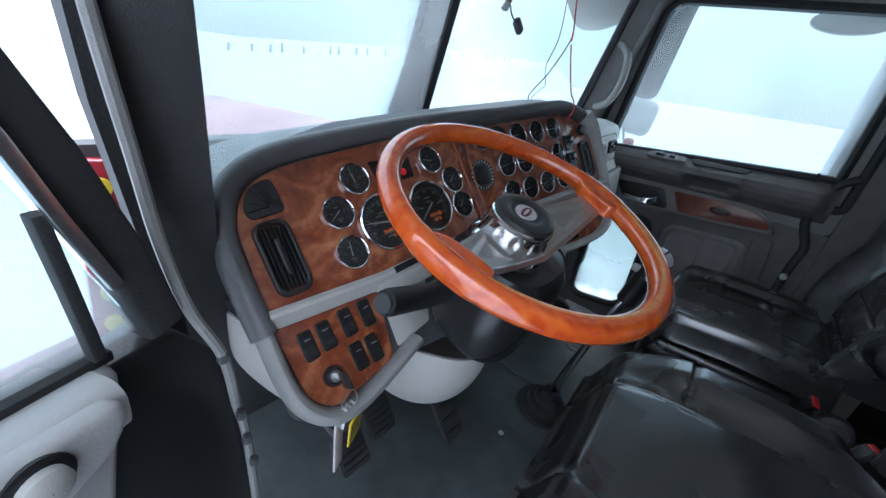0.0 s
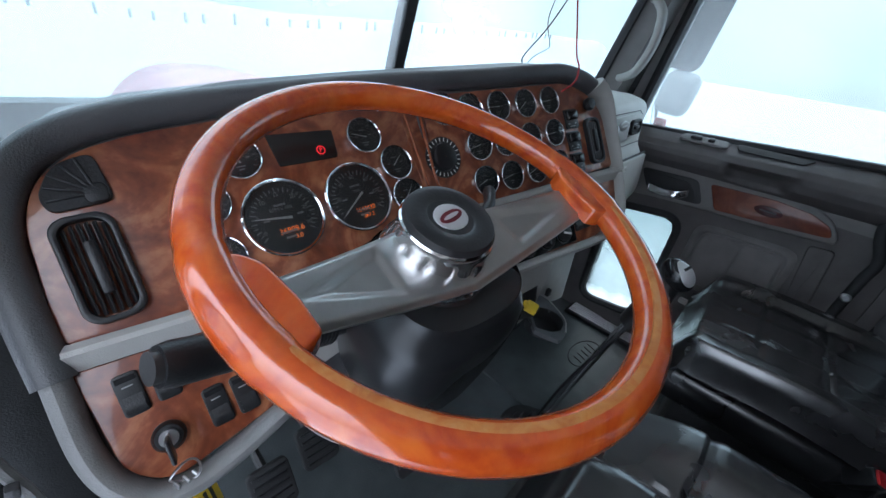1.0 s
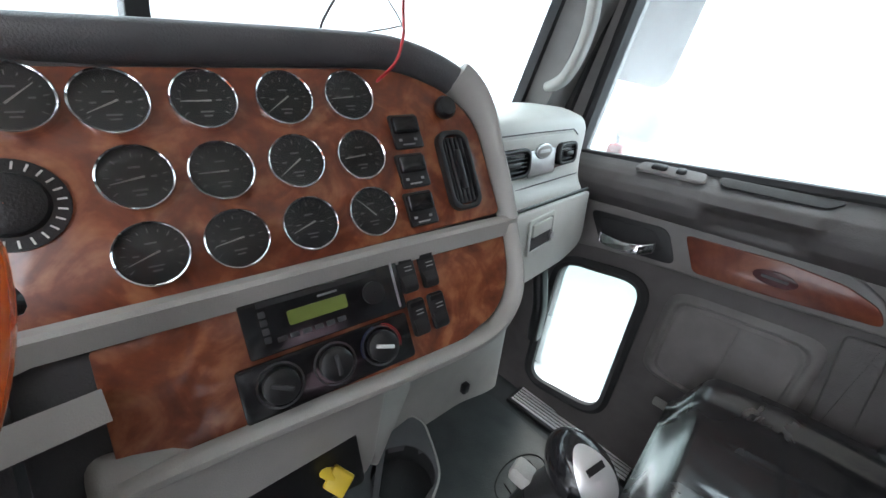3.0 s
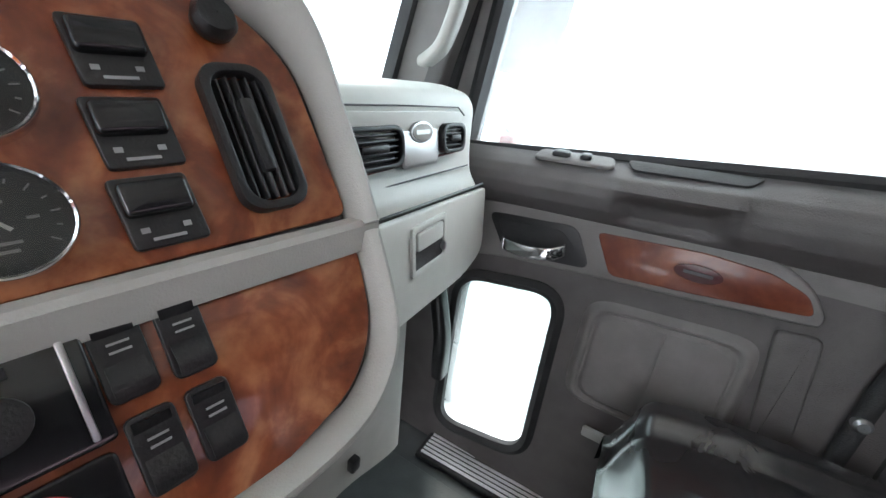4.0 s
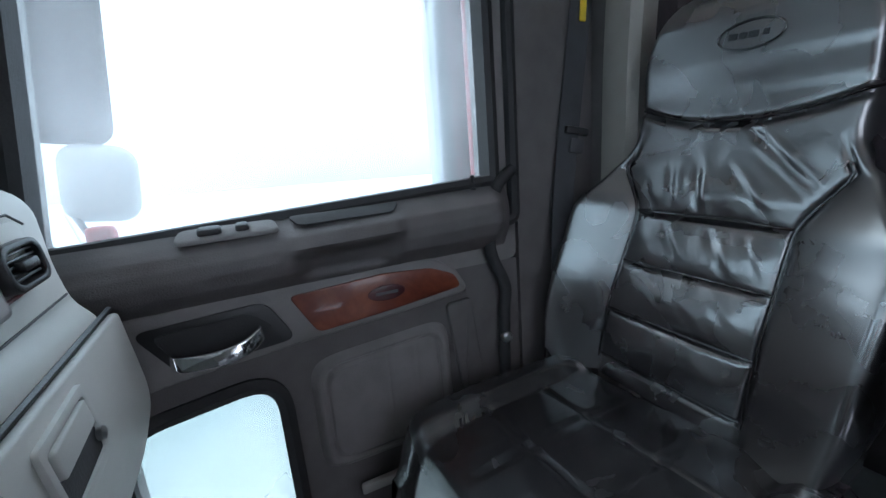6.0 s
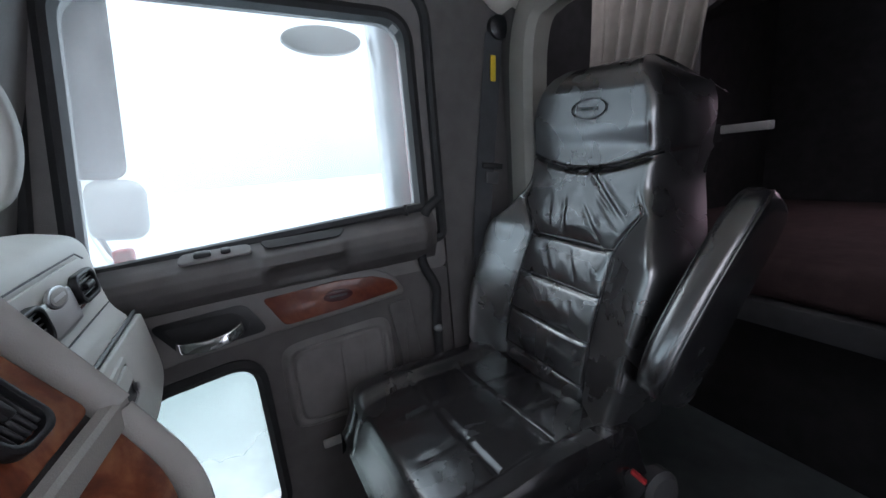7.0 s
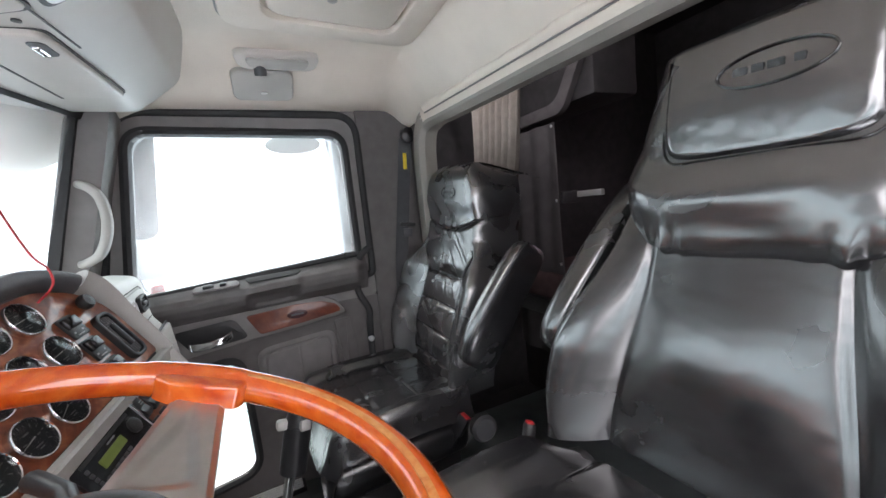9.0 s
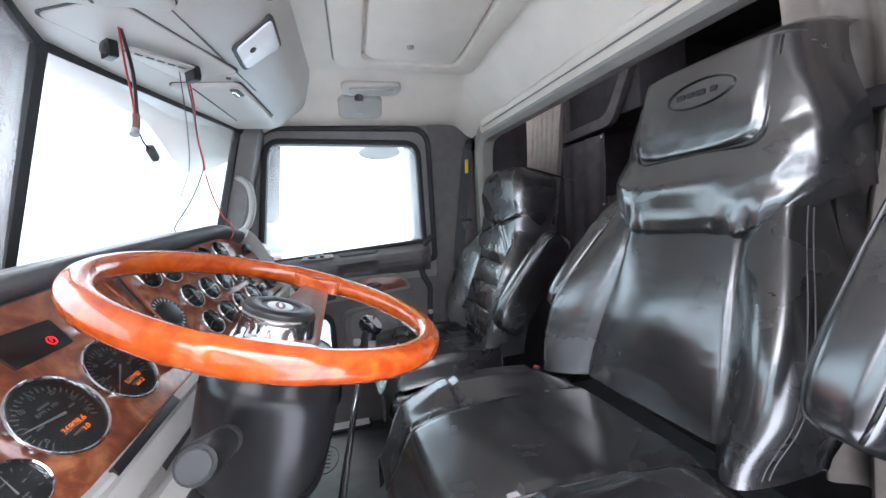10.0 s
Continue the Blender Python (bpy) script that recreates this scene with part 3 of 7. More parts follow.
# ---- wall and pillars ----
pillar = part("wall_side_right", box(0.05, 0.2, 1.35, 0.0, pose(0.80, -0.30, 0.73)), DOOR_GREY)
tagged(pillar, "grey vinyl pillar behind the passenger door", "wall", kind="structure")
front_r = part("wall_corner_right", box(0.05, 0.3, 0.85, 0.0, pose(0.80, 0.80, 0.47)), GREY_DARK)
tagged(front_r, "dark kick panel in front of the passenger door", "wall", kind="structure")
AP = [(0.735, 0.62, 0.78), (0.735, 0.57, 0.95), (0.735, 0.49, 1.25), (0.735, 0.44, 1.46)]
a_right = part("pillar_1", sweep(AP, [(-0.055, -0.085), (0.04, -0.085), (0.045, -0.004), (-0.045, -0.004)], False, (0, -1, 0.3)), DOOR_PALE)
tagged(a_right, "grey trimmed windshield pillar on the passenger side", "pillar", kind="structure")
AL = [(-0.722, 0.55, 0.20), (-0.722, 0.55, 0.80), (-0.735, 0.50, 1.0), (-0.765, 0.40, 1.38), (-0.77, 0.385, 1.47)]
a_left = part("pillar_2", sweep(AL, [(-0.020, -0.05), (0.045, -0.05), (0.05, 0.05), (0.012, 0.056), (-0.036, 0.05)], False, (0, -1, 0.3)), GREY_DARK)
part("weatherstrip", tube(spline([(-0.772, 0.40, 1.30), (-0.766, 0.42, 1.15), (-0.763, 0.415, 1.03), (-0.757, 0.41, 0.93), (-0.752, 0.405, 0.85), (-0.740, 0.40, 0.775), (-0.716, 0.40, 0.70), (-0.706, 0.41, 0.61), (-0.698, 0.41, 0.52), (-0.692, 0.42, 0.15)], 6), 0.006, 8), GREY, a_left, "grey rubber weatherstrip")
part("outer_edge", sweep([(-0.748, 0.455, 0.70), (-0.753, 0.455, 0.84), (-0.766, 0.45, 0.97), (-0.768, 0.445, 1.05), (-0.795, 0.38, 1.40)], [(-0.008, -0.015), (0.012, -0.015), (0.012, 0.02), (-0.008, 0.02)], False, (0, -1, 0.3)), RUBBER, a_left)
for z, x in ((0.70, -0.717), (0.60, -0.706), (0.55, -0.702), (0.50, -0.697)):
    part("clip", box(0.010, 0.010, 0.014, 0.002, pose(x, 0.399, z, 0, 12, 0)), GREY_DARK, a_left)
tagged(a_left, "dark windshield pillar on the driver side", "pillar", kind="structure")

# ---- windshield ----
post = part("pillar_3", sweep([(0, 0.825, 0.86), (0, 0.705, 1.36)], [(-0.018, -0.014), (0.018, -0.014), (0.013, 0.014), (-0.013, 0.014)], False, (0, -1, 0)), RUBBER)
tagged(post, "black centre post of the split windshield", "pillar", kind="structure")


def quad_pane(name, a, b, c, d, t, label):
    n = (Vector(b) - Vector(a)).cross(Vector(d) - Vector(a)).normalized() * t
    vs = [Vector(p) + s * n for s in (-0.5, 0.5) for p in (a, b, c, d)]
    me = mesh(name, vs, [(3, 2, 1, 0), (4, 5, 6, 7), (0, 1, 5, 4), (1, 2, 6, 5), (2, 3, 7, 6), (3, 0, 4, 7)], False)
    ob = part(name, me, GLASS)
    ob.visible_shadow = False
    return tagged(ob, label, "windshield", kind="structure")


quad_pane("window_3", (0.0, 0.825, 0.84), (0.72, 0.68, 0.84), (0.72, 0.53, 1.36), (0.0, 0.71, 1.36), 0.004, "fogged right half of the split windshield")
quad_pane("window_4", (-0.72, 0.56, 0.76), (0.0, 0.825, 0.84), (0.0, 0.71, 1.36), (-0.74, 0.42, 1.36), 0.004, "fogged left half of the split windshield")
for a, b, nm in (((0.0, 0.708, 1.352), (0.70, 0.53, 1.352), "trim_1"), ((-0.74, 0.42, 1.352), (0.0, 0.708, 1.352), "trim_2"), ((0.682, 0.665, 0.86), (0.682, 0.54, 1.36), "trim_3")):
    ob = part(nm, sweep([a, b], [(-0.012, -0.012), (0.012, -0.012), (0.012, 0.012), (-0.012, 0.012)], False, (0, -0.5, 1)), RUBBER)
    tagged(ob, "black rubber edging of the windshield", "trim", kind="structure")

# ---- ceiling ----
def header_y(x):
    return -0.484 + 0.088 * x


def roof(u, v):
    x = -0.86 + 1.68 * u
    y = header_y(x) - 0.03 + (0.80 - header_y(x)) * v
    side, back = 0.12 * ease(0.50, 0.80, abs(x + 0.01)), 0.165 * (1 - ease(0.0, 0.15, y - header_y(x)))
    z = 1.525 - (side ** 3 + back ** 3) ** (1 / 3) - 0.16 * ease(0.38, 0.74, y)
    return (x, y, z)


ceiling = part("ceiling", surface(roof, 56, 40, 0.02), HEADLINER)
tagged(ceiling, "pale beige vinyl headliner of the cab", "ceiling", kind="structure")
HEAD = [(-0.035, -0.035), (0.012, -0.042), (0.03, -0.03), (0.034, 0.0), (0.026, 0.03), (0.0, 0.045), (-0.035, 0.045)]
BEND = spline([(0.715, -0.415, 0.14), (0.712, -0.415, 0.60), (0.708, -0.415, 0.95), (0.704, -0.415, 1.12), (0.694, -0.415, 1.235), (0.668, -0.420, 1.305), (0.61, -0.428, 1.333), (0.54, header_y(0.54), 1.335)], 8)
header = part("trim_4", sweep(BEND[44:] + [(0.50 - 1.35 * k / 36, header_y(0.50 - 1.35 * k / 36), 1.335) for k in range(37)], [(-b, a) for a, b in HEAD], False, (0, 1, 0)), HEADLINER)
tagged(header, "padded beige header over the sleeper opening", "trim", kind="structure")
LIP = [(-0.034, -0.0385), (0.013, -0.0455), (0.0335, -0.0325), (0.0365, -0.024), (0.030, -0.023), (0.022, -0.030), (-0.034, -0.033)]
lip = part("trim_7", sweep(BEND[44:] + [(0.50 - 1.35 * k / 36, header_y(0.50 - 1.35 * k / 36), 1.335) for k in range(37)], [(-b, a) for a, b in LIP], False, (0, 1, 0)), JAMB)
tagged(lip, "taupe vinyl underside of the padded header", "trim", kind="structure")
jamb = part("trim_5", sweep(BEND[:46], [(-b, a) for a, b in HEAD], False, (0, 1, 0)), JAMB)
tagged(jamb, "taupe padded edge of the sleeper opening", "trim", kind="structure")
bpan = part("wall_rear_right", box(0.12, 0.02, 1.36, 0.005, pose(0.79, -0.41, 0.78, 0, 0, 5)), DOOR_GREY)
tagged(bpan, "grey vinyl wall beside the sleeper opening", "wall", kind="structure")

# overhead console above the windshield
console = thing("overhead_console", "pale grey plastic overhead console with bins and a dome lamp", "console")
CON = [(0.74, 1.36), (0.66, 1.348), (0.42, 1.346), (0.395, 1.350), (0.362, 1.372), (0.300, 1.422), (0.245, 1.52), (0.74, 1.53)]
bm = prism_x(rpoly(CON, 0.012, 3), -0.78, 0.66, 0.015)
part("body", bm, ROOF_PALE, console)

DOWN = lambda x, y, z, rz=0: axes((x, y, z), (math.cos(radians(rz)), math.sin(radians(rz)), 0), (0, 0, -1))
for x, y, w, d, turn, lx, ly in ((0.345, 0.475, 0.31, 0.165, -4, -0.11, 0.062), (-0.42, 0.47, 0.52, 0.17, 4, 0.18, 0.055)):
    part("bin_gap", slab(rrect(w + 0.007, d + 0.007, 0.022, 5), -0.002, 0.0022), GREY_DARK, console, "", DOWN(x, y, 1.348, turn))
    bin_door = part("bin_door", slab(rrect(w, d, 0.02, 5), 0, 0.014, 0.006), ROOF_PALE, console, "pale bin door", DOWN(x, y, 1.349, turn))
    part("crease", box(w * 0.96, 0.004, 0.003, 0, pose(0, -0.03, 0.0138)), GREY_DARK, bin_door)
    part("latch_cup", slab(rrect(0.055, 0.024, 0.010), 0.012, 0.0155, 0.001), GREY_DARK, bin_door, "", pose(lx, ly, 0))
    part("latch", slab(rrect(0.034, 0.012, 0.004), 0.014, 0.021, 0.003), CHROME, bin_door, "chrome latch", pose(lx, ly - 0.003, 0))
part("plate_gap", slab(rpoly([(-0.184, 0.079), (0.134, 0.079), (0.149, -0.084), (-0.174, -0.084)], 0.02, 4), -0.002, 0.0016), GREY_DARK, console, "", DOWN(0.02, 0.50, 1.347, -20))
part("centre_plate", slab(rpoly([(-0.18, 0.075), (0.13, 0.075), (0.145, -0.08), (-0.17, -0.08)], 0.02, 4), 0, 0.004, 0.002), ROOF_PALE, console, "", DOWN(0.02, 0.50, 1.347, -20))
part("seam", box(0.5, 0.003, 0.002, 0, pose(0, 0, 0)), GREY_DARK, console, "", DOWN(0.0, 0.405, 1.347, -6))
for x, y in ((0.16, 0.42), (-0.02, 0.60), (0.06, 0.56)):
    part("screw", lathe([(0.006, 0), (0.006, 0.002), (0.0005, 0.003)], 12, False), GREY_DARK, console, "", DOWN(x, y, 1.3465))
lamp = thing("dome_lamp", "rectangular white dome lamp in the overhead console", "lamp", axes((0.085, 0.331, 1.397), (1, 0.06, 0), (0, -0.62, -0.78)))
part("bezel", slab(rpoly([(-0.070, 0.056), (0.068, 0.056), (0.058, -0.060), (-0.056, -0.060)], 0.018, 5), -0.004, 0.005, 0.002), GREY_DARK, lamp)
part("lens", slab(rpoly([(-0.062, 0.048), (0.060, 0.048), (0.051, -0.053), (-0.049, -0.053)], 0.016, 5), 0.003, 0.009, 0.003), LENS, lamp, "white ribbed lens")
part("switch", lathe([(0.008, 0.008), (0.008, 0.011), (0.0005, 0.012)], 14, False), GREY_DARK, lamp, "", pose(-0.012, -0.02, 0))
reader = thing("reading_lamp", "small round swivel reading lamp in the overhead console", "lamp", axes((-0.03, 0.272, 1.470), (1, 0, 0), (0, -0.86, -0.5)))
part("socket", lathe([(0.036, 0.0), (0.034, 0.006), (0.022, 0.004), (0.018, -0.008)], 28, False), GREY_DARK, reader)
part("ball", lathe([(0.020, 0.0), (0.020, 0.012), (0.012, 0.020), (0.0005, 0.021)], 20, False), BLACK, reader)
rack = thing("radio_bracket", "empty drilled metal radio bracket under the overhead console", "bracket", DOWN(0.022, 0.520, 1.345, -42))
part("plate", box(0.135, 0.045, 0.004, 0.001, pose(0, 0, 0.014)), ROOF_PALE, rack)
for k in range(6):
    part("slot", box(0.014, 0.006, 0.001, 0, pose(-0.05 + 0.020 * k, 0.004, 0.0166)), GREY_DARK, rack)
for sx in (-0.075, 0.075):
    cheek = part("cheek", slab(rrect(0.036, 0.032, 0.006), -0.008, 0.008, 0.003), BLACK, rack, "black side bracket", axes((sx, 0, 0.022), (0, 1, 0), (1, 0, 0)))
    part("knob", lathe([(0.009, 0.008), (0.009, 0.013), (0.0005, 0.014)], 16, False), GREY_DARK, cheek, "", pose(0, 0, 0) if sx > 0 else pose(0, 0, 0, 180, 0, 0))


def cable(name, label, runs):
    """Loose wires: runs of (points, radius, material)."""
    c = thing(name, label, "wire")
    for pts, r, m2 in runs:
        part("strand", tube(spline(pts, 8), r, 6), m2, c)
    return c


hang = cable("hanging_wires", "bundle of cut wires with a connector hanging from the overhead console", [
    ([(-0.075, 0.53, 1.35), (-0.085, 0.515, 1.28), (-0.115, 0.50, 1.22), (-0.120, 0.50, 1.165)], 0.0030, BLACK),
    ([(-0.080, 0.53, 1.35), (-0.105, 0.515, 1.27), (-0.128, 0.50, 1.21), (-0.124, 0.50, 1.165)], 0.0017, WIRE_RED),
    ([(-0.120, 0.50, 1.150), (-0.108, 0.50, 1.135), (-0.090, 0.50, 1.125)], 0.0016, BLACK)])
part("tape", tube([(-0.121, 0.50, 1.178), (-0.124, 0.50, 1.16), (-0.130, 0.50, 1.146)], 0.006, 10), COPPER, hang, "brown taped splice")
part("connector", box(0.030, 0.012, 0.016, 0.003, Matrix.Translation((-0.078, 0.50, 1.120)) @ pose(0, 0, 0, 0, 40, 0)), GREY_DARK, hang, "grey plug")
part("ferrule", tube([(-0.130, 0.50, 1.150), (-0.136, 0.50, 1.140)], 0.007, 12), BADGE, hang)
cable("gauge_wires", "red and black wires running down to a dashboard gauge", [
    ([(0.085, 0.49, 1.347), (0.125, 0.495, 1.27), (0.153, 0.50, 1.20), (0.173, 0.50, 1.147), (0.180, 0.51, 1.114), (0.165, 0.535, 1.05), (0.147, 0.565, 0.995), (0.150, 0.570, 0.980), (0.164, 0.570, 0.964)], 0.0016, GREY_DARK),
    ([(0.100, 0.49, 1.347), (0.135, 0.495, 1.28), (0.150, 0.50, 1.21), (0.172, 0.50, 1.15), (0.176, 0.50, 1.125)], 0.0020, WIRE_RED),
    ([(0.178, 0.50, 1.118), (0.206, 0.498, 1.065), (0.198, 0.476, 1.01), (0.184, 0.455, 0.988), (0.172, 0.449, 0.962), (0.161, 0.466, 0.940)], 0.0018, WIRE_RED),
    ([(0.085, 0.50, 1.347), (0.110, 0.505, 1.22), (0.165, 0.530, 1.13), (0.221, 0.577, 1.066), (0.288, 0.602, 1.022), (0.280, 0.600, 1.012), (0.205, 0.585, 0.990), (0.166, 0.572, 0.966)], 0.0011, GREY_DARK)])

hatch = thing("roof_hatch", "pale padded roof hatch cover with a small knob", "hatch", DOWN(0.03, -0.075, 1.502, 0))
part("surround", frame_plate(rpoly([(-0.56, -0.244), (0.405, -0.244), (0.450, 0.238), (-0.56, 0.238)], 0.06, 6), rpoly([(-0.44, -0.158), (0.350, -0.158), (0.384, 0.165), (-0.44, 0.165)], 0.05, 6), -0.004, 0.018, 0.008), HEADLINER, hatch)
part("panel", slab(rpoly([(-0.43, -0.148), (0.338, -0.148), (0.372, 0.155), (-0.43, 0.155)], 0.05, 6), -0.004, 0.012, 0.006), HEADLINER, hatch)
part("shadow_gap", frame_plate(rpoly([(-0.565, -0.249), (0.410, -0.249), (0.455, 0.243), (-0.565, 0.243)], 0.062, 6), rpoly([(-0.555, -0.239), (0.400, -0.239), (0.445, 0.233), (-0.555, 0.233)], 0.058, 6), -0.004, 0.0035), GREY, hatch)
part("knob", lathe([(0.011, 0.006), (0.011, 0.012), (0.007, 0.015), (0.0005, 0.0155)], 16, False), GREY_LIGHT, hatch, "", pose(0.243, -0.015, 0.005))
visor = thing("side_visor_mount", "pale plastic side visor with pivot base on the headliner", "visor")
part("base_plate", slab(rpoly([(-0.115, -0.030), (0.115, -0.030), (0.10, 0.032), (-0.10, 0.032)], 0.03, 6), -0.006, 0.012, 0.006), ROOF_PALE, visor, "", axes((0.578, 0.045, 1.472), (0, 1, 0), (-0.35, 0, -0.94)))
part("rim", slab(rpoly([(-0.085, -0.016), (0.085, -0.016), (0.075, 0.020), (-0.075, 0.020)], 0.017, 6), 0.010, 0.018, 0.004), GREY_LIGHT, visor, "", axes((0.578, 0.045, 1.472), (0, 1, 0), (-0.35, 0, -0.94)))
# pad greyer than the base plate: the shade on it is put into the colour
part("pad", slab(rrect(0.165, 0.106, 0.024, 6), -0.004, 0.014, 0.006), GREY_LIGHT, visor, "", axes((0.655, 0.088, 1.430), (0, 1, 0), (-0.52, 0, -0.85)))
part("clip", box(0.018, 0.006, 0.003, 0.001), WHITE, visor, "", axes((0.664, 0.088, 1.406), (0, 1, 0), (-0.52, 0, -0.85)))
part("pivot", tube([(0.592, 0.092, 1.462), (0.604, 0.092, 1.436)], 0.016, 14), GREY_DARK, visor, "dark pivot")
for x, y, z in ((0.026, -0.444, 1.368), (0.630, -0.392, 1.368), (-0.25, -0.468, 1.368)):
    sn = thing("header_snap", "small steel snap on the padded header", "snap", axes((x, y, z), (1, 0, 0), (0, 0.8, 0.6)), "header snaps")
    part("stud", lathe([(0.006, -0.004), (0.006, 0.002), (0.003, 0.005), (0.0005, 0.006)], 12, False), CHROME, sn)


def hem(u, v):
    x = 0.61 - 1.33 * u
    n = noise.noise(Vector((x * 14, v * 2, 0.3))) * 0.005 + noise.noise(Vector((x * 40, v * 3, 1.3))) * 0.002
    return (x, header_y(x) + 0.036 + 0.006 * math.sin(math.pi * v) + n, 1.338 + 0.032 * v + n * 0.5)


strip = part("trim_6", surface(hem, 220, 6, 0.003), HEADLINER)
tagged(strip, "creased beige fabric strip along the header", "trim", kind="structure")
for dy, z, nm in ((0.041, 1.3725, "trim_8"), (0.0395, 1.334, "trim_9")):
    ob = part(nm, tube([(0.60 - 1.32 * k / 30, header_y(0.60 - 1.32 * k / 30) + dy, z) for k in range(31)], 0.0022, 6), GREY)
    tagged(ob, "dark grey piping along the fabric strip of the header", "trim", kind="structure")
handle = thing("grab_handle", "light grey plastic grab handle on the windshield pillar", "handle")
part("grip", sweep(spline([(0.700, 0.566, 1.176), (0.682, 0.545, 1.168), (0.672, 0.520, 1.140), (0.670, 0.512, 1.09), (0.670, 0.518, 1.04), (0.676, 0.540, 0.992), (0.688, 0.572, 0.972), (0.705, 0.595, 0.968)], 6), rrect(0.022, 0.030, 0.009, 4), False, (1, 0, 0)), GREY_LIGHT, handle)
for p in ((0.704, 0.572, 1.178), (0.706, 0.600, 0.968)):
    part("boss", lathe([(0.020, -0.006), (0.019, 0.008), (0.006, 0.010), (0.0005, 0.0095)], 18, False), GREY_LIGHT, handle, "", axes(p, (0, 1, 0), (-1, 0, 0)))
part("screw_plug", lathe([(0.006, 0.010), (0.006, 0.0115), (0.0005, 0.012)], 12, False), GREY_DARK, handle, "", axes((0.704, 0.572, 1.178), (0, 1, 0), (-1, 0, 0)))

# seat belt on the pillar behind the passenger door
belt = thing("seat_belt", "black passenger seat belt with a yellow tag on the pillar", "seat belt")
BELT = [(0.766, -0.375, 1.285), (0.768, -0.355, 1.15), (0.765, -0.325, 0.96), (0.757, -0.30, 0.80), (0.745, -0.28, 0.55)]


def web(w, o):
    pts = spline(BELT, 8)
    return lambda u, v: tuple(Vector(pts[round(v * (len(pts) - 1))]) + Vector((-0.18, -1, 0)).normalized() * (u - 0.5) * w + Vector((-o, 0, 0)))


part("webbing", surface(web(0.047, 0.0), 3, 32, 0.002), WEBBING, belt)
part("tag", box(0.004, 0.014, 0.060, 0.001, pose(0.760, -0.362, 1.20, 4, 0, 0)), YELLOW, belt, "yellow warning tag")
part("guide", box(0.012, 0.060, 0.016, 0.004, pose(0.762, -0.345, 0.965, 8, 0, 0)), BLACK, belt, "black plastic belt guide")
part("tongue", box(0.006, 0.036, 0.03, 0.003, pose(0.757, -0.34, 0.935, 8, 0, 0)), GREY_DARK, belt)
part("anchor", lathe([(0.030, 0.0), (0.028, 0.014), (0.018, 0.020), (0.0005, 0.021)], 20, False), BLACK, belt, "black anchor cap", axes((0.772, -0.388, 1.295), (0, 1, 0), (-1, 0, 0)))

# ---- dashboard ----
PL = (Vector((-0.273, 0.488, 0.812)), Vector((-0.087, -0.781, 0.619)).normalized())
PR = (Vector((0.06, 0.453, 0.855)), Vector((-0.178, -0.837, 0.497)).normalized())
SEAM_X = -0.168


def on_dash(x, z, off=0.0):
    """The point of the dashboard's face at a given x and z, lifted off by a few millimetres."""
    c, n = PL if x < SEAM_X else PR
    y = c.y - (n.x * (x - c.x) + n.z * (z - c.z)) / n.y
    return Vector((x, y, z)) + n * off


def dash_pose(x, z, off=0.0):
    n = (PL if x < SEAM_X else PR)[1]
    row = (1, -0.04, 0.11) if x < SEAM_X else (1, -0.145, 0.11)
    return axes(on_dash(x, z, off), row, n)


def dash_plate(name, pts, r, z0, z1, material, parent, bevel=0.002, label=""):
    """A plate on the dashboard's face from corners in (x, z)."""
    cx, cz = sum(p[0] for p in pts) / len(pts), sum(p[1] for p in pts) / len(pts)
    m = dash_pose(cx, cz)
    inv = m.inverted()
    loc = [tuple((inv @ on_dash(*p))[:2]) for p in pts]
    # keep the fold at the seam: points use the plane of the plate's middle
    c, n = PL if cx < SEAM_X else PR
    loc = []
    for x, z in pts:
        y = c.y - (n.x * (x - c.x) + n.z * (z - c.z)) / n.y
        loc.append(tuple((inv @ Vector((x, y, z)))[:2]))
    return part(name, slab(rpoly(loc, r, 5), z0, z1, bevel), material, parent, label, m)


dash = thing("dashboard", "truck dashboard with burl wood panels in a grey surround", "dashboard")
OUTER = [(-0.656, 0.68), (-0.662, 0.76), (-0.655, 0.81), (-0.632, 0.846), (-0.594, 0.868), (-0.532, 0.884), (-0.40, 0.903), (-0.22, 0.924), (-0.05, 0.946), (0.12, 0.966), (0.206, 0.971), (0.275, 0.952), (0.309, 0.915), (0.314, 0.85), (0.311, 0.79)]
LOWER = [(0.311, 0.785), (0.302, 0.725), (0.278, 0.69), (0.235, 0.668), (0.15, 0.656), (0.0, 0.645), (-0.12, 0.634)]
LOWER_L = [(-0.656, 0.685), (-0.652, 0.625), (-0.638, 0.592), (-0.607, 0.573), (-0.56, 0.576), (-0.48, 0.600), (-0.44, 0.614)]
# shell: the outline carried forward to the windshield
top = [on_dash(x, z, 0.012) for x, z in OUTER]
bot = [on_dash(x, z, 0.012) for x, z in LOWER]
botl = [on_dash(x, z, 0.012) for x, z in LOWER_L]
BROW = [(0.0175 * math.cos(2 * math.pi * k / 16), -0.008 + 0.025 * math.sin(2 * math.pi * k / 16)) for k in range(16)]
EDGE_LINE = spline([on_dash(x, z, 0.004) for x, z in OUTER], 8)
BEND = min(range(len(EDGE_LINE)), key=lambda k: (EDGE_LINE[k] - on_dash(*OUTER[11], 0.004)).length)
part("brow", sweep(EDGE_LINE[:BEND + 1], BROW, False, PL[1]), BROW_GREY, dash, "dark grey padded brow")
part("right_surround", sweep(EDGE_LINE[BEND:], [(a * 0.55, b) for a, b in BROW], False, PL[1], True, lambda t: 1.78 - 0.78 * ease(0.0, 0.6, t)), GREY_LIGHT, dash, "light grey surround at the end of the brow")
EDGE = [(0.0100 * math.cos(2 * math.pi * k / 16), -0.008 + 0.022 * math.sin(2 * math.pi * k / 16)) for k in range(16)]
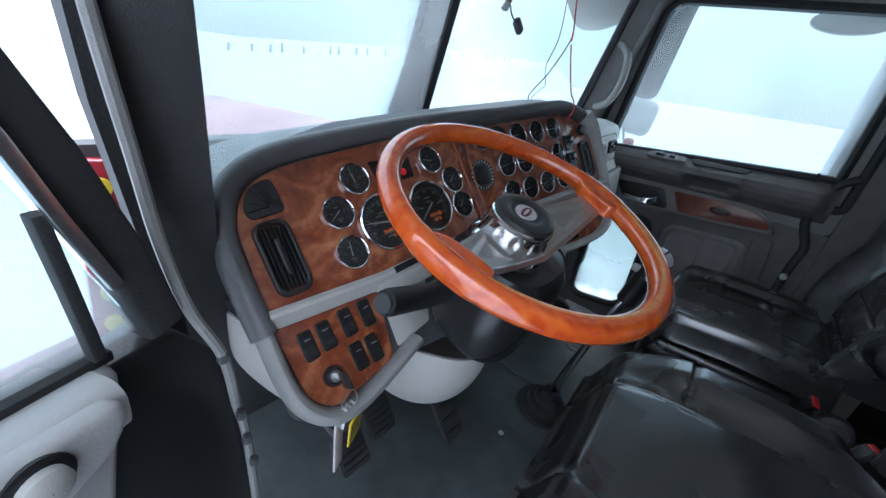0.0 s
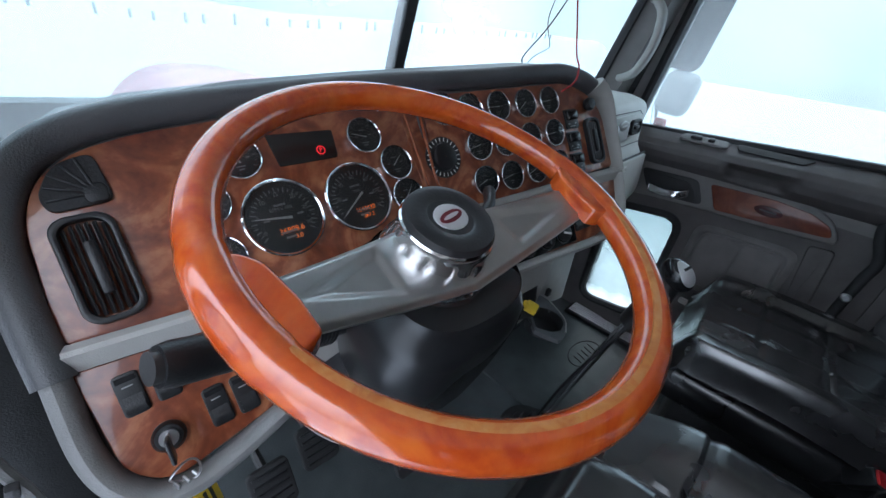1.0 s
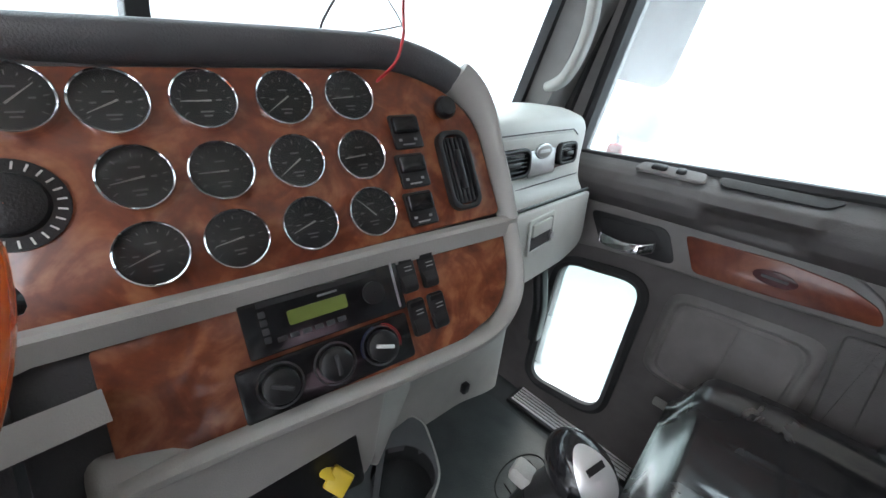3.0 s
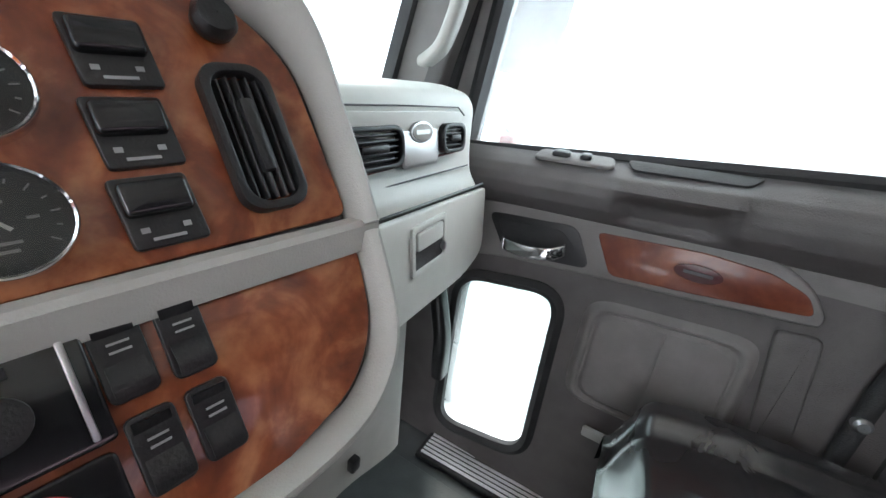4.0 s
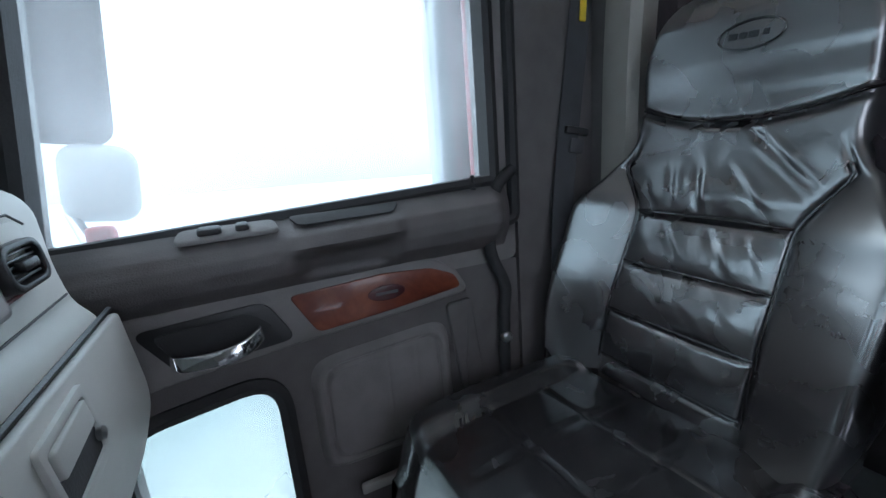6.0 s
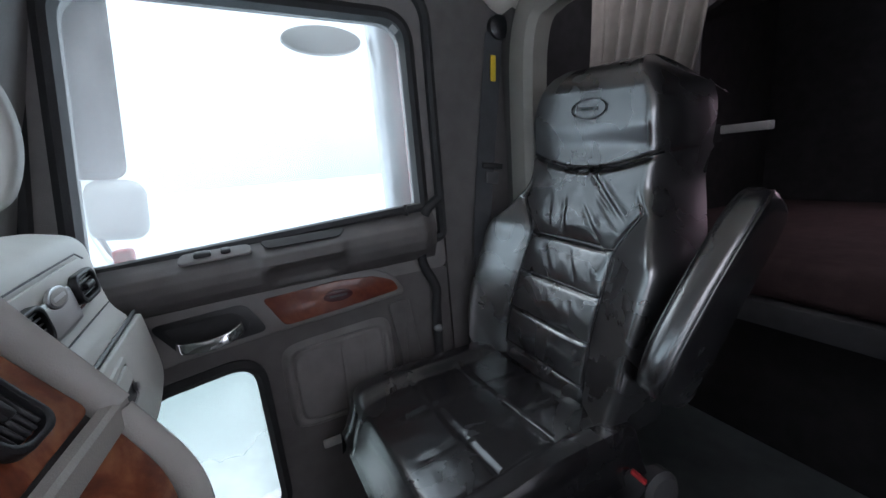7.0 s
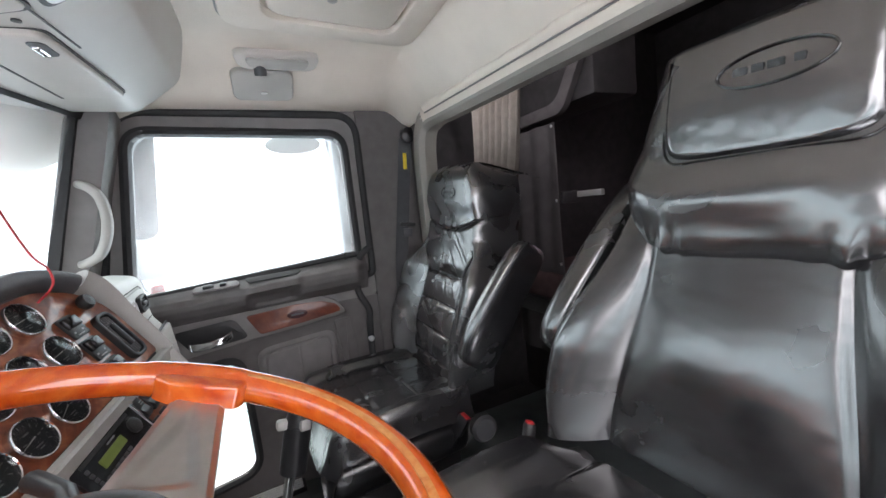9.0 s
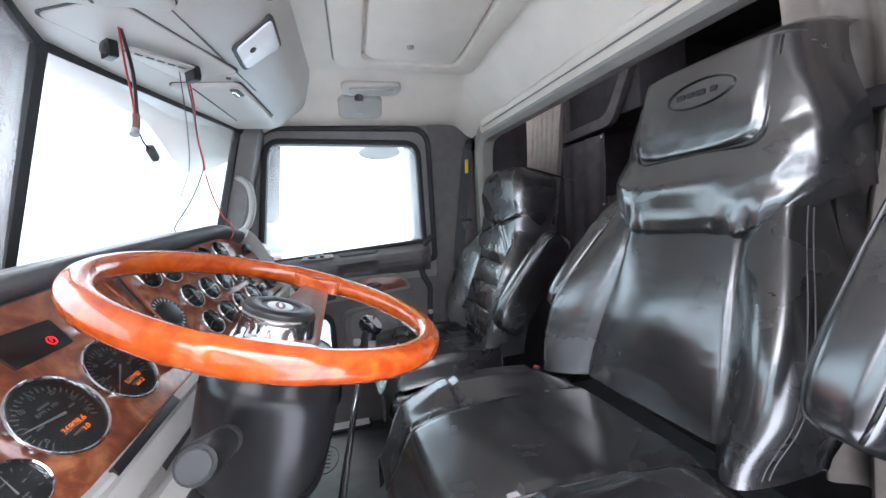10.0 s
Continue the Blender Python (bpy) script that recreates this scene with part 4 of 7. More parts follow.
part("lower_surround", sweep(spline([on_dash(x, z, 0.004) for x, z in LOWER], 8), EDGE, False, PR[1]), GREY_LIGHT, dash, "light grey lower surround")
# darker grey than the lower surround: the shade at this end is in the tone
part("left_surround", sweep(spline([on_dash(x, z, 0.004) for x, z in LOWER_L[::-1]], 8), [(a * 1.24, b) for a, b in EDGE], False, PL[1]), GREY, dash, "worn grey surround with shade in its tone")


def side_cover(u, v):
    """The end of the dashboard, swept forward to the pillar."""
    q = spline([on_dash(x, z, 0.0) for x, z in LOWER_L[:5]], 8)
    k = u * (len(q) - 1)
    i = min(int(k), len(q) - 2)
    p = q[i].lerp(q[i + 1], k - i)
    return tuple(p + Vector((-0.018 * math.sin(math.pi / 2 * v), 0.13 * v, -0.03 * v * u)))


part("side_cover", surface(side_cover, 32, 8, 0.004), GREY_LIGHT, dash, "light grey end cover")
pts = [on_dash(x, z, -0.012) for x, z in OUTER]
bm = bmesh.new()
rows = []
for k, (dy, dz) in enumerate(((0.0, 0.0), (0.06, 0.004), (0.14, -0.01), (0.30, -0.05))):
    rows.append([bm.verts.new(p + Vector((0, dy, dz + (0.012 if k < 2 else 0)))) for p in pts])
for a, b in zip(rows, rows[1:]):
    for i in range(len(a) - 1):
        bm.faces.new((a[i], a[i + 1], b[i + 1], b[i]))
part("top_pad", bm, GREY_DARK, dash)
for name, loop in (("left_backing", [(-0.655, 0.58), (-0.66, 0.81), (-0.59, 0.868), (-0.22, 0.924), (SEAM_X - 0.001, 0.930), (SEAM_X - 0.001, 0.60), (-0.44, 0.60)]), ("right_backing", [(SEAM_X + 0.001, 0.62), (SEAM_X + 0.001, 0.930), (0.20, 0.969), (0.275, 0.95), (0.308, 0.91), (0.305, 0.75), (0.27, 0.685), (0.0, 0.637)])):
    dash_plate(name, loop, 0.02, -0.03, -0.006, GREY_DARK, dash, 0)
UL = [(-0.645, 0.704), (-0.642, 0.80), (-0.625, 0.832), (-0.592, 0.852), (-0.54, 0.866), (-0.40, 0.886), (-0.188, 0.911), (-0.188, 0.738), (-0.46, 0.708)]
UR = [(-0.158, 0.742), (-0.158, 0.914), (0.195, 0.955), (0.262, 0.938), (0.296, 0.905), (0.302, 0.80), (-0.017, 0.762)]
dash_plate("left_wood_panel", UL, [0.01, 0.02, 0.02, 0.02, 0.02, 0.01, 0.005, 0.005, 0.01], -0.006, 0.0, BURL, dash, 0.001, "burl wood gauge panel")
dash_plate("right_wood_panel", UR, [0.005, 0.005, 0.03, 0.03, 0.03, 0.01, 0.01], -0.006, 0.0, BURL, dash, 0.001, "burl wood gauge panel")
dash_plate("left_switch_panel", [(-0.645, 0.683), (-0.632, 0.60), (-0.60, 0.58), (-0.49, 0.606), (-0.478, 0.69)], [0.005, 0.02, 0.02, 0.01, 0.005], -0.006, 0.0, BURL, dash, 0.001, "burl wood switch panel")
dash_plate("right_switch_panel", [(-0.12, 0.728), (0.30, 0.774), (0.292, 0.725), (0.262, 0.69), (0.19, 0.664), (0.0, 0.650), (-0.12, 0.638)], [0.005, 0.005, 0.03, 0.03, 0.03, 0.01, 0.005], -0.006, 0.0, BURL, dash, 0.001, "burl wood radio panel")
dash_plate("column_side_panel", [(-0.474, 0.692), (-0.474, 0.614), (-0.40, 0.630), (-0.37, 0.702)], 0.004, -0.010, -0.003, GREY_LIGHT, dash, 0.001, "pale panel beside the column")
STRIP = [(-0.655, 0.694), (-0.46, 0.702), (-0.19, 0.732), (-0.15, 0.737), (-0.017, 0.751), (0.14, 0.769), (0.318, 0.787)]
part("divider_strip", sweep([on_dash(x, z, 0.003) for x, z in STRIP], [(-0.008, -0.012), (0.008, -0.012), (0.008, 0.008), (0.004, 0.0115), (-0.006, 0.0115), (-0.008, 0.006)], False, (0, 0, 1)), GREY_LIGHT, dash, "light grey divider strip")
dash_plate("strip_shelf", [(-0.478, 0.700), (-0.478, 0.676), (-0.20, 0.704), (-0.20, 0.734)], 0.003, -0.004, 0.009, GREY_LIGHT, dash, 0.002, "light grey shelf under the divider strip")
dash_plate("card_slot", [(-0.441, 0.704), (-0.439, 0.713), (-0.299, 0.731), (-0.297, 0.721)], 0.002, 0.010, 0.0155, BLACK, dash, 0.0005, "dark slot in the divider strip")
for dx in (-0.016, 0.004):
    part("seam_strip", sweep([on_dash(SEAM_X + dx, 0.745, 0.002), on_dash(SEAM_X + dx - 0.004, 0.912, 0.002)], rrect(0.0035, 0.006, 0.001, 2), False, PR[1]), SEAM_GLINT, dash)
dash_plate("seam_panel", [(-0.194, 0.740), (-0.194, 0.911), (-0.162, 0.913), (-0.162, 0.744)], 0.003, -0.010, 0.0015, BURL, dash, 0.0005)


def gauge(x, z, r, turn, big=False):
    """A round instrument: chrome bezel, black face with ticks, needle and glass."""
    g = thing("gauge", "round %s gauge with chrome bezel and white needle" % ("large" if big else "small"), "gauge", dash_pose(x, z, 0.001), "dashboard gauges")
    part("bezel", GAUGE_BEZEL[big], CHROME, g, "polished chrome bezel")
    part("face", GAUGE_FACE[big], DIAL, g)
    part("dial_print", GAUGE_TICKS[big], DIMWHITE, g)
    part("glass", GAUGE_GLASS[big], DIAL_GLASS, g)
    part("needle", GAUGE_NEEDLE[big], WHITE, g, "", pose(0, 0, 0.003, 0, 0, turn))
    return g


def gauge_meshes(r, sweep_deg, count):
    bez = lathe([(r * 0.99, -0.004), (r, 0.004), (r * 0.985, 0.0080), (r * 0.955, 0.0090), (r * 0.915, 0.0080), (r * 0.895, 0.004), (r * 0.895, -0.004)], 40, False)
    face = lathe([(r * 0.92, 0.0), (r * 0.92, 0.002), (0.0005, 0.002)], 32, False)
    bms = []
    for k in range(count):
        a = radians(-sweep_deg / 2 + 90 + sweep_deg * k / (count - 1))
        lng = 0.14 * r if k % 2 == 0 else 0.08 * r
        bms.append(box(lng, r * 0.025, 0.0006, 0, pose(0.72 * r * math.cos(a), 0.72 * r * math.sin(a), 0.0026, 0, 0, math.degrees(a))))
    for bx, by, bw in ((0, 0.34, 0.30), (0, -0.36, 0.40), (0, -0.50, 0.26), (-0.42, 0.02, 0.16), (0.42, 0.02, 0.16)):
        bms.append(box(bw * r, 0.05 * r, 0.0005, 0, pose(bx * r, by * r, 0.0025)))
    nd = bmesh.new()
    w = r * 0.035
    v = [nd.verts.new(p) for p in ((-0.2 * r, -w, 0), (0.68 * r, -w * 0.35, 0), (0.68 * r, w * 0.35, 0), (-0.2 * r, w, 0))]
    nd.faces.new(v)
    bmesh.ops.solidify(nd, geom=nd.faces[:], thickness=0.0008)
    return bez, face, join(*bms), nd


def as_mesh(bm, name):
    d = bpy.data.meshes.new(name)
    bm.normal_update()
    bm.to_mesh(d)
    bm.free()
    return d


GAUGE_BEZEL, GAUGE_FACE, GAUGE_TICKS, GAUGE_NEEDLE, GAUGE_GLASS = {}, {}, {}, {}, {}
for big, r, cnt in ((False, 0.0275, 13), (True, 0.051, 29)):
    b0, f0, t0, n0 = gauge_meshes(r, 250, cnt)
    GAUGE_GLASS[big] = lathe([(r * 0.90, 0.0055), (r * 0.5, 0.0066), (0.0005, 0.0070)], 32, False)
    GAUGE_BEZEL[big], GAUGE_FACE[big], GAUGE_TICKS[big], GAUGE_NEEDLE[big] = b0, f0, as_mesh(t0, "dial_print"), as_mesh(n0, "needle")
SMALL = [(-0.447, 0.838, 95), (-0.496, 0.797, 215), (-0.497, 0.745, 80), (-0.272, 0.857, 160), (-0.233, 0.822, 40), (-0.230, 0.780, 45),
         (-0.124, 0.895, 40), (-0.068, 0.897, 205), (-0.003, 0.904, 180), (0.065, 0.911, 215), (0.131, 0.919, 185),
         (-0.064, 0.843, 190), (-0.003, 0.848, 180), (0.062, 0.856, 215), (0.129, 0.863, 185),
         (-0.066, 0.788, 200), (-0.004, 0.794, 190), (0.061, 0.802, 200), (0.127, 0.809, 130)]
for x, z, a in SMALL:
    gauge(x, z, 0.0275, a)
gauge(-0.417, 0.775, 0.051, 170, True)
gauge(-0.310, 0.786, 0.051, 215, True)

# ---- passenger side of the dashboard ----
PDASH = [(0.80, 0.90), (0.62, 0.93), (0.53, 0.932), (0.482, 0.922), (0.468, 0.902), (0.465, 0.84), (0.458, 0.80), (0.440, 0.778), (0.434, 0.72), (0.428, 0.68), (0.436, 0.632), (0.47, 0.605), (0.80, 0.60)]
pdash = thing("glove_dash", "light grey plastic passenger dashboard with vents and glove box", "dashboard")
def dash_drop(x, z):
    """The upper half of the passenger dashboard falls away towards the gauge panel."""
    return 0.088 * max(0.0, 0.66 - x) * ease(0.76, 0.90, z)


bm = prism_x(rpoly(PDASH, 0.012, 3), 0.26, 0.695, 0.02)
bmesh.ops.bisect_plane(bm, geom=bm.verts[:] + bm.edges[:] + bm.faces[:], plane_co=(0.645, 0, 0), plane_no=(1, 0, 0))
for v in bm.verts:
    v.co.z -= dash_drop(v.co.x, v.co.z)
part("body", bm, DASH_PALE, pdash)


def pd_pose(x, z, off=0.0):
    y = 0.4615 - (0.86 - z) * 0.05
    return axes((x, y - off, z), (1, 0, 0.085), (0, -1, 0.1))


def louvre(name, w, h, nbar, m, parent_label, lever=True, group="air vents", vert=False):
    """An air vent: frame, dark duct, bars and a lever."""
    v = thing(name, parent_label, "vent", m, group)
    part("frame", frame_plate(rrect(w, h, min(w, h) * 0.32, 6), rrect(w - 0.012, h - 0.012, min(w, h) * 0.28, 6), -0.004, 0.008, 0.002), BLACK, v)
    part("duct", slab(rrect(w - 0.008, h - 0.008, min(w, h) * 0.28, 6), -0.006, -0.003), RUBBER, v)
    for k in range(nbar):
        if vert:
            x = (k + 0.5) / nbar * (w - 0.014) - (w - 0.014) / 2
            e = max(0.2, math.sqrt(max(0.0, 1 - (2 * x / w) ** 4)))
            part("slat", box(0.0022, (h - 0.016) * e, 0.007, 0.0008, pose(x, 0, 0.001, 0, 25, 0)), BLACK, v)
        else:
            y = (k + 0.5) / nbar * (h - 0.014) - (h - 0.014) / 2
            e = max(0.2, math.sqrt(max(0.0, 1 - (2 * y / h) ** 4)))
            part("slat", box((w - 0.016) * e, 0.0022, 0.007, 0.0008, pose(0, y, 0.001, -20, 0, 0)), BLACK, v)
    if lever:
        part("lever", box(0.010 if vert else w * 0.42, h * 0.5 if vert else 0.010, 0.008, 0.003, pose(0, 0, 0.007)), BLACK, v)
    return v


part("upper_fascia", slab(rpoly([(0.345, 0.870), (0.63, 0.893), (0.645, 0.842), (0.355, 0.802)], 0.012, 4), 0.0, 0.003, 0.001), DASH_PALE, pdash, "", Matrix(((1, 0, 0, 0), (0, 0.0, -1, 0.4645), (0, 1, 0, 0), (0, 0, 0, 1))))
louvre("air_vent", 0.112, 0.050, 5, pd_pose(0.424, 0.836, 0.003), "black louvred air vent in the passenger dashboard")
louvre("air_vent", 0.066, 0.042, 5, pd_pose(0.603, 0.854, 0.003), "small black louvred air vent near the passenger door")
badge = thing("dash_badge", "silver plate badge between the passenger air vents", "badge", pd_pose(0.522, 0.838, 0.003))
plate = part("plate", slab(rrect(0.086, 0.047, 0.006), 0, 0.003, 0.001), STEEL, badge)
part("face", slab(rrect(0.078, 0.038, 0.004), 0.002, 0.0036, 0.0005), BADGE, plate, "pale plate face", pose(0, -0.001, 0))
oval = part("oval", slab([(0.026 * math.cos(2 * math.pi * k / 28), 0.021 + 0.0135 * math.sin(2 * math.pi * k / 28)) for k in range(28)], 0.001, 0.0055, 0.001), STEEL, badge)
part("oval_face", slab([(0.0225 * math.cos(2 * math.pi * k / 28), 0.021 + 0.0105 * math.sin(2 * math.pi * k / 28)) for k in range(28)], 0.005, 0.0062, 0.0003), GREY_LIGHT, oval)
part("bar", box(0.032, 0.0055, 0.0006, 0, pose(0, 0.021, 0.0064)), BADGE, oval)
LINE = mat("red_piping", (0.12, 0.02, 0.02), 0.4)
part("red_line", tube([(0.355, 0.4575, 0.800), (0.50, 0.4575, 0.818), (0.64, 0.4575, 0.836)], 0.0016, 6), LINE, pdash, "thin dark red trim line")
part("seam", tube([(0.345, 0.4535, 0.780), (0.50, 0.4535, 0.796), (0.66, 0.4535, 0.812)], 0.0012, 6), GREY_DARK, pdash)
lid = part("glove_lid", slab(rpoly([(0.35, 0.750), (0.685, 0.778), (0.69, 0.665), (0.62, 0.635), (0.36, 0.600)], [0.03, 0.008, 0.03, 0.03, 0.02], 5), 0.0, 0.012, 0.004), DASH_PALE, pdash, "light grey glove box lid", Matrix(((1, 0, 0, 0), (0, 0.10, -1, 0.3580), (0, 1, 0.1, 0), (0, 0, 0, 1))))
part("top_seam", tube([(0.345, 0.4655, 0.876), (0.50, 0.4655, 0.889), (0.625, 0.4655, 0.898), (0.645, 0.4645, 0.888)], 0.0012, 6), GREY_DARK, pdash)
part("lid_gap", tube([(0.326, 0.4255, 0.69), (0.328, 0.4275, 0.725), (0.334, 0.429, 0.744), (0.350, 0.4300, 0.7535), (0.50, 0.4310, 0.766), (0.688, 0.4330, 0.782)], 0.0034, 6), BLACK, pdash)
part("handle_frame", frame_plate(rpoly([(0.500, 0.729), (0.583, 0.741), (0.588, 0.672), (0.504, 0.660)], 0.006, 4), rpoly([(0.508, 0.721), (0.576, 0.731), (0.580, 0.680), (0.511, 0.669)], 0.004, 4), 0.006, 0.0125, 0.002), DASH_PALE, lid, "", pose(-0.034, 0.014, 0.004))
part("handle_recess", slab(rpoly([(0.506, 0.724), (0.579, 0.735), (0.584, 0.677), (0.509, 0.666)], 0.004, 4), 0.006, 0.0095), GREY_DARK, lid, "", pose(-0.034, 0.014, 0.004))
part("handle_flap", slab(rpoly([(0.511, 0.720), (0.572, 0.730), (0.574, 0.706), (0.512, 0.696)], 0.004, 4), 0.009, 0.0145, 0.002), DASH_PALE, lid, "", pose(-0.034, 0.014, 0.004))
part("lock", lathe([(0.006, 0), (0.006, 0.004), (0.0005, 0.004)], 16, False), STEEL, lid, "", pose(0.543, 0.707, 0.015))

# ---- steering wheel ----
W_C, W_N = Vector((-0.346, 0.2524, 0.8625)), Vector((-0.0446, -0.3394, 1.0)).normalized()
M_WHEEL = axes(W_C, (1, 0, 0), W_N)
R_W, R_T = 0.2059, 0.0164
wheel = thing("steering_wheel", "glossy orange wood steering wheel with polished metal spokes", "steering wheel", M_WHEEL)


def rim_section(a):
    """The rim swells at the two spokes, and is slimmer elsewhere."""
    d = min(abs((a - s + 180) % 360 - 180) for s in (-7, 187))
    return R_T * (1.0 + 0.075 * (1 - ease(11.8, 13.0, d)) + 0.02 * math.exp(-((d - 11.6) / 0.5) ** 2))


def rim_mesh():
    vs, fs, na, nc = [], [], 144, 24
    for i in range(na):
        a = 360 * i / na
        r = rim_section(a)
        for j in range(nc):
            b = 2 * math.pi * j / nc
            rr = R_W + r * math.cos(b) * 0.96
            vs.append((rr * math.cos(radians(a)), rr * math.sin(radians(a)), r * math.sin(b)))
    for i in range(na):
        for j in range(nc):
            fs.append((i * nc + j, ((i + 1) % na) * nc + j, ((i + 1) % na) * nc + (j + 1) % nc, i * nc + (j + 1) % nc))
    return mesh("rim", vs, fs)


rim = part("rim", rim_mesh(), RIM, wheel, "glossy orange varnished wood rim")
# paler strip along the crest, on the lower half
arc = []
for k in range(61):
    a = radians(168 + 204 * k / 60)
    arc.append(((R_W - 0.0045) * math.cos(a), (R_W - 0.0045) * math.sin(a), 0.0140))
part("pale_strip", sweep(arc, [(-0.0050, -0.004), (0.0050, -0.004), (0.0046, 0.0016), (0.0, 0.0023), (-0.0046, 0.0004)], False, (0, 0, 1), True, lambda t: min(1, 5 * t + 0.1, 4 * (1 - t) + 0.1)), RIM_PALE, rim, "pale strip along the wood rim")
# wooden grips where the spokes meet the rim
for s in (1, -1):
    pts = [(s * 0.199, 0.018), (s * 0.186, 0.012), (s * 0.176, 0.0), (s * 0.168, -0.034), (s * 0.166, -0.062), (s * 0.176, -0.068), (s * 0.190, -0.072)]
    part("grip_block", slab(rpoly(pts if s < 0 else pts[::-1], 0.004, 3), -0.012, 0.0105, 0.004), RIM, rim, "wood block gripping the spoke")

HUB = [(0.0462, -0.003), (0.0488, -0.009), (0.0502, -0.020), (0.0528, -0.033), (0.0565, -0.044), (0.0608, -0.052), (0.0622, -0.060), (0.0585, -0.068)]


def scallop(u, v):
    """A bell whose sides are pressed in all round."""
    k = min(6, int(v * 7))
    f = v * 7 - k
    r, z = (a + (b - a) * f for a, b in zip(HUB[k], HUB[k + 1]))
    r -= 0.0040 * bulge_at(z, -0.050, -0.018, 0.007) * (1 - abs(math.sin(math.pi * 12 * u)) ** 0.5)
    return (r * math.cos(2 * math.pi * u), r * math.sin(2 * math.pi * u), z)


hub = part("hub", surface(scallop, 264, 42), CHROME, wheel, "scalloped chrome hub", pose(0, 0, -0.008))
cap = part("horn_cap", lathe([(0.042, -0.010), (0.0462, -0.006), (0.0470, 0.001), (0.0445, 0.0055), (0.037, 0.0080), (0.0255, 0.0068), (0.0235, 0.0050), (0.0005, 0.0050)], 56, False), CAP_BLACK, wheel, "satin black plastic horn cap", pose(-0.003, 0, -0.010))
part("cap_ring", lathe([(0.0462, -0.010), (0.0485, -0.007), (0.0487, -0.003), (0.0464, -0.001)], 56, False), CHROME, cap)
EMB = [(0.0195 * math.cos(2 * math.pi * k / 28), 0.0165 * math.sin(2 * math.pi * k / 28)) for k in range(28)]
emb = part("emblem", slab(EMB, 0.0048, 0.0062, 0.0004), BADGE, cap, "silver badge with a red oval", pose(0, 0, 0, 0, 0, 12))
ovl = part("emblem_oval", slab([(x * 0.80, y * 0.40) for x, y in EMB], 0.0060, 0.0067), mat("badge_red", (0.13, 0.012, 0.02), 0.35), emb)
part("oval_bar", slab([(x * 0.58, y * 0.14) for x, y in EMB], 0.0066, 0.0070), BADGE, ovl)
for s in (1, -1):
    # a flat stamped spoke with a crisp triangular recess
    def spoke(u, v):
        x = 0.178 * u
        top, low = 0.036 - 0.232 * x, -0.062 + 0.055 * x
        y = low + (top - low) * v
        z = -0.043 + 0.037 * (x / 0.175) ** 1.3
        edge = min(top - y, y - low)
        z -= 0.004 * (1 - ease(0.0, 0.007, edge))
        d = -math.log(sum(math.exp(-260 * q) for q in (x - 0.078, 0.008 - 0.405 * (x - 0.078) - y, y + 0.044 - 0.19 * (x - 0.078)))) / 260
        return (s * x, y, z - 0.0042 * ease(-0.004, 0.007, d))
    part("spoke", surface(spoke, 240, 150, 0.003), ALU, wheel, "polished stamped metal spoke")

column = thing("steering_column", "black plastic steering column shroud with stalks", "column", M_WHEEL)


def shroud(u, v):
    """A pod round the column: wide above, drawn in and rounded below."""
    close = math.sqrt(max(0.0, 1 - (max(0.0, v - 0.74) / 0.26) ** 2)) if v < 1 else 0.0
    swell = 0.84 + 0.16 * ease(0.0, 0.18, v)
    rx = 0.100 * swell * (1 - 0.22 * ease(0.3, 1.0, v)) * max(0.02, close)
    ry = 0.088 * swell * (1 - 0.10 * ease(0.4, 1.0, v)) * max(0.02, close)
    c, d = math.cos(2 * math.pi * u), math.sin(2 * math.pi * u)
    sq = (abs(c) ** 2.8 + abs(d) ** 2.8) ** (-1 / 2.8)
    return (rx * c * sq + 0.014 - 0.022 * v, ry * d * sq - 0.012 - 0.022 * v, -0.070 - 0.193 * v)


part("shroud", surface(shroud, 48, 28), SHROUD_BLACK, column)
part("shroud_top", slab([shroud(k / 48, 0.004)[:2] for k in range(48)], -0.0765, -0.0715, 0.001), SHROUD_BLACK, column)
part("shroud_collar", lathe([(0.05, -0.115), (0.064, -0.11), (0.066, -0.095), (0.05, -0.085)], 36), SHROUD_BLACK, column)
inv = M_WHEEL.inverted()
S0, S1 = Vector((-0.335, 0.325, 0.690)), Vector((-0.5885, 0.277, 0.7885))
stalk = part("turn_stalk", tube([inv @ S0.lerp(S1, k) for k in (0, 0.3, 0.62)], 0.0105, 12), BLACK, column, "ribbed turn signal stalk")
grip_s = part("stalk_grip", tube([inv @ S0.lerp(S1, k) for k in (0.45, 0.47, 0.60, 0.80, 0.97, 1.0)], 0.0165, 20, False, lambda t: 0.75 + 0.25 * min(1, t * 8) - 0.12 * ease(0.97, 1, t)), BLACK, stalk, "thick grey stalk end")
part("stalk_button", tube([inv @ S0.lerp(S1, k) for k in (0.99, 1.02)], 0.0115, 16), SHROUD, grip_s)
for k in range(7):
    part("ridge", tube([inv @ S0.lerp(S1, 0.46 + 0.018 * k), inv @ S0.lerp(S1, 0.468 + 0.018 * k)], 0.0172, 16), BLACK, grip_s)
part("trailer_lever", tube([inv @ Vector(p) for p in ((-0.262, 0.300, 0.79), (-0.225, 0.310, 0.806), (-0.19, 0.328, 0.811), (-0.16, 0.353, 0.809), (-0.141, 0.369, 0.807))], 0.009, 10, False, lambda t: 0.75 + 0.35 * t), BLACK, column, "black hand lever")
# grey cover under the column
cover = thing("column_cover", "light grey plastic cover under the steering column", "cover")


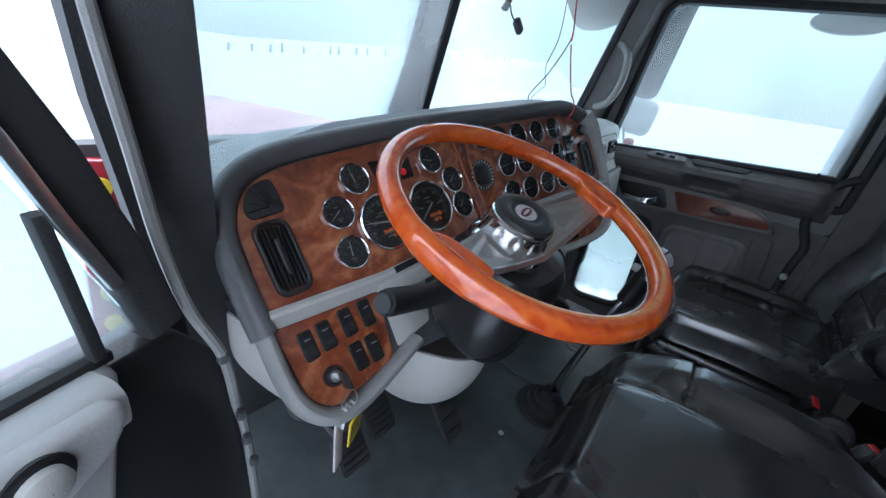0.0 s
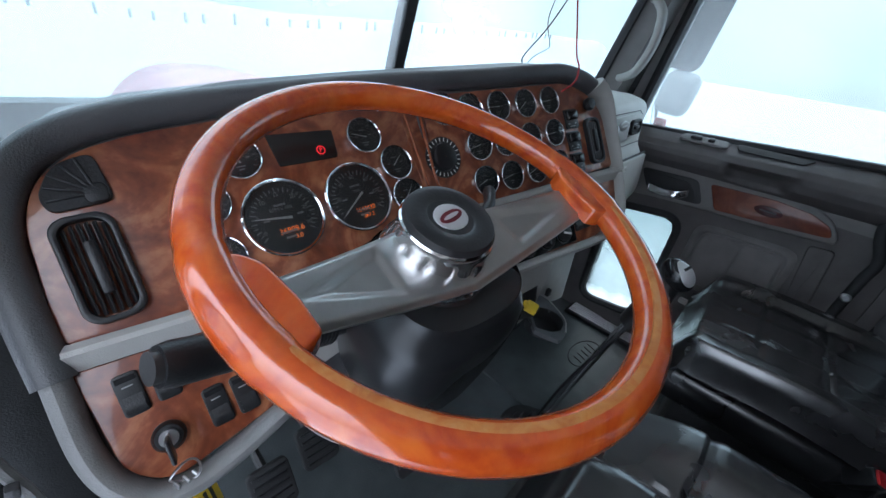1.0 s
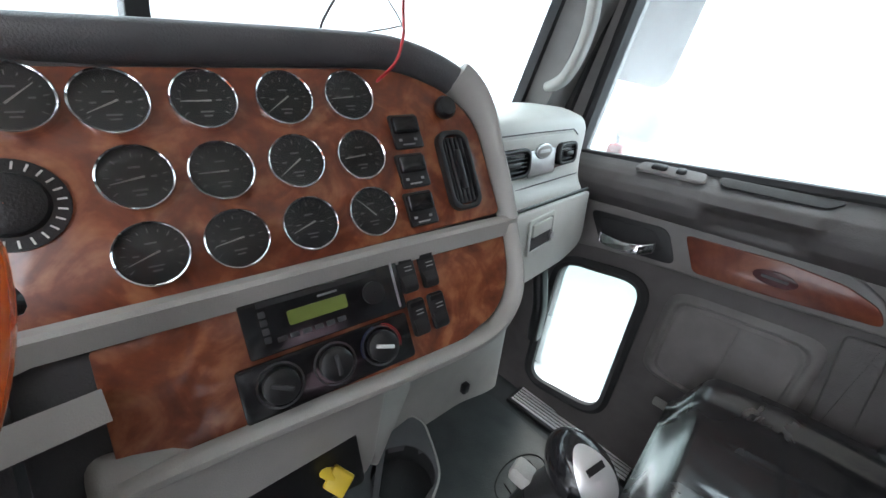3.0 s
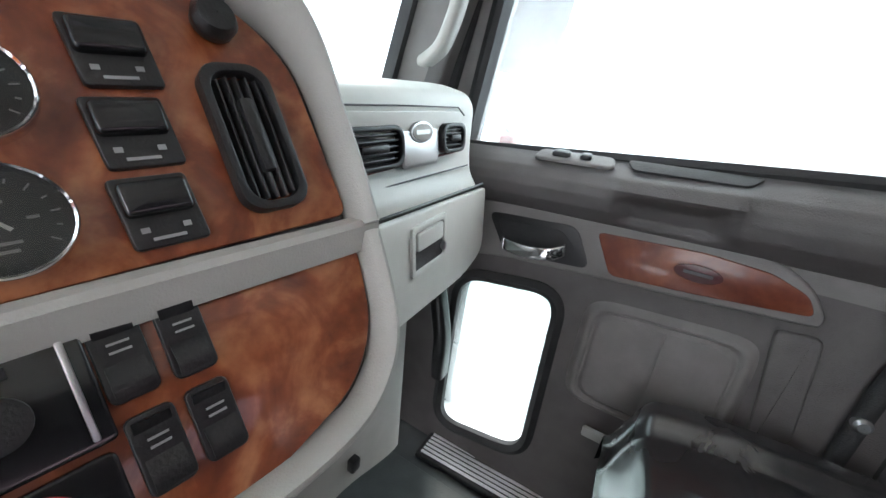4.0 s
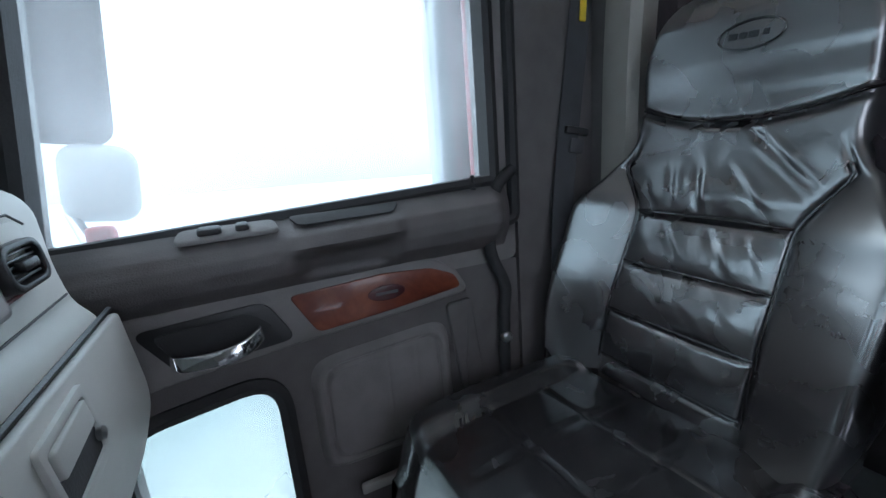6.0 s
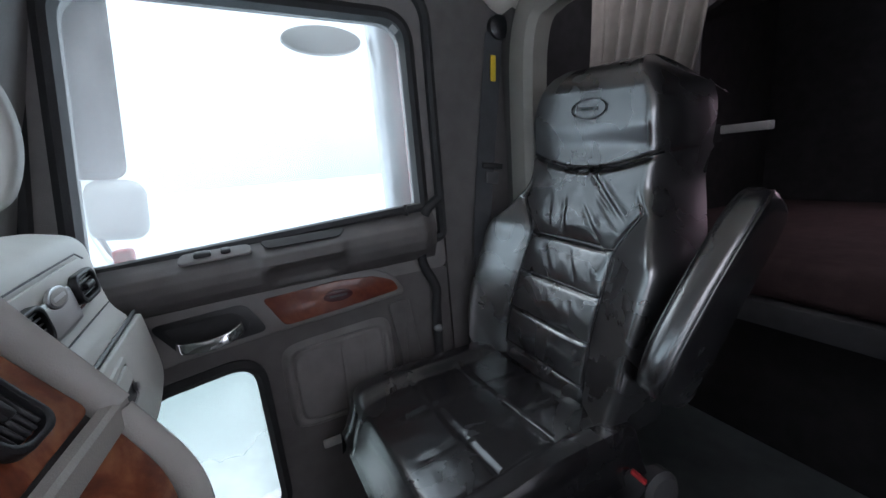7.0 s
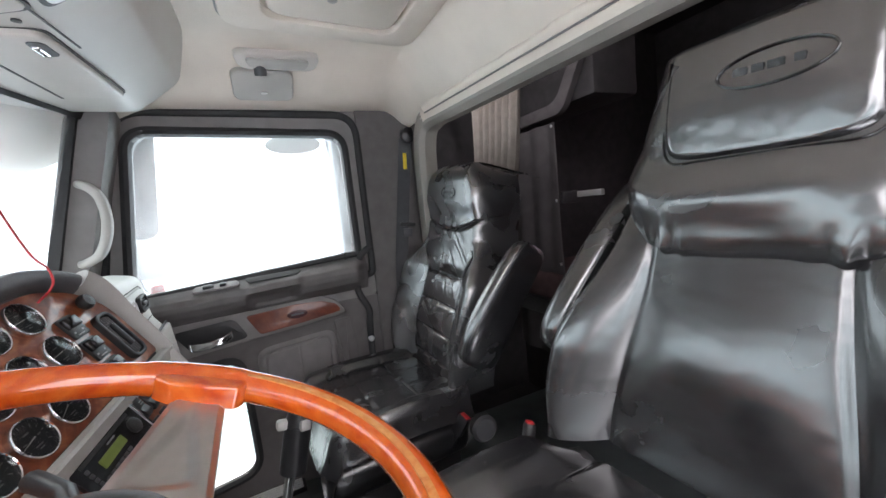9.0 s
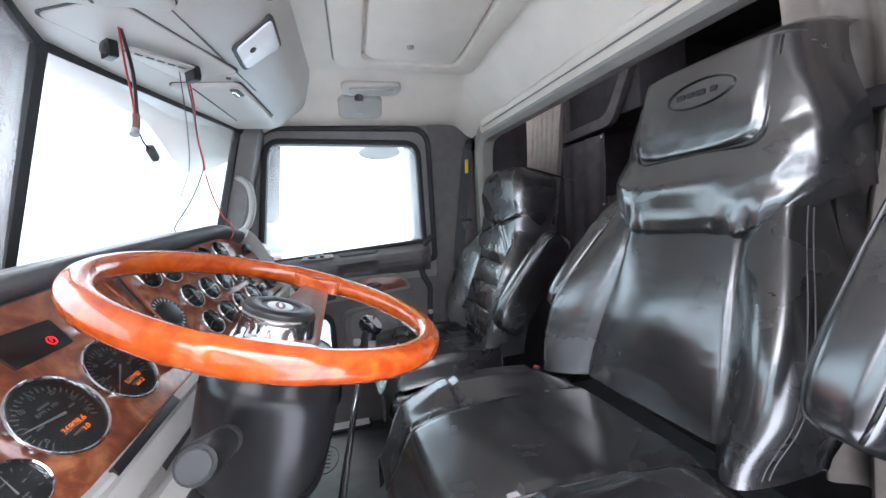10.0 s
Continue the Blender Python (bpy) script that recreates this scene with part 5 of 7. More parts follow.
def shell(u, v):
    """A bowl slung under the column, open above."""
    a, b = 2 * math.pi * u, math.pi / 2 * v
    r = math.cos(b) if v < 1 else 0.0
    return (-0.339 + 0.124 * r * math.cos(a), 0.448 + 0.168 * r * math.sin(a), 0.566 - 0.198 * math.sin(b) - 0.032 * r * math.cos(a) * (1 - v))


part("shell", surface(shell, 56, 20, 0.005), GREY_LIGHT, cover)
part("bridge", sweep([on_dash(-0.455, 0.660, -0.012), on_dash(-0.40, 0.665, -0.005), on_dash(-0.25, 0.685, -0.005), on_dash(-0.12, 0.69, -0.010)], [(-0.012, -0.05), (0.012, -0.05), (0.012, 0.045), (-0.012, 0.045)], False, PL[1]), GREY_LIGHT, cover)


# ---- seats ----
def bulge(u, a, b, soft):
    return ease(a - soft, a + soft, u) * (1 - ease(b - soft, b + soft, u))


def wrinkle(x, y, z, k, amp):
    return amp * noise.noise(Vector((x * k, y * k * 1.6, z * k)))


def arm_rest(parent, p0, p1, w, h, name="armrest"):
    """A padded armrest folded up beside the backrest: a soft bar with rounded ends."""
    p0, p1 = Vector(p0), Vector(p1)
    d = p1 - p0
    length, d = d.length, d.normalized()
    front = Vector((0, 1, 0.6))
    front = (front - d * front.dot(d)).normalized()
    side = d.cross(front).normalized()

    def at(u, v):
        # v runs from end to end; both ends close in a round
        a = math.pi * v
        along = -math.copysign(abs(math.cos(a)) ** 0.36, math.cos(a))
        fat = math.sin(a) ** 0.42 if 0 < v < 1 else 0.0
        c, t = math.cos(2 * math.pi * u), math.sin(2 * math.pi * u)
        bow = 0.012 * (1 - along ** 2)
        x = w / 2 * math.copysign(abs(c) ** 0.62, c) * fat
        y = h / 2 * math.copysign(abs(t) ** 0.62, t) * fat * (1 - 0.10 * along)
        return (p0 + p1) / 2 + d * (along * length / 2) + side * x + front * (y + bow)

    a = part(name, surface(at, 48, 60), LEATHER_GREY, parent, "padded black armrest folded up")
    for u in (0.125, 0.375):
        pts = []
        for k in range(41):
            q, o = at(u, 0.14 + 0.72 * k / 40), at(u, 0.14 + 0.72 * k / 40) - (p0 + p1) / 2
            pts.append(q + (o - d * o.dot(d)).normalized() * 0.0006)
        part("piping", tube(pts, 0.0020, 6), LEATHER, a)
    return a


def buckle(name, p, lean, label):
    b = thing(name, label, "buckle", Matrix.Translation(p) @ pose(0, 0, 0, *lean))
    part("stalk", box(0.022, 0.012, 0.09, 0.004, pose(0, 0, -0.05)), BLACK, b)
    part("housing", box(0.034, 0.022, 0.055, 0.006), BLACK, b)
    part("release_button", box(0.026, 0.016, 0.010, 0.003, pose(0, 0, 0.026)), RED, b, "red release button")
    return b


# passenger seat: origin on the crease between cushion and backrest
PS = pose(0.50, -0.285, 0.50, 0, 0, 4)
pseat = thing("passenger_seat", "black leather passenger seat with piped panels and folded-up armrest", "seat", PS)
PB = [(0.0, -0.002), (0.12, -0.012), (0.21, -0.040), (0.30, -0.078), (0.47, -0.112), (0.60, -0.122), (0.70, -0.130)]


def back_line(h, rows):
    """A backrest's line from its rows, with soft bends."""
    total = 0.0
    for d in (-0.05, -0.025, 0.0, 0.025, 0.05):
        g = min(max(h + d, rows[0][0]), rows[-1][0])
        for (h0, y0), (h1, y1) in zip(rows, rows[1:]):
            if g <= h1:
                total += y0 + (y1 - y0) * (g - h0) / (h1 - h0)
                break
    return total / 5


def half_width(h):
    """Half width of the passenger backrest: broad bolsters below, a narrow headrest above."""
    w = 0.232 * (1 - ease(0.28, 0.44, h)) + 0.165 * ease(0.28, 0.44, h) - 0.012 * (1 - ease(0.0, 0.12, h))
    return w * (1 - 0.34 * ease(0.50, 0.68, h) ** 2)


def p_ins(h):
    """Half width of the stitched insert between the bolsters."""
    return 0.118 - 0.02 * h + 0.052 * ease(0.29, 0.41, h)


SEAM = 0.62


def across(u, ins, hw):
    """Sideways place and share of the bolster, for a sheet whose columns follow the insert's seam."""
    e = 2 * u - 1
    a = abs(e)
    if a <= SEAM:
        return ins * e / SEAM, 0.0
    k = (a - SEAM) / (1 - SEAM)
    return math.copysign(ins + (hw - ins) * math.sin(min(1.0, k / 0.85) * math.pi / 2), e), k


def column(x, ins, hw):
    """The u of a place on the front of such a sheet."""
    a = abs(x)
    if a <= ins:
        e = SEAM * a / ins
    else:
        e = SEAM + (1 - SEAM) * 0.85 * math.asin(min(1.0, (a - ins) / (hw - ins))) / (math.pi / 2)
    return 0.5 + math.copysign(e, x) / 2


def crease(x, h, x0, h0, x1, h1, depth, width):
    """A fold pressed into leather along a short line, fading at both ends."""
    dx, dh = x1 - x0, h1 - h0
    t = ((x - x0) * dx + (h - h0) * dh) / (dx * dx + dh * dh)
    if t < -0.2 or t > 1.2:
        return 0.0
    off = ((x - x0) * dh - (h - h0) * dx) / math.hypot(dx, dh)
    fade = ease(-0.2, 0.25, t) * (1 - ease(0.7, 1.2, t))
    return depth * fade * (math.exp(-(off / width) ** 2) - 0.7 * math.exp(-((off - 1.9 * width) / width) ** 2))


P_SEAMS = (0.035, 0.125, 0.213, 0.300)
P_FOLDS = [(-0.02, 0.445, -0.125, 0.345, 0.006, 0.006), (-0.045, 0.40, -0.130, 0.325, 0.004, 0.005), (0.030, 0.385, 0.012, 0.312, 0.004, 0.006),
           (0.070, 0.375, 0.050, 0.310, 0.003, 0.006), (-0.02, 0.375, -0.075, 0.318, 0.004, 0.005), (0.105, 0.345, 0.080, 0.308, 0.002, 0.005),
           (0.06, 0.285, 0.02, 0.232, 0.003, 0.006), (-0.01, 0.285, -0.05, 0.228, 0.003, 0.006), (-0.06, 0.28, -0.09, 0.235, 0.002, 0.005),
           (0.03, 0.19, -0.03, 0.15, 0.0015, 0.006), (-0.04, 0.19, -0.08, 0.155, 0.0015, 0.006)]
P_TOP = 0.585


def p_back(u, v):
    """The front of the passenger backrest, its top rolled over, leaning a little to the driver's side."""
    run = 0.76 * v
    h, over = (run, 0.0) if run < P_TOP else (P_TOP, run - P_TOP)
    hw = half_width(min(run, 0.665))
    ins = min(p_ins(h), 0.80 * hw)
    x, k = across(u, ins, hw)
    y = back_line(h, PB)
    low = 1 - ease(0.30, 0.42, h)
    y += 0.055 * math.sin(min(1.0, k / 0.68) * math.pi / 2) * low
    y -= 0.150 * ease(0.52 - 0.47 * ease(0.3, 0.42, h), 1.05, k) ** 1.25
    y -= 0.006 * math.exp(-((abs(x) - ins) / 0.004) ** 2) * (1 - ease(0.38, 0.43, h))
    flat = max(0.0, 1 - (x / ins) ** 6) if k == 0 else 0.0
    for hs in P_SEAMS:
        y -= 0.007 * math.exp(-((h - hs) / 0.0042) ** 2) * flat
    y += 0.006 * abs(math.sin(math.pi * (h - 0.035) / 0.0885)) * flat * (1 - ease(0.33, 0.40, h))
    hc = 0.478 - 0.034 * (1 - (x / 0.158) ** 2)
    y -= 0.010 * math.exp(-((h - hc) / 0.0055) ** 2) * ease(0.40, 0.43, h)
    y += 0.012 * ease(0.48, 0.54, h) * (1 - ease(0, 0.8, k))
    y -= 0.42 * sum(crease(x, h, *f) for f in P_FOLDS) * flat
    soft = bulge(h, 0.05, 0.44, 0.04)
    y += (wrinkle(x, h, 0, 10, 0.003) + wrinkle(x * 1.3 + h * 0.7, h - 0.5 * x, 2, 24, 0.0009)) * soft * flat
    y += wrinkle(x, h, 5, 4, 0.003) + wrinkle(x, h, 8, 14, 0.0006)
    a = min(over / 0.062, math.pi / 2)
    rest = max(0.0, over - 0.062 * math.pi / 2)
    y -= 0.062 * (1 - math.cos(a)) + rest
    h += 0.062 * math.sin(a) - 0.25 * rest - 0.045 * ease(0.0, 1.0, k) ** 1.5 * ease(0.0, 0.09, over)
    c, s = 0.9976, 0.0698
    return (x * c - h * s + 0.026, y, h * c + x * s)


def p_surf(x, h):
    return p_back(column(x, min(p_ins(h), 0.8 * half_width(h)), half_width(h)), h / 0.76)


bk = part("backrest", surface(p_back, 170, 220), LEATHER_SHINY, pseat)
part("back_shell", surface(lambda u, v: ((2 * u - 1) * 0.90 * half_width(0.62 * v) + 0.026 - 0.0698 * 0.62 * v, back_line(0.62 * v, PB) - 0.075 - 0.075 * (1 - (2 * u - 1) ** 4), 0.615 * v), 30, 40), LEATHER, pseat)
for hs in P_SEAMS:
    ins = p_ins(hs) - 0.003
    pts = []
    for k in range(25):
        x = -ins + 2 * ins * k / 24
        u = column(x, min(p_ins(hs), 0.8 * half_width(hs)), half_width(hs))
        q = p_back(u, (hs + 0.004) / 0.76)
        pts.append((q[0], q[1] + 0.003, q[2]))
    part("piping", tube(pts, 0.0022, 6), LEATHER, bk)
pts = []
for k in range(25):
    x = -0.152 + 0.304 * k / 24
    h = 0.478 - 0.034 * (1 - (x / 0.158) ** 2) + 0.004
    q = p_surf(x, h)
    pts.append((q[0], q[1] + 0.003, q[2]))
part("piping", tube(pts, 0.0024, 6), LEATHER, bk)
for s in (1, -1):
    pts = []
    for k in range(31):
        h = 0.03 + 0.36 * k / 30
        x = s * min(p_ins(h), half_width(h) * 0.80)
        q = p_surf(x, h)
        pts.append((q[0], q[1] + 0.0055, q[2]))
    part("bolster_seam", tube(pts, 0.002, 6), LEATHER, bk)


def stitched_oval(parent, cx, cz, a, b, surf, h_of, label):
    """A stitched oval outline with three plain bars of writing inside."""
    ringpts = [surf(cx + a * math.cos(2 * math.pi * k / 40), cz + b * math.sin(2 * math.pi * k / 40)) for k in range(40)]
    o = part("stitched_oval", tube([(x, y + 0.0022, z) for x, y, z in ringpts], 0.0014, 6, True), LEATHER, parent, label)
    for dx, w in ((-0.55, 0.18), (-0.22, 0.28), (0.12, 0.22), (0.42, 0.26)):
        q = [surf(cx + a * (dx + w * k / 4), cz + b * (0.0 + 0.10 * (dx + w * k / 4))) for k in range(5)]
        part("stitched_bar", sweep([(x, y + 0.0012, z) for x, y, z in q], [(-0.0006, -b * 0.2), (0.0006, -b * 0.2), (0.0006, b * 0.2), (-0.0006, b * 0.2)], False, (0, 0, 1)), LEATHER, o)
    return o


stitched_oval(bk, -0.012, 0.562, 0.040, 0.019, p_surf, None, "embossed oval stitching on the headrest")


def p_cush(u, v):
    w = 0.235
    x = (2 * u - 1) * w * (1 - 0.06 * ease(0.8, 1, v))
    y = 0.005 + 0.405 * v
    e = abs(2 * u - 1)
    z = 0.0 + 0.022 * bulge(e, 0.70, 1.2, 0.06) - 0.075 * ease(0.86, 1.0, e) ** 1.6 - 0.085 * ease(0.86, 1.0, v) ** 1.5 + 0.012 * math.sin(math.pi * v)
    if e < 0.68:
        for vs in (0.30, 0.60):
            z -= 0.004 * math.exp(-((v - vs) / 0.010) ** 2)
        for us in (-0.24, 0.24):
            z -= 0.004 * math.exp(-((2 * u - 1 - us) / 0.016) ** 2) * (1 - ease(0.75, 0.85, v))
    z += wrinkle(x, y, 0.3, 6, 0.003) + wrinkle(x + y, y - x, 0.9, 22, 0.0005)
    return (x, y, z)


cu = part("cushion", surface(p_cush, 64, 64, -0.0), LEATHER_SEAT, pseat)
part("cushion_side", box(0.455, 0.39, 0.10, 0.04, pose(0, 0.205, -0.105), 4), LEATHER, pseat)
part("pedestal", box(0.36, 0.32, 0.24, 0.03, pose(0, 0.18, -0.27)), BLACK, pseat)
piv = PS.inverted()
arm_rest(pseat, piv @ Vector((0.250, -0.298, 0.592)), piv @ Vector((0.222, -0.500, 0.888)), 0.056, 0.122)
part("recliner_knob", lathe([(0.030, -0.015), (0.036, -0.01), (0.036, 0.012), (0.028, 0.02), (0.0005, 0.022)], 24, False), GREY_DARK, pseat, "grey round adjuster knob", piv @ axes((0.262, -0.315, 0.411), (0, 1, 0), (-1, 0.1, 0.1)))
buckle("seat_belt_buckle", Vector((0.262, -0.250, 0.440)), (20, -25, 20), "black seat belt buckle with red button beside the passenger seat")

# driver seat
DS = pose(-0.315, -0.30, 0.60, 0, 0, 4)
dseat = thing("driver_seat", "black leather driver seat with tall headrest cover and folded armrests", "seat", DS)
DB = [(0.0, -0.030), (0.10, -0.062), (0.30, -0.132), (0.40, -0.160), (0.62, -0.190)]
D_MID = 0.004


def d_half(h):
    return 0.262 - 0.025 * (1 - ease(0, 0.1, h)) - 0.078 * ease(0.13, 0.38, h)


def d_ins(h):
    return 0.146 - 0.028 * ease(0.0, 0.32, h)


def d_back(u, v):
    """Narrow insert between two broad bolsters."""
    h = 0.42 * v
    hw, ins = d_half(h), d_ins(h)
    x, k = across(u, ins, hw)
    y = back_line(h, DB)
    y += 0.068 * math.sin(min(1.0, k / 0.45) * math.pi / 2) * (1 - ease(0.14, 0.38, h))
    y -= 0.150 * ease(0.40, 1.0, k) ** 1.5
    y -= 0.004 * math.exp(-((abs(x) - ins) / 0.007) ** 2) + 0.03 * ease(0.34, 0.42, h)
    y += 0.018 * math.exp(-((h - 0.17) / 0.10) ** 2) * max(0.0, 1 - (x / ins) ** 2)
    y += wrinkle(x, h, 0.7, 5, 0.002) + wrinkle(x + 0.3 * h, h * 2, 3.7, 26, 0.0003)
    return (x + D_MID, y, h)


dbk = part("backrest", surface(d_back, 210, 90), LEATHER_GREY, dseat)
for s in (1, -1):
    for frac, rr, m2 in ((0.64, 0.0008, DOOR_GREY), (0.67, 0.0008, DOOR_GREY)):
        pts = []
        for k in range(41):
            h = 0.01 + 0.37 * k / 40
            u = 0.5 + s * (SEAM if frac is None else SEAM + (1 - SEAM) * frac) / 2
            q = d_back(u, h / 0.42)
            pts.append((q[0] + (0 if frac is None else s * 0.0006), q[1] + (0.0062 if frac is None else 0.0008), q[2]))
        part("seam" if frac is None else "stitching", tube(pts, rr, 5), m2, dbk, "" if frac is None else "pale double stitching")
part("back_shell", surface(lambda u, v: ((2 * u - 1) * (d_half(0.62 * v) if v < 0.62 else 0.115), back_line(0.62 * v, DB) - 0.07 - 0.07 * (1 - (2 * u - 1) ** 4), 0.60 * v), 30, 30), LEATHER, dseat)


H_MID = -0.009


COVER = [(0.28, -0.132), (0.45, -0.143), (0.55, -0.150), (0.65, -0.185)]


def h_half(v):
    return (0.196 - 0.050 * ease(0.18, 0.95, v)) * (1 - 0.16 * ease(0.90, 1, v) ** 2)


def hem_height(e):
    return 0.288 + 0.082 * ease(0.14, 1.0, abs(e)) ** 0.8 + 0.004 * math.sin(e * 9)


def d_head(u, v):
    """The loose leather cover over the top of the backrest: a broad front that wraps round both sides."""
    e = 2 * u - 1
    th = abs(e) * math.pi / 2
    side, deep = math.sin(th) ** 0.5, 1 - max(0.0, math.cos(th)) ** 0.5
    h0 = hem_height(e)
    h = h0 + (0.645 - h0) * v
    x = math.copysign(h_half(v) * side, e)
    y = back_line(h, COVER) + 0.016 * bulge(v, 0.04, 0.36, 0.10)
    y -= 0.135 * deep
    y -= 0.024 * (1 - ease(0.0, 0.07, v)) * (1 - deep)
    y -= 0.085 * ease(0.86, 1.0, v) ** 2
    low = bulge(v, -0.1, 0.38, 0.10)
    y += (wrinkle(x, h, 1.3, 7, 0.012) + wrinkle(x + 0.4 * h, h - 0.2 * x, 2.3, 18, 0.002)) * low
    # gathers at the two corners of the hem
    for cx in (0.100, -0.104):
        near = math.exp(-((x - cx) / 0.034) ** 2) * (1 - ease(0.0, 0.22, v))
        y += near * (0.006 + 0.006 * math.sin((x - cx) * 190 + 9 * v))
    y += wrinkle(x * 1.5 + h, h * 0.6 - x, 5.1, 26, 0.0007) + wrinkle(x * 3 + h * 2, h - x * 2, 7.1, 36, 0.0003)
    return (x + H_MID, y, h)


hd = part("headrest_cover", surface(d_head, 130, 100), LEATHER_COVER, dseat, "creased loose leather headrest cover")


def d_surf(x, h):
    """The cover's front at a height and a distance from its middle line."""
    v = 0.5
    for _ in range(6):
        e = math.copysign(math.asin(min(1.0, (abs(x) / h_half(v)) ** 2)) / (math.pi / 2), x)
        h0 = hem_height(e)
        v = min(1.0, max(0.0, (h - h0) / (0.645 - h0)))
    return d_head(0.5 + e / 2, v)


def pad(u, v):
    x, h = -0.008 + (2 * u - 1) * 0.120, 0.444 + 0.160 * v
    e = (abs(2 * u - 1) ** 6 + (abs(2 * v - 1) ** 6 if v < 0.5 else 0)) ** (1 / 6)
    q = d_surf(x, h)
    return (q[0], q[1] + 0.0135 * (1 - ease(0.86, 1.02, e) ** 2) - 0.004, q[2])


pd = part("headrest_pad", surface(pad, 50, 44), LEATHER_COVER, hd, "raised leather headrest pad")
part("pad_piping", tube([(d_surf(x - 0.008, h)[0], d_surf(x - 0.008, h)[1] + 0.002, d_surf(x - 0.008, h)[2]) for x, h in rpoly([(-0.121, 0.602), (-0.121, 0.443), (0.121, 0.443), (0.121, 0.602)], [0.002, 0.03, 0.03, 0.002], 6)[3:-3]], 0.0016, 6), LEATHER, hd)


def pad_surf(x, h):
    return pad(0.5 + x / 0.240, (h - 0.444) / 0.160)


stitched_oval(pd, -0.020, 0.548, 0.060, 0.023, pad_surf, None, "embossed oval stitching on the headrest pad")


def d_cush(u, v):
    w = 0.262
    x = (2 * u - 1) * w * (1 - 0.10 * ease(0.7, 1, v))
    y = 0.0 + 0.425 * v
    e = abs(2 * u - 1)
    z = -0.012 + 0.024 * bulge(e, 0.62, 1.3, 0.08) * (1 - ease(0.6, 0.9, v)) - 0.06 * (1 - ease(0.0, 0.2, v)) * ease(0.45, 1.0, e) - 0.09 * ease(0.84, 1.0, e) ** 1.6 - 0.09 * ease(0.84, 1.0, v) ** 1.5 + 0.014 * math.sin(math.pi * v)
    seam = 0.55 - 0.12 * v
    z -= 0.007 * math.exp(-((e - seam) / 0.014) ** 2)
    z -= 0.007 * math.exp(-((v - 0.62) / 0.012) ** 2) * (1 if e > seam else 0)
    z += wrinkle(x, y, 3.3, 9, 0.0025)
    return (x, y, z)


dcu = part("cushion", surface(d_cush, 64, 64), LEATHER_SEAT, dseat)
for s in (1, -1):
    pts = []
    for k in range(21):
        v = 0.04 + 0.86 * k / 20
        q = d_cush(0.5 + s * (0.55 - 0.12 * v) / 2, v)
        pts.append((q[0], q[1], q[2] + 0.003))
    part("cushion_piping", tube(pts, 0.0022, 6), LEATHER, dcu)
part("cushion_side", box(0.49, 0.40, 0.11, 0.045, pose(0, 0.21, -0.115), 4), LEATHER, dseat)
part("pedestal", box(0.36, 0.32, 0.36, 0.03, pose(0, 0.18, -0.30)), BLACK, dseat)
div = DS.inverted()
arm_rest(dseat, div @ Vector((-0.033, -0.343, 0.707)), div @ Vector((-0.068, -0.596, 1.014)), 0.062, 0.118)
arm_rest(dseat, div @ Vector((-0.648, -0.28, 0.725)), div @ Vector((-0.672, -0.45, 1.03)), 0.07, 0.10)
buckle("seat_belt_buckle", Vector((-0.006, -0.275, 0.540)), (15, 20, -25), "black seat belt buckle with red button beside the driver seat")

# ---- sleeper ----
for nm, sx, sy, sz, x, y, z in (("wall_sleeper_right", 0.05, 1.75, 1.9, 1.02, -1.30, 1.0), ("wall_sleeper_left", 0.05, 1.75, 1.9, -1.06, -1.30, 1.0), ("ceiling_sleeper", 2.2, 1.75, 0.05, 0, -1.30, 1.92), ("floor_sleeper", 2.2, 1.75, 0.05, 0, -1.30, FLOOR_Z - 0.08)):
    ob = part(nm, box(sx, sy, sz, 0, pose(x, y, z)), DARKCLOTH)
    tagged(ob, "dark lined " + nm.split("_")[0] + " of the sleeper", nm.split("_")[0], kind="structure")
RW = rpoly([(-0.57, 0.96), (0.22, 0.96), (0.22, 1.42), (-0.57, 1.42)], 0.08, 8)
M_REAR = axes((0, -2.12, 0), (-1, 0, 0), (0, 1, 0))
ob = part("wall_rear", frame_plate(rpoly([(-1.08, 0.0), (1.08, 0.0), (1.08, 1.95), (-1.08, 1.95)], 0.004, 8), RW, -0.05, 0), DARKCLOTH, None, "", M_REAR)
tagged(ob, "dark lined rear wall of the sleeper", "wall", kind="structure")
ob = part("window_5", slab(grow(RW, 0.004), -0.03, -0.026), GLASS_CLEAR, None, "", M_REAR)
ob.visible_shadow = False
tagged(ob, "clear rear window of the sleeper with rounded corners", "window", kind="structure")
part("window_frame", sweep([(x, y, 0.002) for x, y in grow(RW, 0.008)], [(-0.014, -0.03), (0.012, -0.03), (0.012, 0.008), (0, 0.016), (-0.014, 0.008)], True, (0, 0, 1)), RUBBER, ob)
bunk = thing("bunk_bed", "sleeper bunk with a dull reddish mattress cover", "bed")
part("mattress", box(2.0, 1.15, 0.12, 0.035, pose(0, -1.52, 0.615), 4), BEDDING, bunk)
part("bunk_frame", box(2.05, 1.17, 0.07, 0.01, pose(0, -1.52, 0.52)), GREY_DARK, bunk)
part("bunk_base", box(2.05, 1.1, 0.44, 0.01, pose(0, -1.55, 0.26)), DARKCLOTH, bunk)
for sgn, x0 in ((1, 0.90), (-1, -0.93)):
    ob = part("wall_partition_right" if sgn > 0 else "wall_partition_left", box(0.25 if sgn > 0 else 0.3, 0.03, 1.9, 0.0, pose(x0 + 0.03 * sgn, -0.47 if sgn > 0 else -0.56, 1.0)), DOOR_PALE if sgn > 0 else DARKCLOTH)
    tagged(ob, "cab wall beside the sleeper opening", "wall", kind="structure")


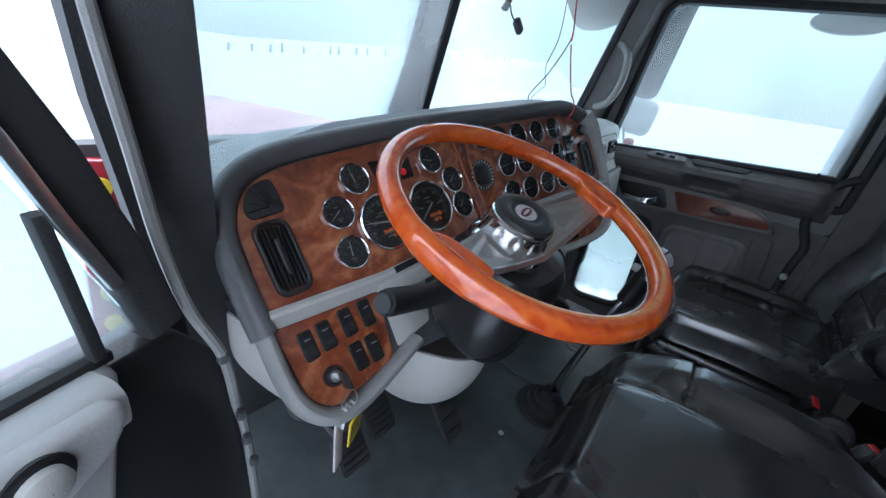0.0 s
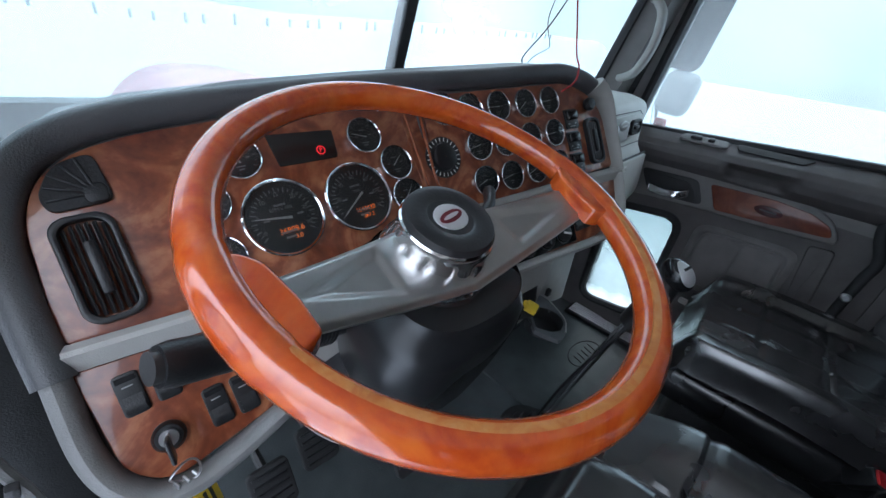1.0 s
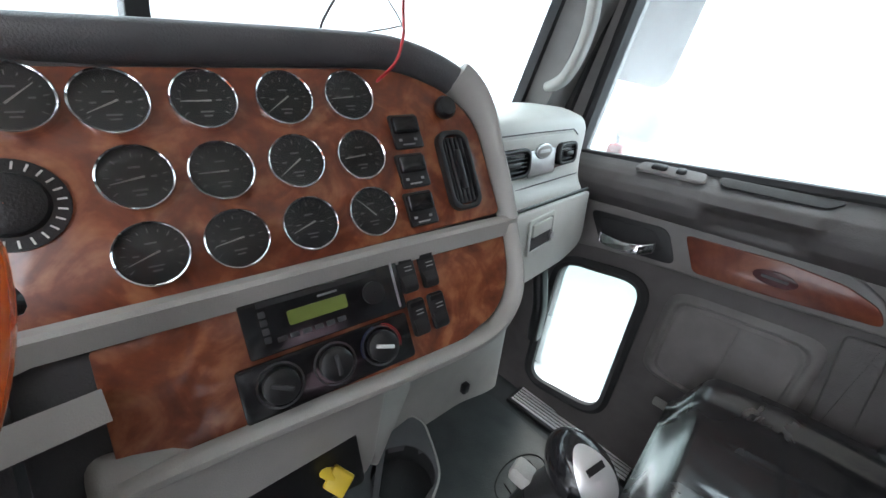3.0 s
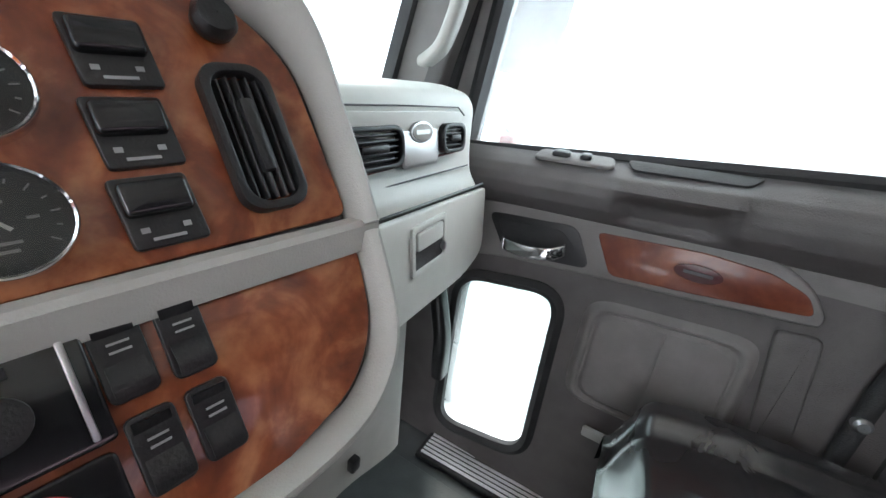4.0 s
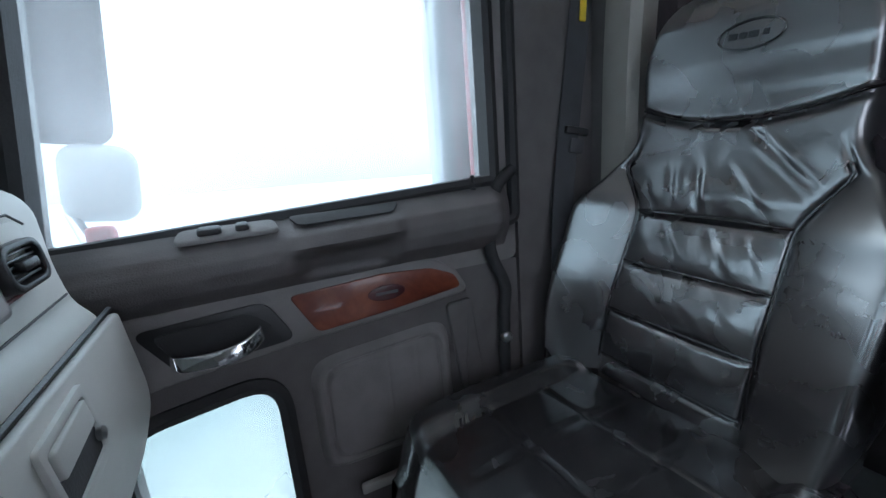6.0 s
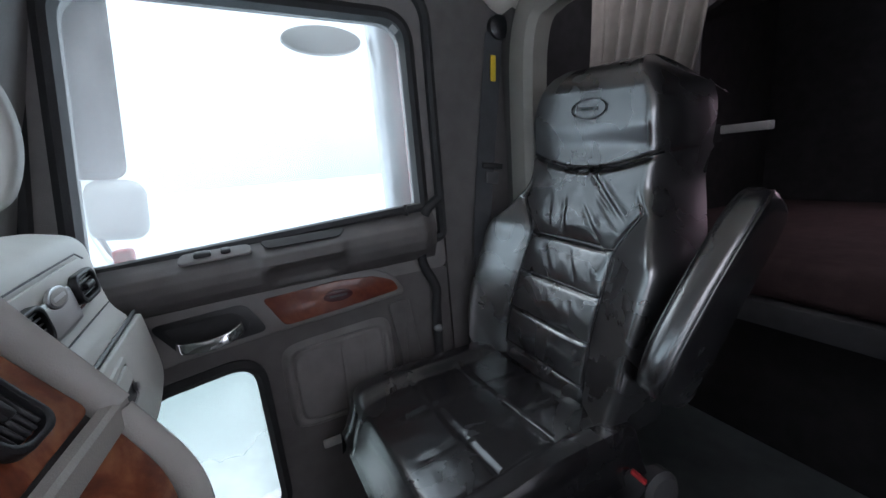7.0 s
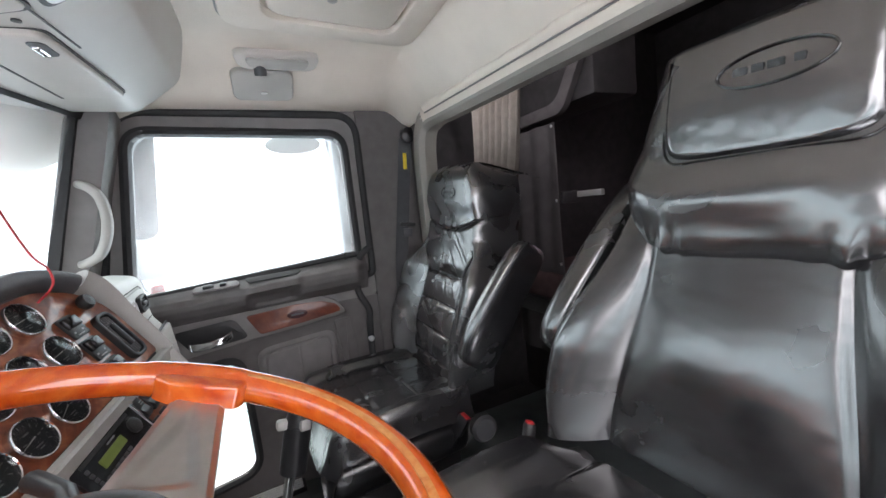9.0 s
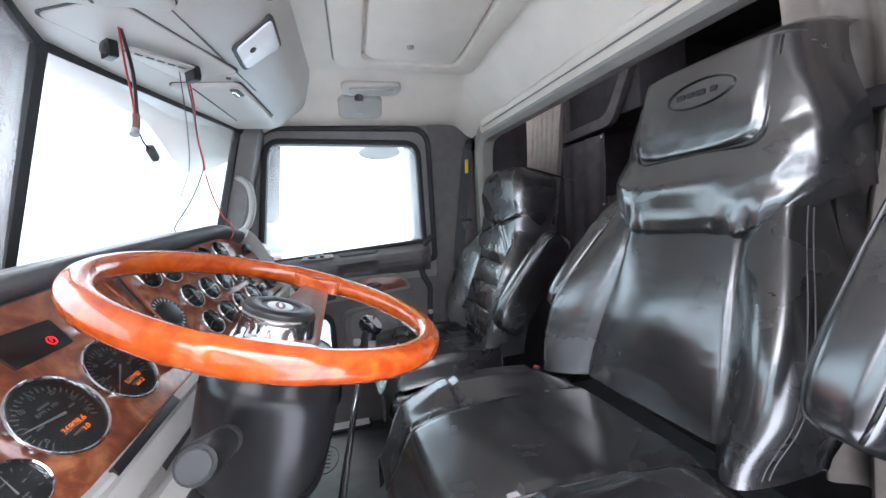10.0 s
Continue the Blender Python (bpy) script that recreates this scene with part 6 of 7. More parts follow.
def drape(x0, x1, y, z0, z1, folds, amp, seed, rake=0.0):
    def f(u, v):
        x = x0 + (x1 - x0) * (u + 0.02 * math.sin(9 * v + seed)) + rake * v
        return (x, y + amp * math.sin(2 * math.pi * folds * u + seed + 0.6 * math.sin(3 * v)) * (0.7 + 0.5 * v), z1 + (z0 - z1) * v)
    return surface(f, folds * 12, 24, 0.003)


cur = thing("curtain", "gathered beige privacy curtain at the sleeper opening", "curtain")
part("cloth", drape(0.36, 0.60, -0.625, 0.74, 1.42, 6, 0.016, 1.0, 0.16), FABRIC, cur)
part("gathered_edge", drape(0.575, 0.70, -0.640, 0.74, 1.40, 3, 0.010, 2.4, 0.06), FABRIC, cur)
part("rail", box(1.7, 0.025, 0.02, 0.004, pose(0.1, -0.64, 1.43)), GREY_DARK, cur)
panel = thing("fabric_panel", "dark cloth closet panel with snap fasteners in the sleeper", "panel")
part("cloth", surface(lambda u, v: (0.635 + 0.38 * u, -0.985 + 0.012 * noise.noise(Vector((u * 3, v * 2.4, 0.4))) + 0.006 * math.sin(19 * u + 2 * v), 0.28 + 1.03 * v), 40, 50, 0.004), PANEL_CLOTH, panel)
for z in (1.295, 0.991, 0.72):
    part("snap", lathe([(0.006, 0), (0.006, 0.002), (0.0005, 0.004)], 12, False), STEEL, panel, "", axes((0.648, -0.972, z), (1, 0, 0), (0, 1, 0)))

# driver side wall and open door
ob = part("wall_side_left", box(0.05, 0.20, 1.40, 0, pose(LEFT_X - 0.03, -0.62, 0.76)), DOOR_GREY)
tagged(ob, "grey vinyl pillar behind the driver door", "wall", kind="structure")

# ---- dashboard details ----


def dash_thing(name, label, category, x, z, off=0.0, group=""):
    return thing(name, label, category, dash_pose(x, z, off), group)


louvre("air_vent", 0.052, 0.110, 6, dash_pose(-0.600, 0.757, 0.002), "tall black louvred air vent in the wood panel", True, "air vents", True)
louvre("air_vent", 0.046, 0.100, 5, dash_pose(0.250, 0.849, 0.002), "tall black louvred air vent in the wood panel", True, "air vents", True)
fan = dash_thing("fan_vent", "fan-shaped black defroster vent in the wood panel", "vent", -0.598, 0.826, 0.001, "air vents")
FANO = rpoly([(0.022, 0.028), (0.026, -0.024), (-0.026, -0.026), (-0.030, -0.008), (-0.012, 0.022)], [0.010, 0.010, 0.010, 0.02, 0.02], 5)
part("frame", slab(FANO, 0.0, 0.003, 0.001), RUBBER, fan)
for k in range(5):
    a = radians(100 + 20 * k)
    part("slat", box(0.034, 0.0025, 0.004, 0.0008, Matrix.Translation((0.014 + 0.022 * math.cos(a), -0.014 + 0.022 * math.sin(a), 0.004)) @ pose(0, 0, 0, 0, 0, math.degrees(a))), BLACK, fan)
part("hub_plate", slab(rrect(0.020, 0.020, 0.006), 0.002, 0.006, 0.002), BLACK, fan, "", pose(0.013, -0.014, 0))

disp = dash_thing("warning_display", "dark warning lamp display with a glowing red parking symbol", "display", -0.361, 0.849, 0.0005)
part("window", slab(rpoly([(-0.046, 0.022), (0.045, 0.016), (0.040, -0.024), (-0.042, -0.022)], 0.004, 4), 0, 0.002, 0.0006), mat("display_black", (0.01, 0.008, 0.008), 0.25), disp)
part("lamp_ring", frame_plate([(0.0062 * math.cos(2 * math.pi * k / 24) + 0.019, 0.0062 * math.sin(2 * math.pi * k / 24) - 0.010) for k in range(24)], [(0.005 * math.cos(2 * math.pi * k / 24) + 0.019, 0.005 * math.sin(2 * math.pi * k / 24) - 0.010) for k in range(24)], 0.002, 0.0026), REDGLOW, disp)


def lettering(name, text, size, m, material, parent=None):
    cu = bpy.data.curves.new(name, "FONT")
    cu.body, cu.size, cu.align_x, cu.align_y, cu.extrude = text, size, "CENTER", "CENTER", 0.0002
    tmp = bpy.data.objects.new(name, cu)
    scene.collection.objects.link(tmp)
    me = bpy.data.meshes.new_from_object(tmp.evaluated_get(bpy.context.evaluated_depsgraph_get()))
    bpy.data.objects.remove(tmp)
    bpy.data.curves.remove(cu)
    me.materials.clear()
    return part(name, me, material, parent, "", m)


lettering("lamp_letter", "P", 0.008, pose(0.019, -0.010, 0.0026), REDGLOW, disp)
gs = [o for o in scene.objects if o.name.startswith("gauge") and o.get("category") == "gauge"]
big = [o for o in gs if "large" in o["label"]]
tach, speedo = big[0], big[1]
for k, tx in enumerate(("0", "5", "10", "15", "20", "25", "30")):
    a = radians(90 + 115 - 230 * k / 6)
    lettering("numeral", tx, 0.0075, pose(0.031 * math.cos(a), 0.031 * math.sin(a), 0.0024), DIMWHITE, tach)
lettering("caption", "RPM x 100", 0.0065, pose(0, 0.012, 0.0024), DIMWHITE, tach)
lettering("odometer", "36908.6", 0.010, pose(0.004, -0.017, 0.0024), AMBER, tach)
lettering("odometer_unit", "3.0", 0.008, pose(0.010, -0.027, 0.0024), AMBER, tach)
for k, tx in enumerate(("0", "20", "40", "60", "80", "100", "120")):
    a = radians(90 + 125 - 250 * k / 6)
    lettering("numeral", tx, 0.0075, pose(0.030 * math.cos(a), 0.030 * math.sin(a), 0.0024), DIMWHITE, speedo)
lettering("caption", "km/h", 0.0055, pose(0, 0.010, 0.0024), DIMWHITE, speedo)
lettering("odometer", "1644432", 0.009, pose(0.004, -0.018, 0.0024), AMBER, speedo)
lettering("odometer_unit", "267.2", 0.008, pose(0.006, -0.028, 0.0024), AMBER, speedo)

fan2 = dash_thing("dash_dial", "black round dial with a ring of white ticks", "dial", -0.140, 0.827, 0.0005)
part("disc", lathe([(0.0345, 0), (0.0345, 0.0015), (0.024, 0.002), (0.0225, 0.007), (0.019, 0.009), (0.0005, 0.009)], 40, False), BLACK, fan2)
for k in range(24):
    a = 2 * math.pi * k / 24
    part("tick", box(0.0058, 0.0014, 0.001, 0, Matrix.Translation((0.0295 * math.cos(a), 0.0295 * math.sin(a), 0.0016)) @ pose(0, 0, 0, 0, 0, math.degrees(a))), WHITE, fan2)


def rocker(x, z, w, h, label, turn=0.0, marks=1):
    r = thing("rocker_switch", label, "switch", dash_pose(x, z, 0.0005) @ pose(0, 0, 0, 0, 0, turn), "rocker switches")
    part("bezel", slab(rrect(w, h, 0.004, 3), 0, 0.003, 0.001), BLACK, r)
    key = part("key", surface(lambda u, v: ((u - 0.5) * (w - 0.005), (v - 0.5) * (h - 0.006), 0.004 + 0.003 * math.cos(2 * math.pi * (v - 0.15))), 4, 12, 0.001), BLACK, r)
    for k in range(marks):
        part("mark", box(w * 0.42, 0.0012, 0.0006, 0, pose(0, h * (0.20 - 0.10 * k), 0.0078)), DIMWHITE, key)
    return r


for x, z in ((-0.609, 0.656), (-0.581, 0.660), (-0.544, 0.666), (-0.510, 0.669), (-0.545, 0.624), (-0.518, 0.626)):
    rocker(x, z, 0.0215, 0.043, "black rocker switch in the lower wood panel")
for x, z in ((0.150, 0.746), (0.177, 0.748), (0.152, 0.703), (0.178, 0.706)):
    rocker(x, z, 0.0215, 0.042, "black rocker switch beside the radio", 0.0, 2)
for x, z in ((0.190, 0.889), (0.187, 0.849), (0.186, 0.810)):
    r = thing("selector_switch", "wide black selector switch with printed marks", "switch", dash_pose(x, z, 0.0005), "selector switches")
    part("bezel", slab(rpoly([(-0.019, 0.020), (0.018, 0.020), (0.020, -0.020), (-0.017, -0.020)], 0.003, 3), 0, 0.004, 0.001), BLACK, r)
    part("key", slab(rrect(0.033, 0.019, 0.003, 3), 0.003, 0.010, 0.003), GLOSS, r, "", pose(0, 0.007, 0))
    for dx in (-0.010, 0.010):
        part("mark", box(0.004, 0.003, 0.0006, 0, pose(dx, -0.010, 0.0042)), DIMWHITE, r)
    part("mark", box(0.016, 0.0018, 0.0006, 0, pose(0, -0.0155, 0.0042)), DIMWHITE, r)
kn = dash_thing("push_button", "small black push button at the panel corner", "button", 0.248, 0.916, 0.0)
part("cap", lathe([(0.009, 0), (0.013, 0.004), (0.014, 0.012), (0.011, 0.017), (0.0005, 0.018)], 20, False), BLACK, kn)

radio = dash_thing("car_radio", "black car radio with a green display and buttons", "radio", 0.060, 0.730, 0.0005)
part("body", slab(rrect(0.160, 0.056, 0.003, 3), 0, 0.005, 0.0015), GLOSS, radio)
part("slot", box(0.12, 0.005, 0.002, 0, pose(-0.005, 0.019, 0.0052)), RUBBER, radio)
part("screen", slab(rrect(0.058, 0.014, 0.002), 0.005, 0.0058), LCD, radio, "green display", pose(-0.012, 0.000, 0))
part("dial", lathe([(0.012, 0.005), (0.012, 0.009), (0.009, 0.010), (0.0005, 0.0095)], 24, False), BLACK, radio, "", pose(0.046, -0.001, 0))
for k in range(6):
    part("button", box(0.0085, 0.005, 0.002, 0.0008, pose(-0.050 + 0.0115 * k, -0.0165, 0.0058)), GREY_DARK, radio)
for k in range(4):
    part("button", box(0.006, 0.006, 0.002, 0.0008, pose(-0.062, 0.010 - 0.008 * k, 0.0058)), GREY_DARK, radio)
part("print", box(0.02, 0.002, 0.0004, 0, pose(0.0, 0.0125, 0.0052)), DIMWHITE, radio)
part("trim_edge", box(0.003, 0.05, 0.004, 0.001, pose(0.0725, 0, 0.004)), STEEL, radio)
clim = dash_thing("climate_control", "black heater control panel with rotary knobs", "control panel", 0.052, 0.680, 0.0005)
part("plate", slab(rrect(0.172, 0.050, 0.004, 3), 0, 0.004, 0.0015), GLOSS, clim)
for k, dx in enumerate((-0.052, 0.0, 0.050)):
    kb = part("knob", lathe([(0.0165, 0.004), (0.016, 0.012), (0.013, 0.014), (0.0005, 0.0145)], 24, False), BLACK, clim, "", pose(dx, 0, 0))
    part("pointer", box(0.020, 0.004, 0.004, 0.001, pose(0, 0, 0.0155, 0, 0, (150, 90, 160)[k])), GREY_DARK if k < 2 else WHITE, kb)
    part("scale", frame_plate([(0.0215 * math.cos(radians(a)), 0.0215 * math.sin(radians(a))) for a in range(0, 360, 15)], [(0.0195 * math.cos(radians(a)), 0.0195 * math.sin(radians(a))) for a in range(0, 360, 15)], 0.004, 0.0045), GREY_DARK, clim, "", pose(dx, 0, 0))
for a0, a1, m2 in ((100, 200, BLUE_PAINT), (-20, 80, RED)):
    part("warmth_arc", frame_plate([(0.0228 * math.cos(radians(a)), 0.0228 * math.sin(radians(a))) for a in range(a0, a1, 4)] + [(0.0205 * math.cos(radians(a)), 0.0205 * math.sin(radians(a))) for a in range(a1 - 4, a0 - 4, -4)], [(0.0222 * math.cos(radians(a)), 0.0222 * math.sin(radians(a))) for a in range(a0, a1, 4)] + [(0.0208 * math.cos(radians(a)), 0.0208 * math.sin(radians(a))) for a in range(a1 - 4, a0 - 4, -4)], 0.0045, 0.0050), m2, clim, "", pose(0.050, 0, 0))

ign = dash_thing("ignition_switch", "round ignition lock with the key inserted", "ignition", -0.592, 0.615, 0.0005)
part("collar", lathe([(0.015, 0), (0.015, 0.006), (0.012, 0.010), (0.0005, 0.010)], 24, False), BLACK, ign)
part("barrel", lathe([(0.0085, 0.009), (0.0085, 0.014), (0.0005, 0.014)], 20, False), STEEL, ign)
keys = thing("key_bunch", "key ring with a yellow tag and pale fob in the ignition", "keys", dash_pose(-0.592, 0.615, 0.012))
kinv = keys.matrix_basis.inverted()
part("key_blade", box(0.003, 0.010, 0.020, 0.001, pose(0, 0, 0.008)), STEEL, keys)
part("key_head", box(0.004, 0.024, 0.028, 0.004, pose(0.0, -0.006, 0.028)), BLACK, keys)
K0 = Vector((-0.590, 0.330, 0.612))
part("key_ring", tube([kinv @ (K0 + Vector((0.013 * math.cos(a), 0.003 * math.sin(2 * a), -0.014 + 0.014 * math.sin(a)))) for a in [2 * math.pi * k / 24 for k in range(24)]], 0.0012, 6, True), STEEL, keys)
for k in range(3):
    part("spare_key", box(0.003, 0.010, 0.034, 0.002, kinv @ Matrix.Translation(K0 + Vector((-0.012 + 0.010 * k, -0.002 + 0.004 * k, -0.040))) @ pose(0, 0, 0, 8 * k, 12 - 10 * k, 20)), STEEL, keys)
tg = part("yellow_tag", box(0.034, 0.003, 0.062, 0.002, kinv @ Matrix.Translation(K0 + Vector((0.008, -0.004, -0.072))) @ pose(0, 0, 0, 6, -8, 24)), YELLOW, keys, "yellow plastic tag with dark print")
for k in range(4):
    part("print_line", box(0.0035, 0.0004, 0.045, 0, kinv @ Matrix.Translation(K0 + Vector((0.008, -0.0058, -0.072))) @ pose(0, 0, 0, 6, -8, 24) @ pose(-0.010 + 0.0065 * k, 0, 0)), BLACK, tg)
part("fob", box(0.026, 0.004, 0.085, 0.006, kinv @ Matrix.Translation(K0 + Vector((-0.014, 0.004, -0.095))) @ pose(0, 0, 0, -4, 10, 30)), mat("fob_leather", (0.45, 0.40, 0.40), 0.6), keys, "pale leather fob")

# lower centre: bracket, brake valves, cup holder
low = thing("centre_console", "grey plastic lower console with parking brake valves", "console")
part("body", prism_x(rpoly([(0.36, 0.655), (0.345, 0.62), (0.358, 0.47), (0.385, 0.40), (0.46, 0.38), (0.72, 0.38), (0.72, 0.66)], 0.02, 4), -0.140, 0.125, 0.014), GREY_LIGHT, low)
part("valve_recess", slab(rpoly([(-0.086, 0.600), (0.078, 0.585), (0.097, 0.466), (-0.08, 0.515)], 0.014, 5), 0.0, 0.004, 0.001), BLACK, low, "", Matrix(((1, 0, 0, 0), (0, 0.08, -1, 0.310), (0, 1, 0.08, 0), (0, 0, 0, 1))))
part("brake_knob", lathe([(0.007, 0), (0.007, 0.018), (0.021, 0.020), (0.0235, 0.030), (0.019, 0.036), (0.0005, 0.036)], 8, False), RED, low, "red eight-sided trailer air knob", axes((-0.018, 0.366, 0.494), (1, 0, 0.35), (0, -0.95, 0.3)) @ Matrix.Scale(0.86, 4))
ykn = part("brake_knob", box(0.027, 0.027, 0.009, 0.003, None, 3), YELLOW, low, "yellow square parking brake knob", axes((0.052, 0.335, 0.518), (0.5, -0.75, -0.33), (-0.5, -0.6, 0.6)))
part("knob_stem", tube([ykn.matrix_basis.inverted() @ Vector((0.034, 0.36, 0.534)), (0, 0, -0.004)], 0.0075, 10), YELLOW, ykn)
part("shelf_line", tube([(-0.10, 0.352, 0.455), (-0.02, 0.352, 0.447), (0.06, 0.352, 0.452)], 0.0015, 6), BLACK, low)
CUP_GREY = mat("cup_holder_plastic", (0.085, 0.085, 0.088), 0.45, 0, 0.12, 25, 0.2, 400)
cup = thing("cup_holder", "dark grey hooked cup holder plate with a pale edge", "cup holder", pose(0.165, 0.345, 0.43))
CUP_OUT = rpoly([(-0.064, -0.012), (0.0, 0.062), (0.070, 0.070), (0.078, 0.046), (0.054, -0.010), (0.036, -0.040), (-0.014, -0.068), (-0.044, -0.069), (-0.050, -0.056)], [0.004, 0.003, 0.008, 0.012, 0.05, 0.03, 0.03, 0.008, 0.006], 6)
CUP_IN = [(-0.004 + 0.0465 * (x + 0.004) / math.hypot(x + 0.004, y + 0.003), -0.003 + 0.0465 * (y + 0.003) / math.hypot(x + 0.004, y + 0.003)) for x, y in CUP_OUT]
part("plate", frame_plate(CUP_OUT[::-1], CUP_IN[::-1], -0.012, 0.0, 0.001), CUP_GREY, cup)
# pale grey tube paints the highlight along the plate's edge
part("edge_highlight", tube([(x, y, 0.0005) for x, y in CUP_OUT[14:44]], 0.0018, 6), GREY_LIGHT, cup, "pale edge highlight")
part("well", lathe([(0.0462, -0.002), (0.0455, -0.030), (0.0005, -0.032)], 36, False), RUBBER, cup, "", pose(-0.004, -0.003, 0))
kick = thing("kick_panel", "light grey plastic panel under the dashboard beside the cup holder", "panel")
part("gusset", slab(rpoly([(0.0, 0.0), (0.17, 0.0), (0.20, 0.13), (0.03, 0.21), (0.0, 0.21)], 0.012, 4), -0.01, 0.0, 0.003), GREY_LIGHT, kick, "", axes((0.138, 0.372, 0.425), (0.80, 0.60, 0.0), (0.55, -0.80, 0.22)))
part("lower_face", surface(lambda u, v: (0.20 + 0.452 * u, 0.520 - 0.020 * v + 0.05 * ease(0.9, 1.0, u) ** 2, 0.620 - (0.375 + 0.03 * ease(0.55, 0.9, u) - 0.10 * ease(0.90, 1.0, u) ** 3) * v), 40, 16, 0.006), GREY_LIGHT, kick, "pale face below the glove box")
part("clip", box(0.020, 0.018, 0.026, 0.004, pose(0.478, 0.492, 0.292)), BLACK, kick, "black push clip")
brk = thing("steel_bracket", "drilled steel plate bracket with two bolts under the dashboard", "bracket", axes((-0.157, 0.343, 0.593), (1, -0.05, 0.06), (0, -0.96, 0.28)))
part("plate", slab(rpoly([(-0.066, 0.022), (0.064, 0.024), (0.066, -0.020), (-0.066, -0.024)], 0.002, 2), 0, 0.003, 0.0005), GREY_LIGHT, brk)
for dx in (-0.052, -0.028, 0.052):
    part("hole", lathe([(0.0058, 0.0031), (0.0005, 0.0032)], 16, False), BLACK, brk, "", pose(dx, -0.002, 0))
for dx in (-0.004, 0.022):
    part("bolt", lathe([(0.006, 0.003), (0.006, 0.008), (0.004, 0.010), (0.0005, 0.010)], 6, False), CHROME, brk, "", pose(dx, 0, 0))

# ---- driver door, swung open ----
M_OPEN = axes((-0.756, 0.38, 0), (-0.919, -0.394, 0), (0.394, -0.919, 0))
door2 = thing("door_2", "open driver door with pale grey panel and raked window frame", "door", M_OPEN, kind="structure")
up = (M_OPEN.inverted() @ Vector((0, 0, 1, 0))).to_3d()
FLIP = 1 if up.y > 0 else -1
part("panel", slab(rpoly([(0.05, FLIP * 0.772), (0.78, FLIP * 0.80), (0.78, FLIP * 0.06), (0.22, FLIP * 0.06)][::FLIP], 0.02, 4), -0.05, 0.0, 0.01), DOOR_LIT, door2)
# added black plate keeps the area ahead of the panel dark, hiding the snow
part("dark_filler", slab(rpoly([(-0.004, FLIP * 0.765), (0.10, FLIP * 0.765), (0.40, FLIP * 0.055), (-0.10, FLIP * 0.055), (-0.05, FLIP * 0.70)][::FLIP], 0.01, 4), -0.056, -0.012, 0.004), BLACK, door2, "black filler plate at the front of the door")
part("sill_pad", sweep([(0.07, FLIP * 0.750, 0.0), (0.14, FLIP * 0.753, 0.004), (0.40, FLIP * 0.765, 0.006), (0.76, FLIP * 0.78, 0.0)], rrect(0.05, 0.05, 0.018, 5), False, (0, 0, 1)), DOOR_LIT, door2)
part("sill_edge", box(0.74, 0.012, 0.014, 0.002, pose(0.42, FLIP * 0.796, -0.038, 0, 0, FLIP * 2.2)), PALE_RED, door2, "dull red painted door edge")
part("sill_channel", box(0.74, 0.010, 0.020, 0.002, pose(0.42, FLIP * 0.790, -0.020, 0, 0, FLIP * 2.2)), RUBBER, door2, "dark glass channel")
part("raked_frame", sweep([(0.005, FLIP * 0.775, -0.02), (0.026, FLIP * 0.865, -0.02), (0.052, FLIP * 0.945, -0.02), (0.095, FLIP * 1.05, -0.02), (0.17, FLIP * 1.20, -0.02)], rrect(0.034, 0.03, 0.006, 3), False, (0, 0, 1)), RUBBER, door2, "black raked window frame")
part("frame_flash", sweep([(0.040, FLIP * 0.842, -0.002), (0.062, FLIP * 0.906, -0.002), (0.078, FLIP * 0.96, -0.002), (0.15, FLIP * 1.15, -0.002)], rrect(0.010, 0.008, 0.002, 2), False, (0, 0, 1)), STEEL, door2)
part("vent_post", sweep([(0.062, FLIP * 0.783, -0.01), (0.066, FLIP * 0.85, -0.01), (0.070, FLIP * 0.91, -0.01)], rrect(0.010, 0.012, 0.002, 2), False, (0, 0, 1)), RUBBER, door2)
part("frame_top", sweep([(0.17, FLIP * 1.20, -0.02), (0.24, FLIP * 1.27, -0.02), (0.74, FLIP * 1.27, -0.02), (0.77, FLIP * 0.80, -0.02)], rrect(0.034, 0.03, 0.006, 3), False, (0, 0, 1)), RUBBER, door2)
pane = part("window_6", slab(rpoly([(0.02, FLIP * 0.78), (0.17, FLIP * 1.20), (0.24, FLIP * 1.26), (0.74, FLIP * 1.26), (0.76, FLIP * 0.80)][::-FLIP], 0.01, 3), -0.024, -0.020), GLASS)
pane.matrix_basis = M_OPEN
pane.visible_shadow = False
tagged(pane, "fogged glass of the open driver door", "window", kind="structure")
pod2 = part("switch_pod", slab(rpoly([(0.072, FLIP * 0.772), (0.32, FLIP * 0.792), (0.34, FLIP * 0.69), (0.12, FLIP * 0.715), (0.080, FLIP * 0.735)][::-FLIP], 0.02, 5), 0.022, 0.036, 0.008), DOOR_LIT, door2, "pale raised armrest pad")
part("knob_ring", lathe([(0.021, 0.034), (0.021, 0.038), (0.016, 0.040), (0.0005, 0.040)], 24, False), BLACK, pod2, "black ring round the knob", pose(0.135, FLIP * 0.752, 0))
part("knob", lathe([(0.015, 0.038), (0.015, 0.047), (0.011, 0.050), (0.0005, 0.0505)], 24, False), GREY_LIGHT, pod2, "pale round knob", pose(0.135, FLIP * 0.752, 0))

# marker lamps beside the cowl
lamps = thing("marker_lamp_bar", "red bar with a column of amber marker lamps outside the door", "lamp")
part("bar", box(0.06, 0.03, 0.42, 0.006, pose(-0.752, 0.80, 0.62, 0, 6, 0)), PAINT_RED, lamps)
for k in range(5):
    part("lens", lathe([(0.016, 0), (0.015, 0.007), (0.0005, 0.010)], 16, False), YELLOW, lamps, "amber lens", axes((-0.757 + 0.0065 * k - 0.004, 0.783, 0.54 + 0.062 * k), (1, 0, 0), (0, -1, 0)))

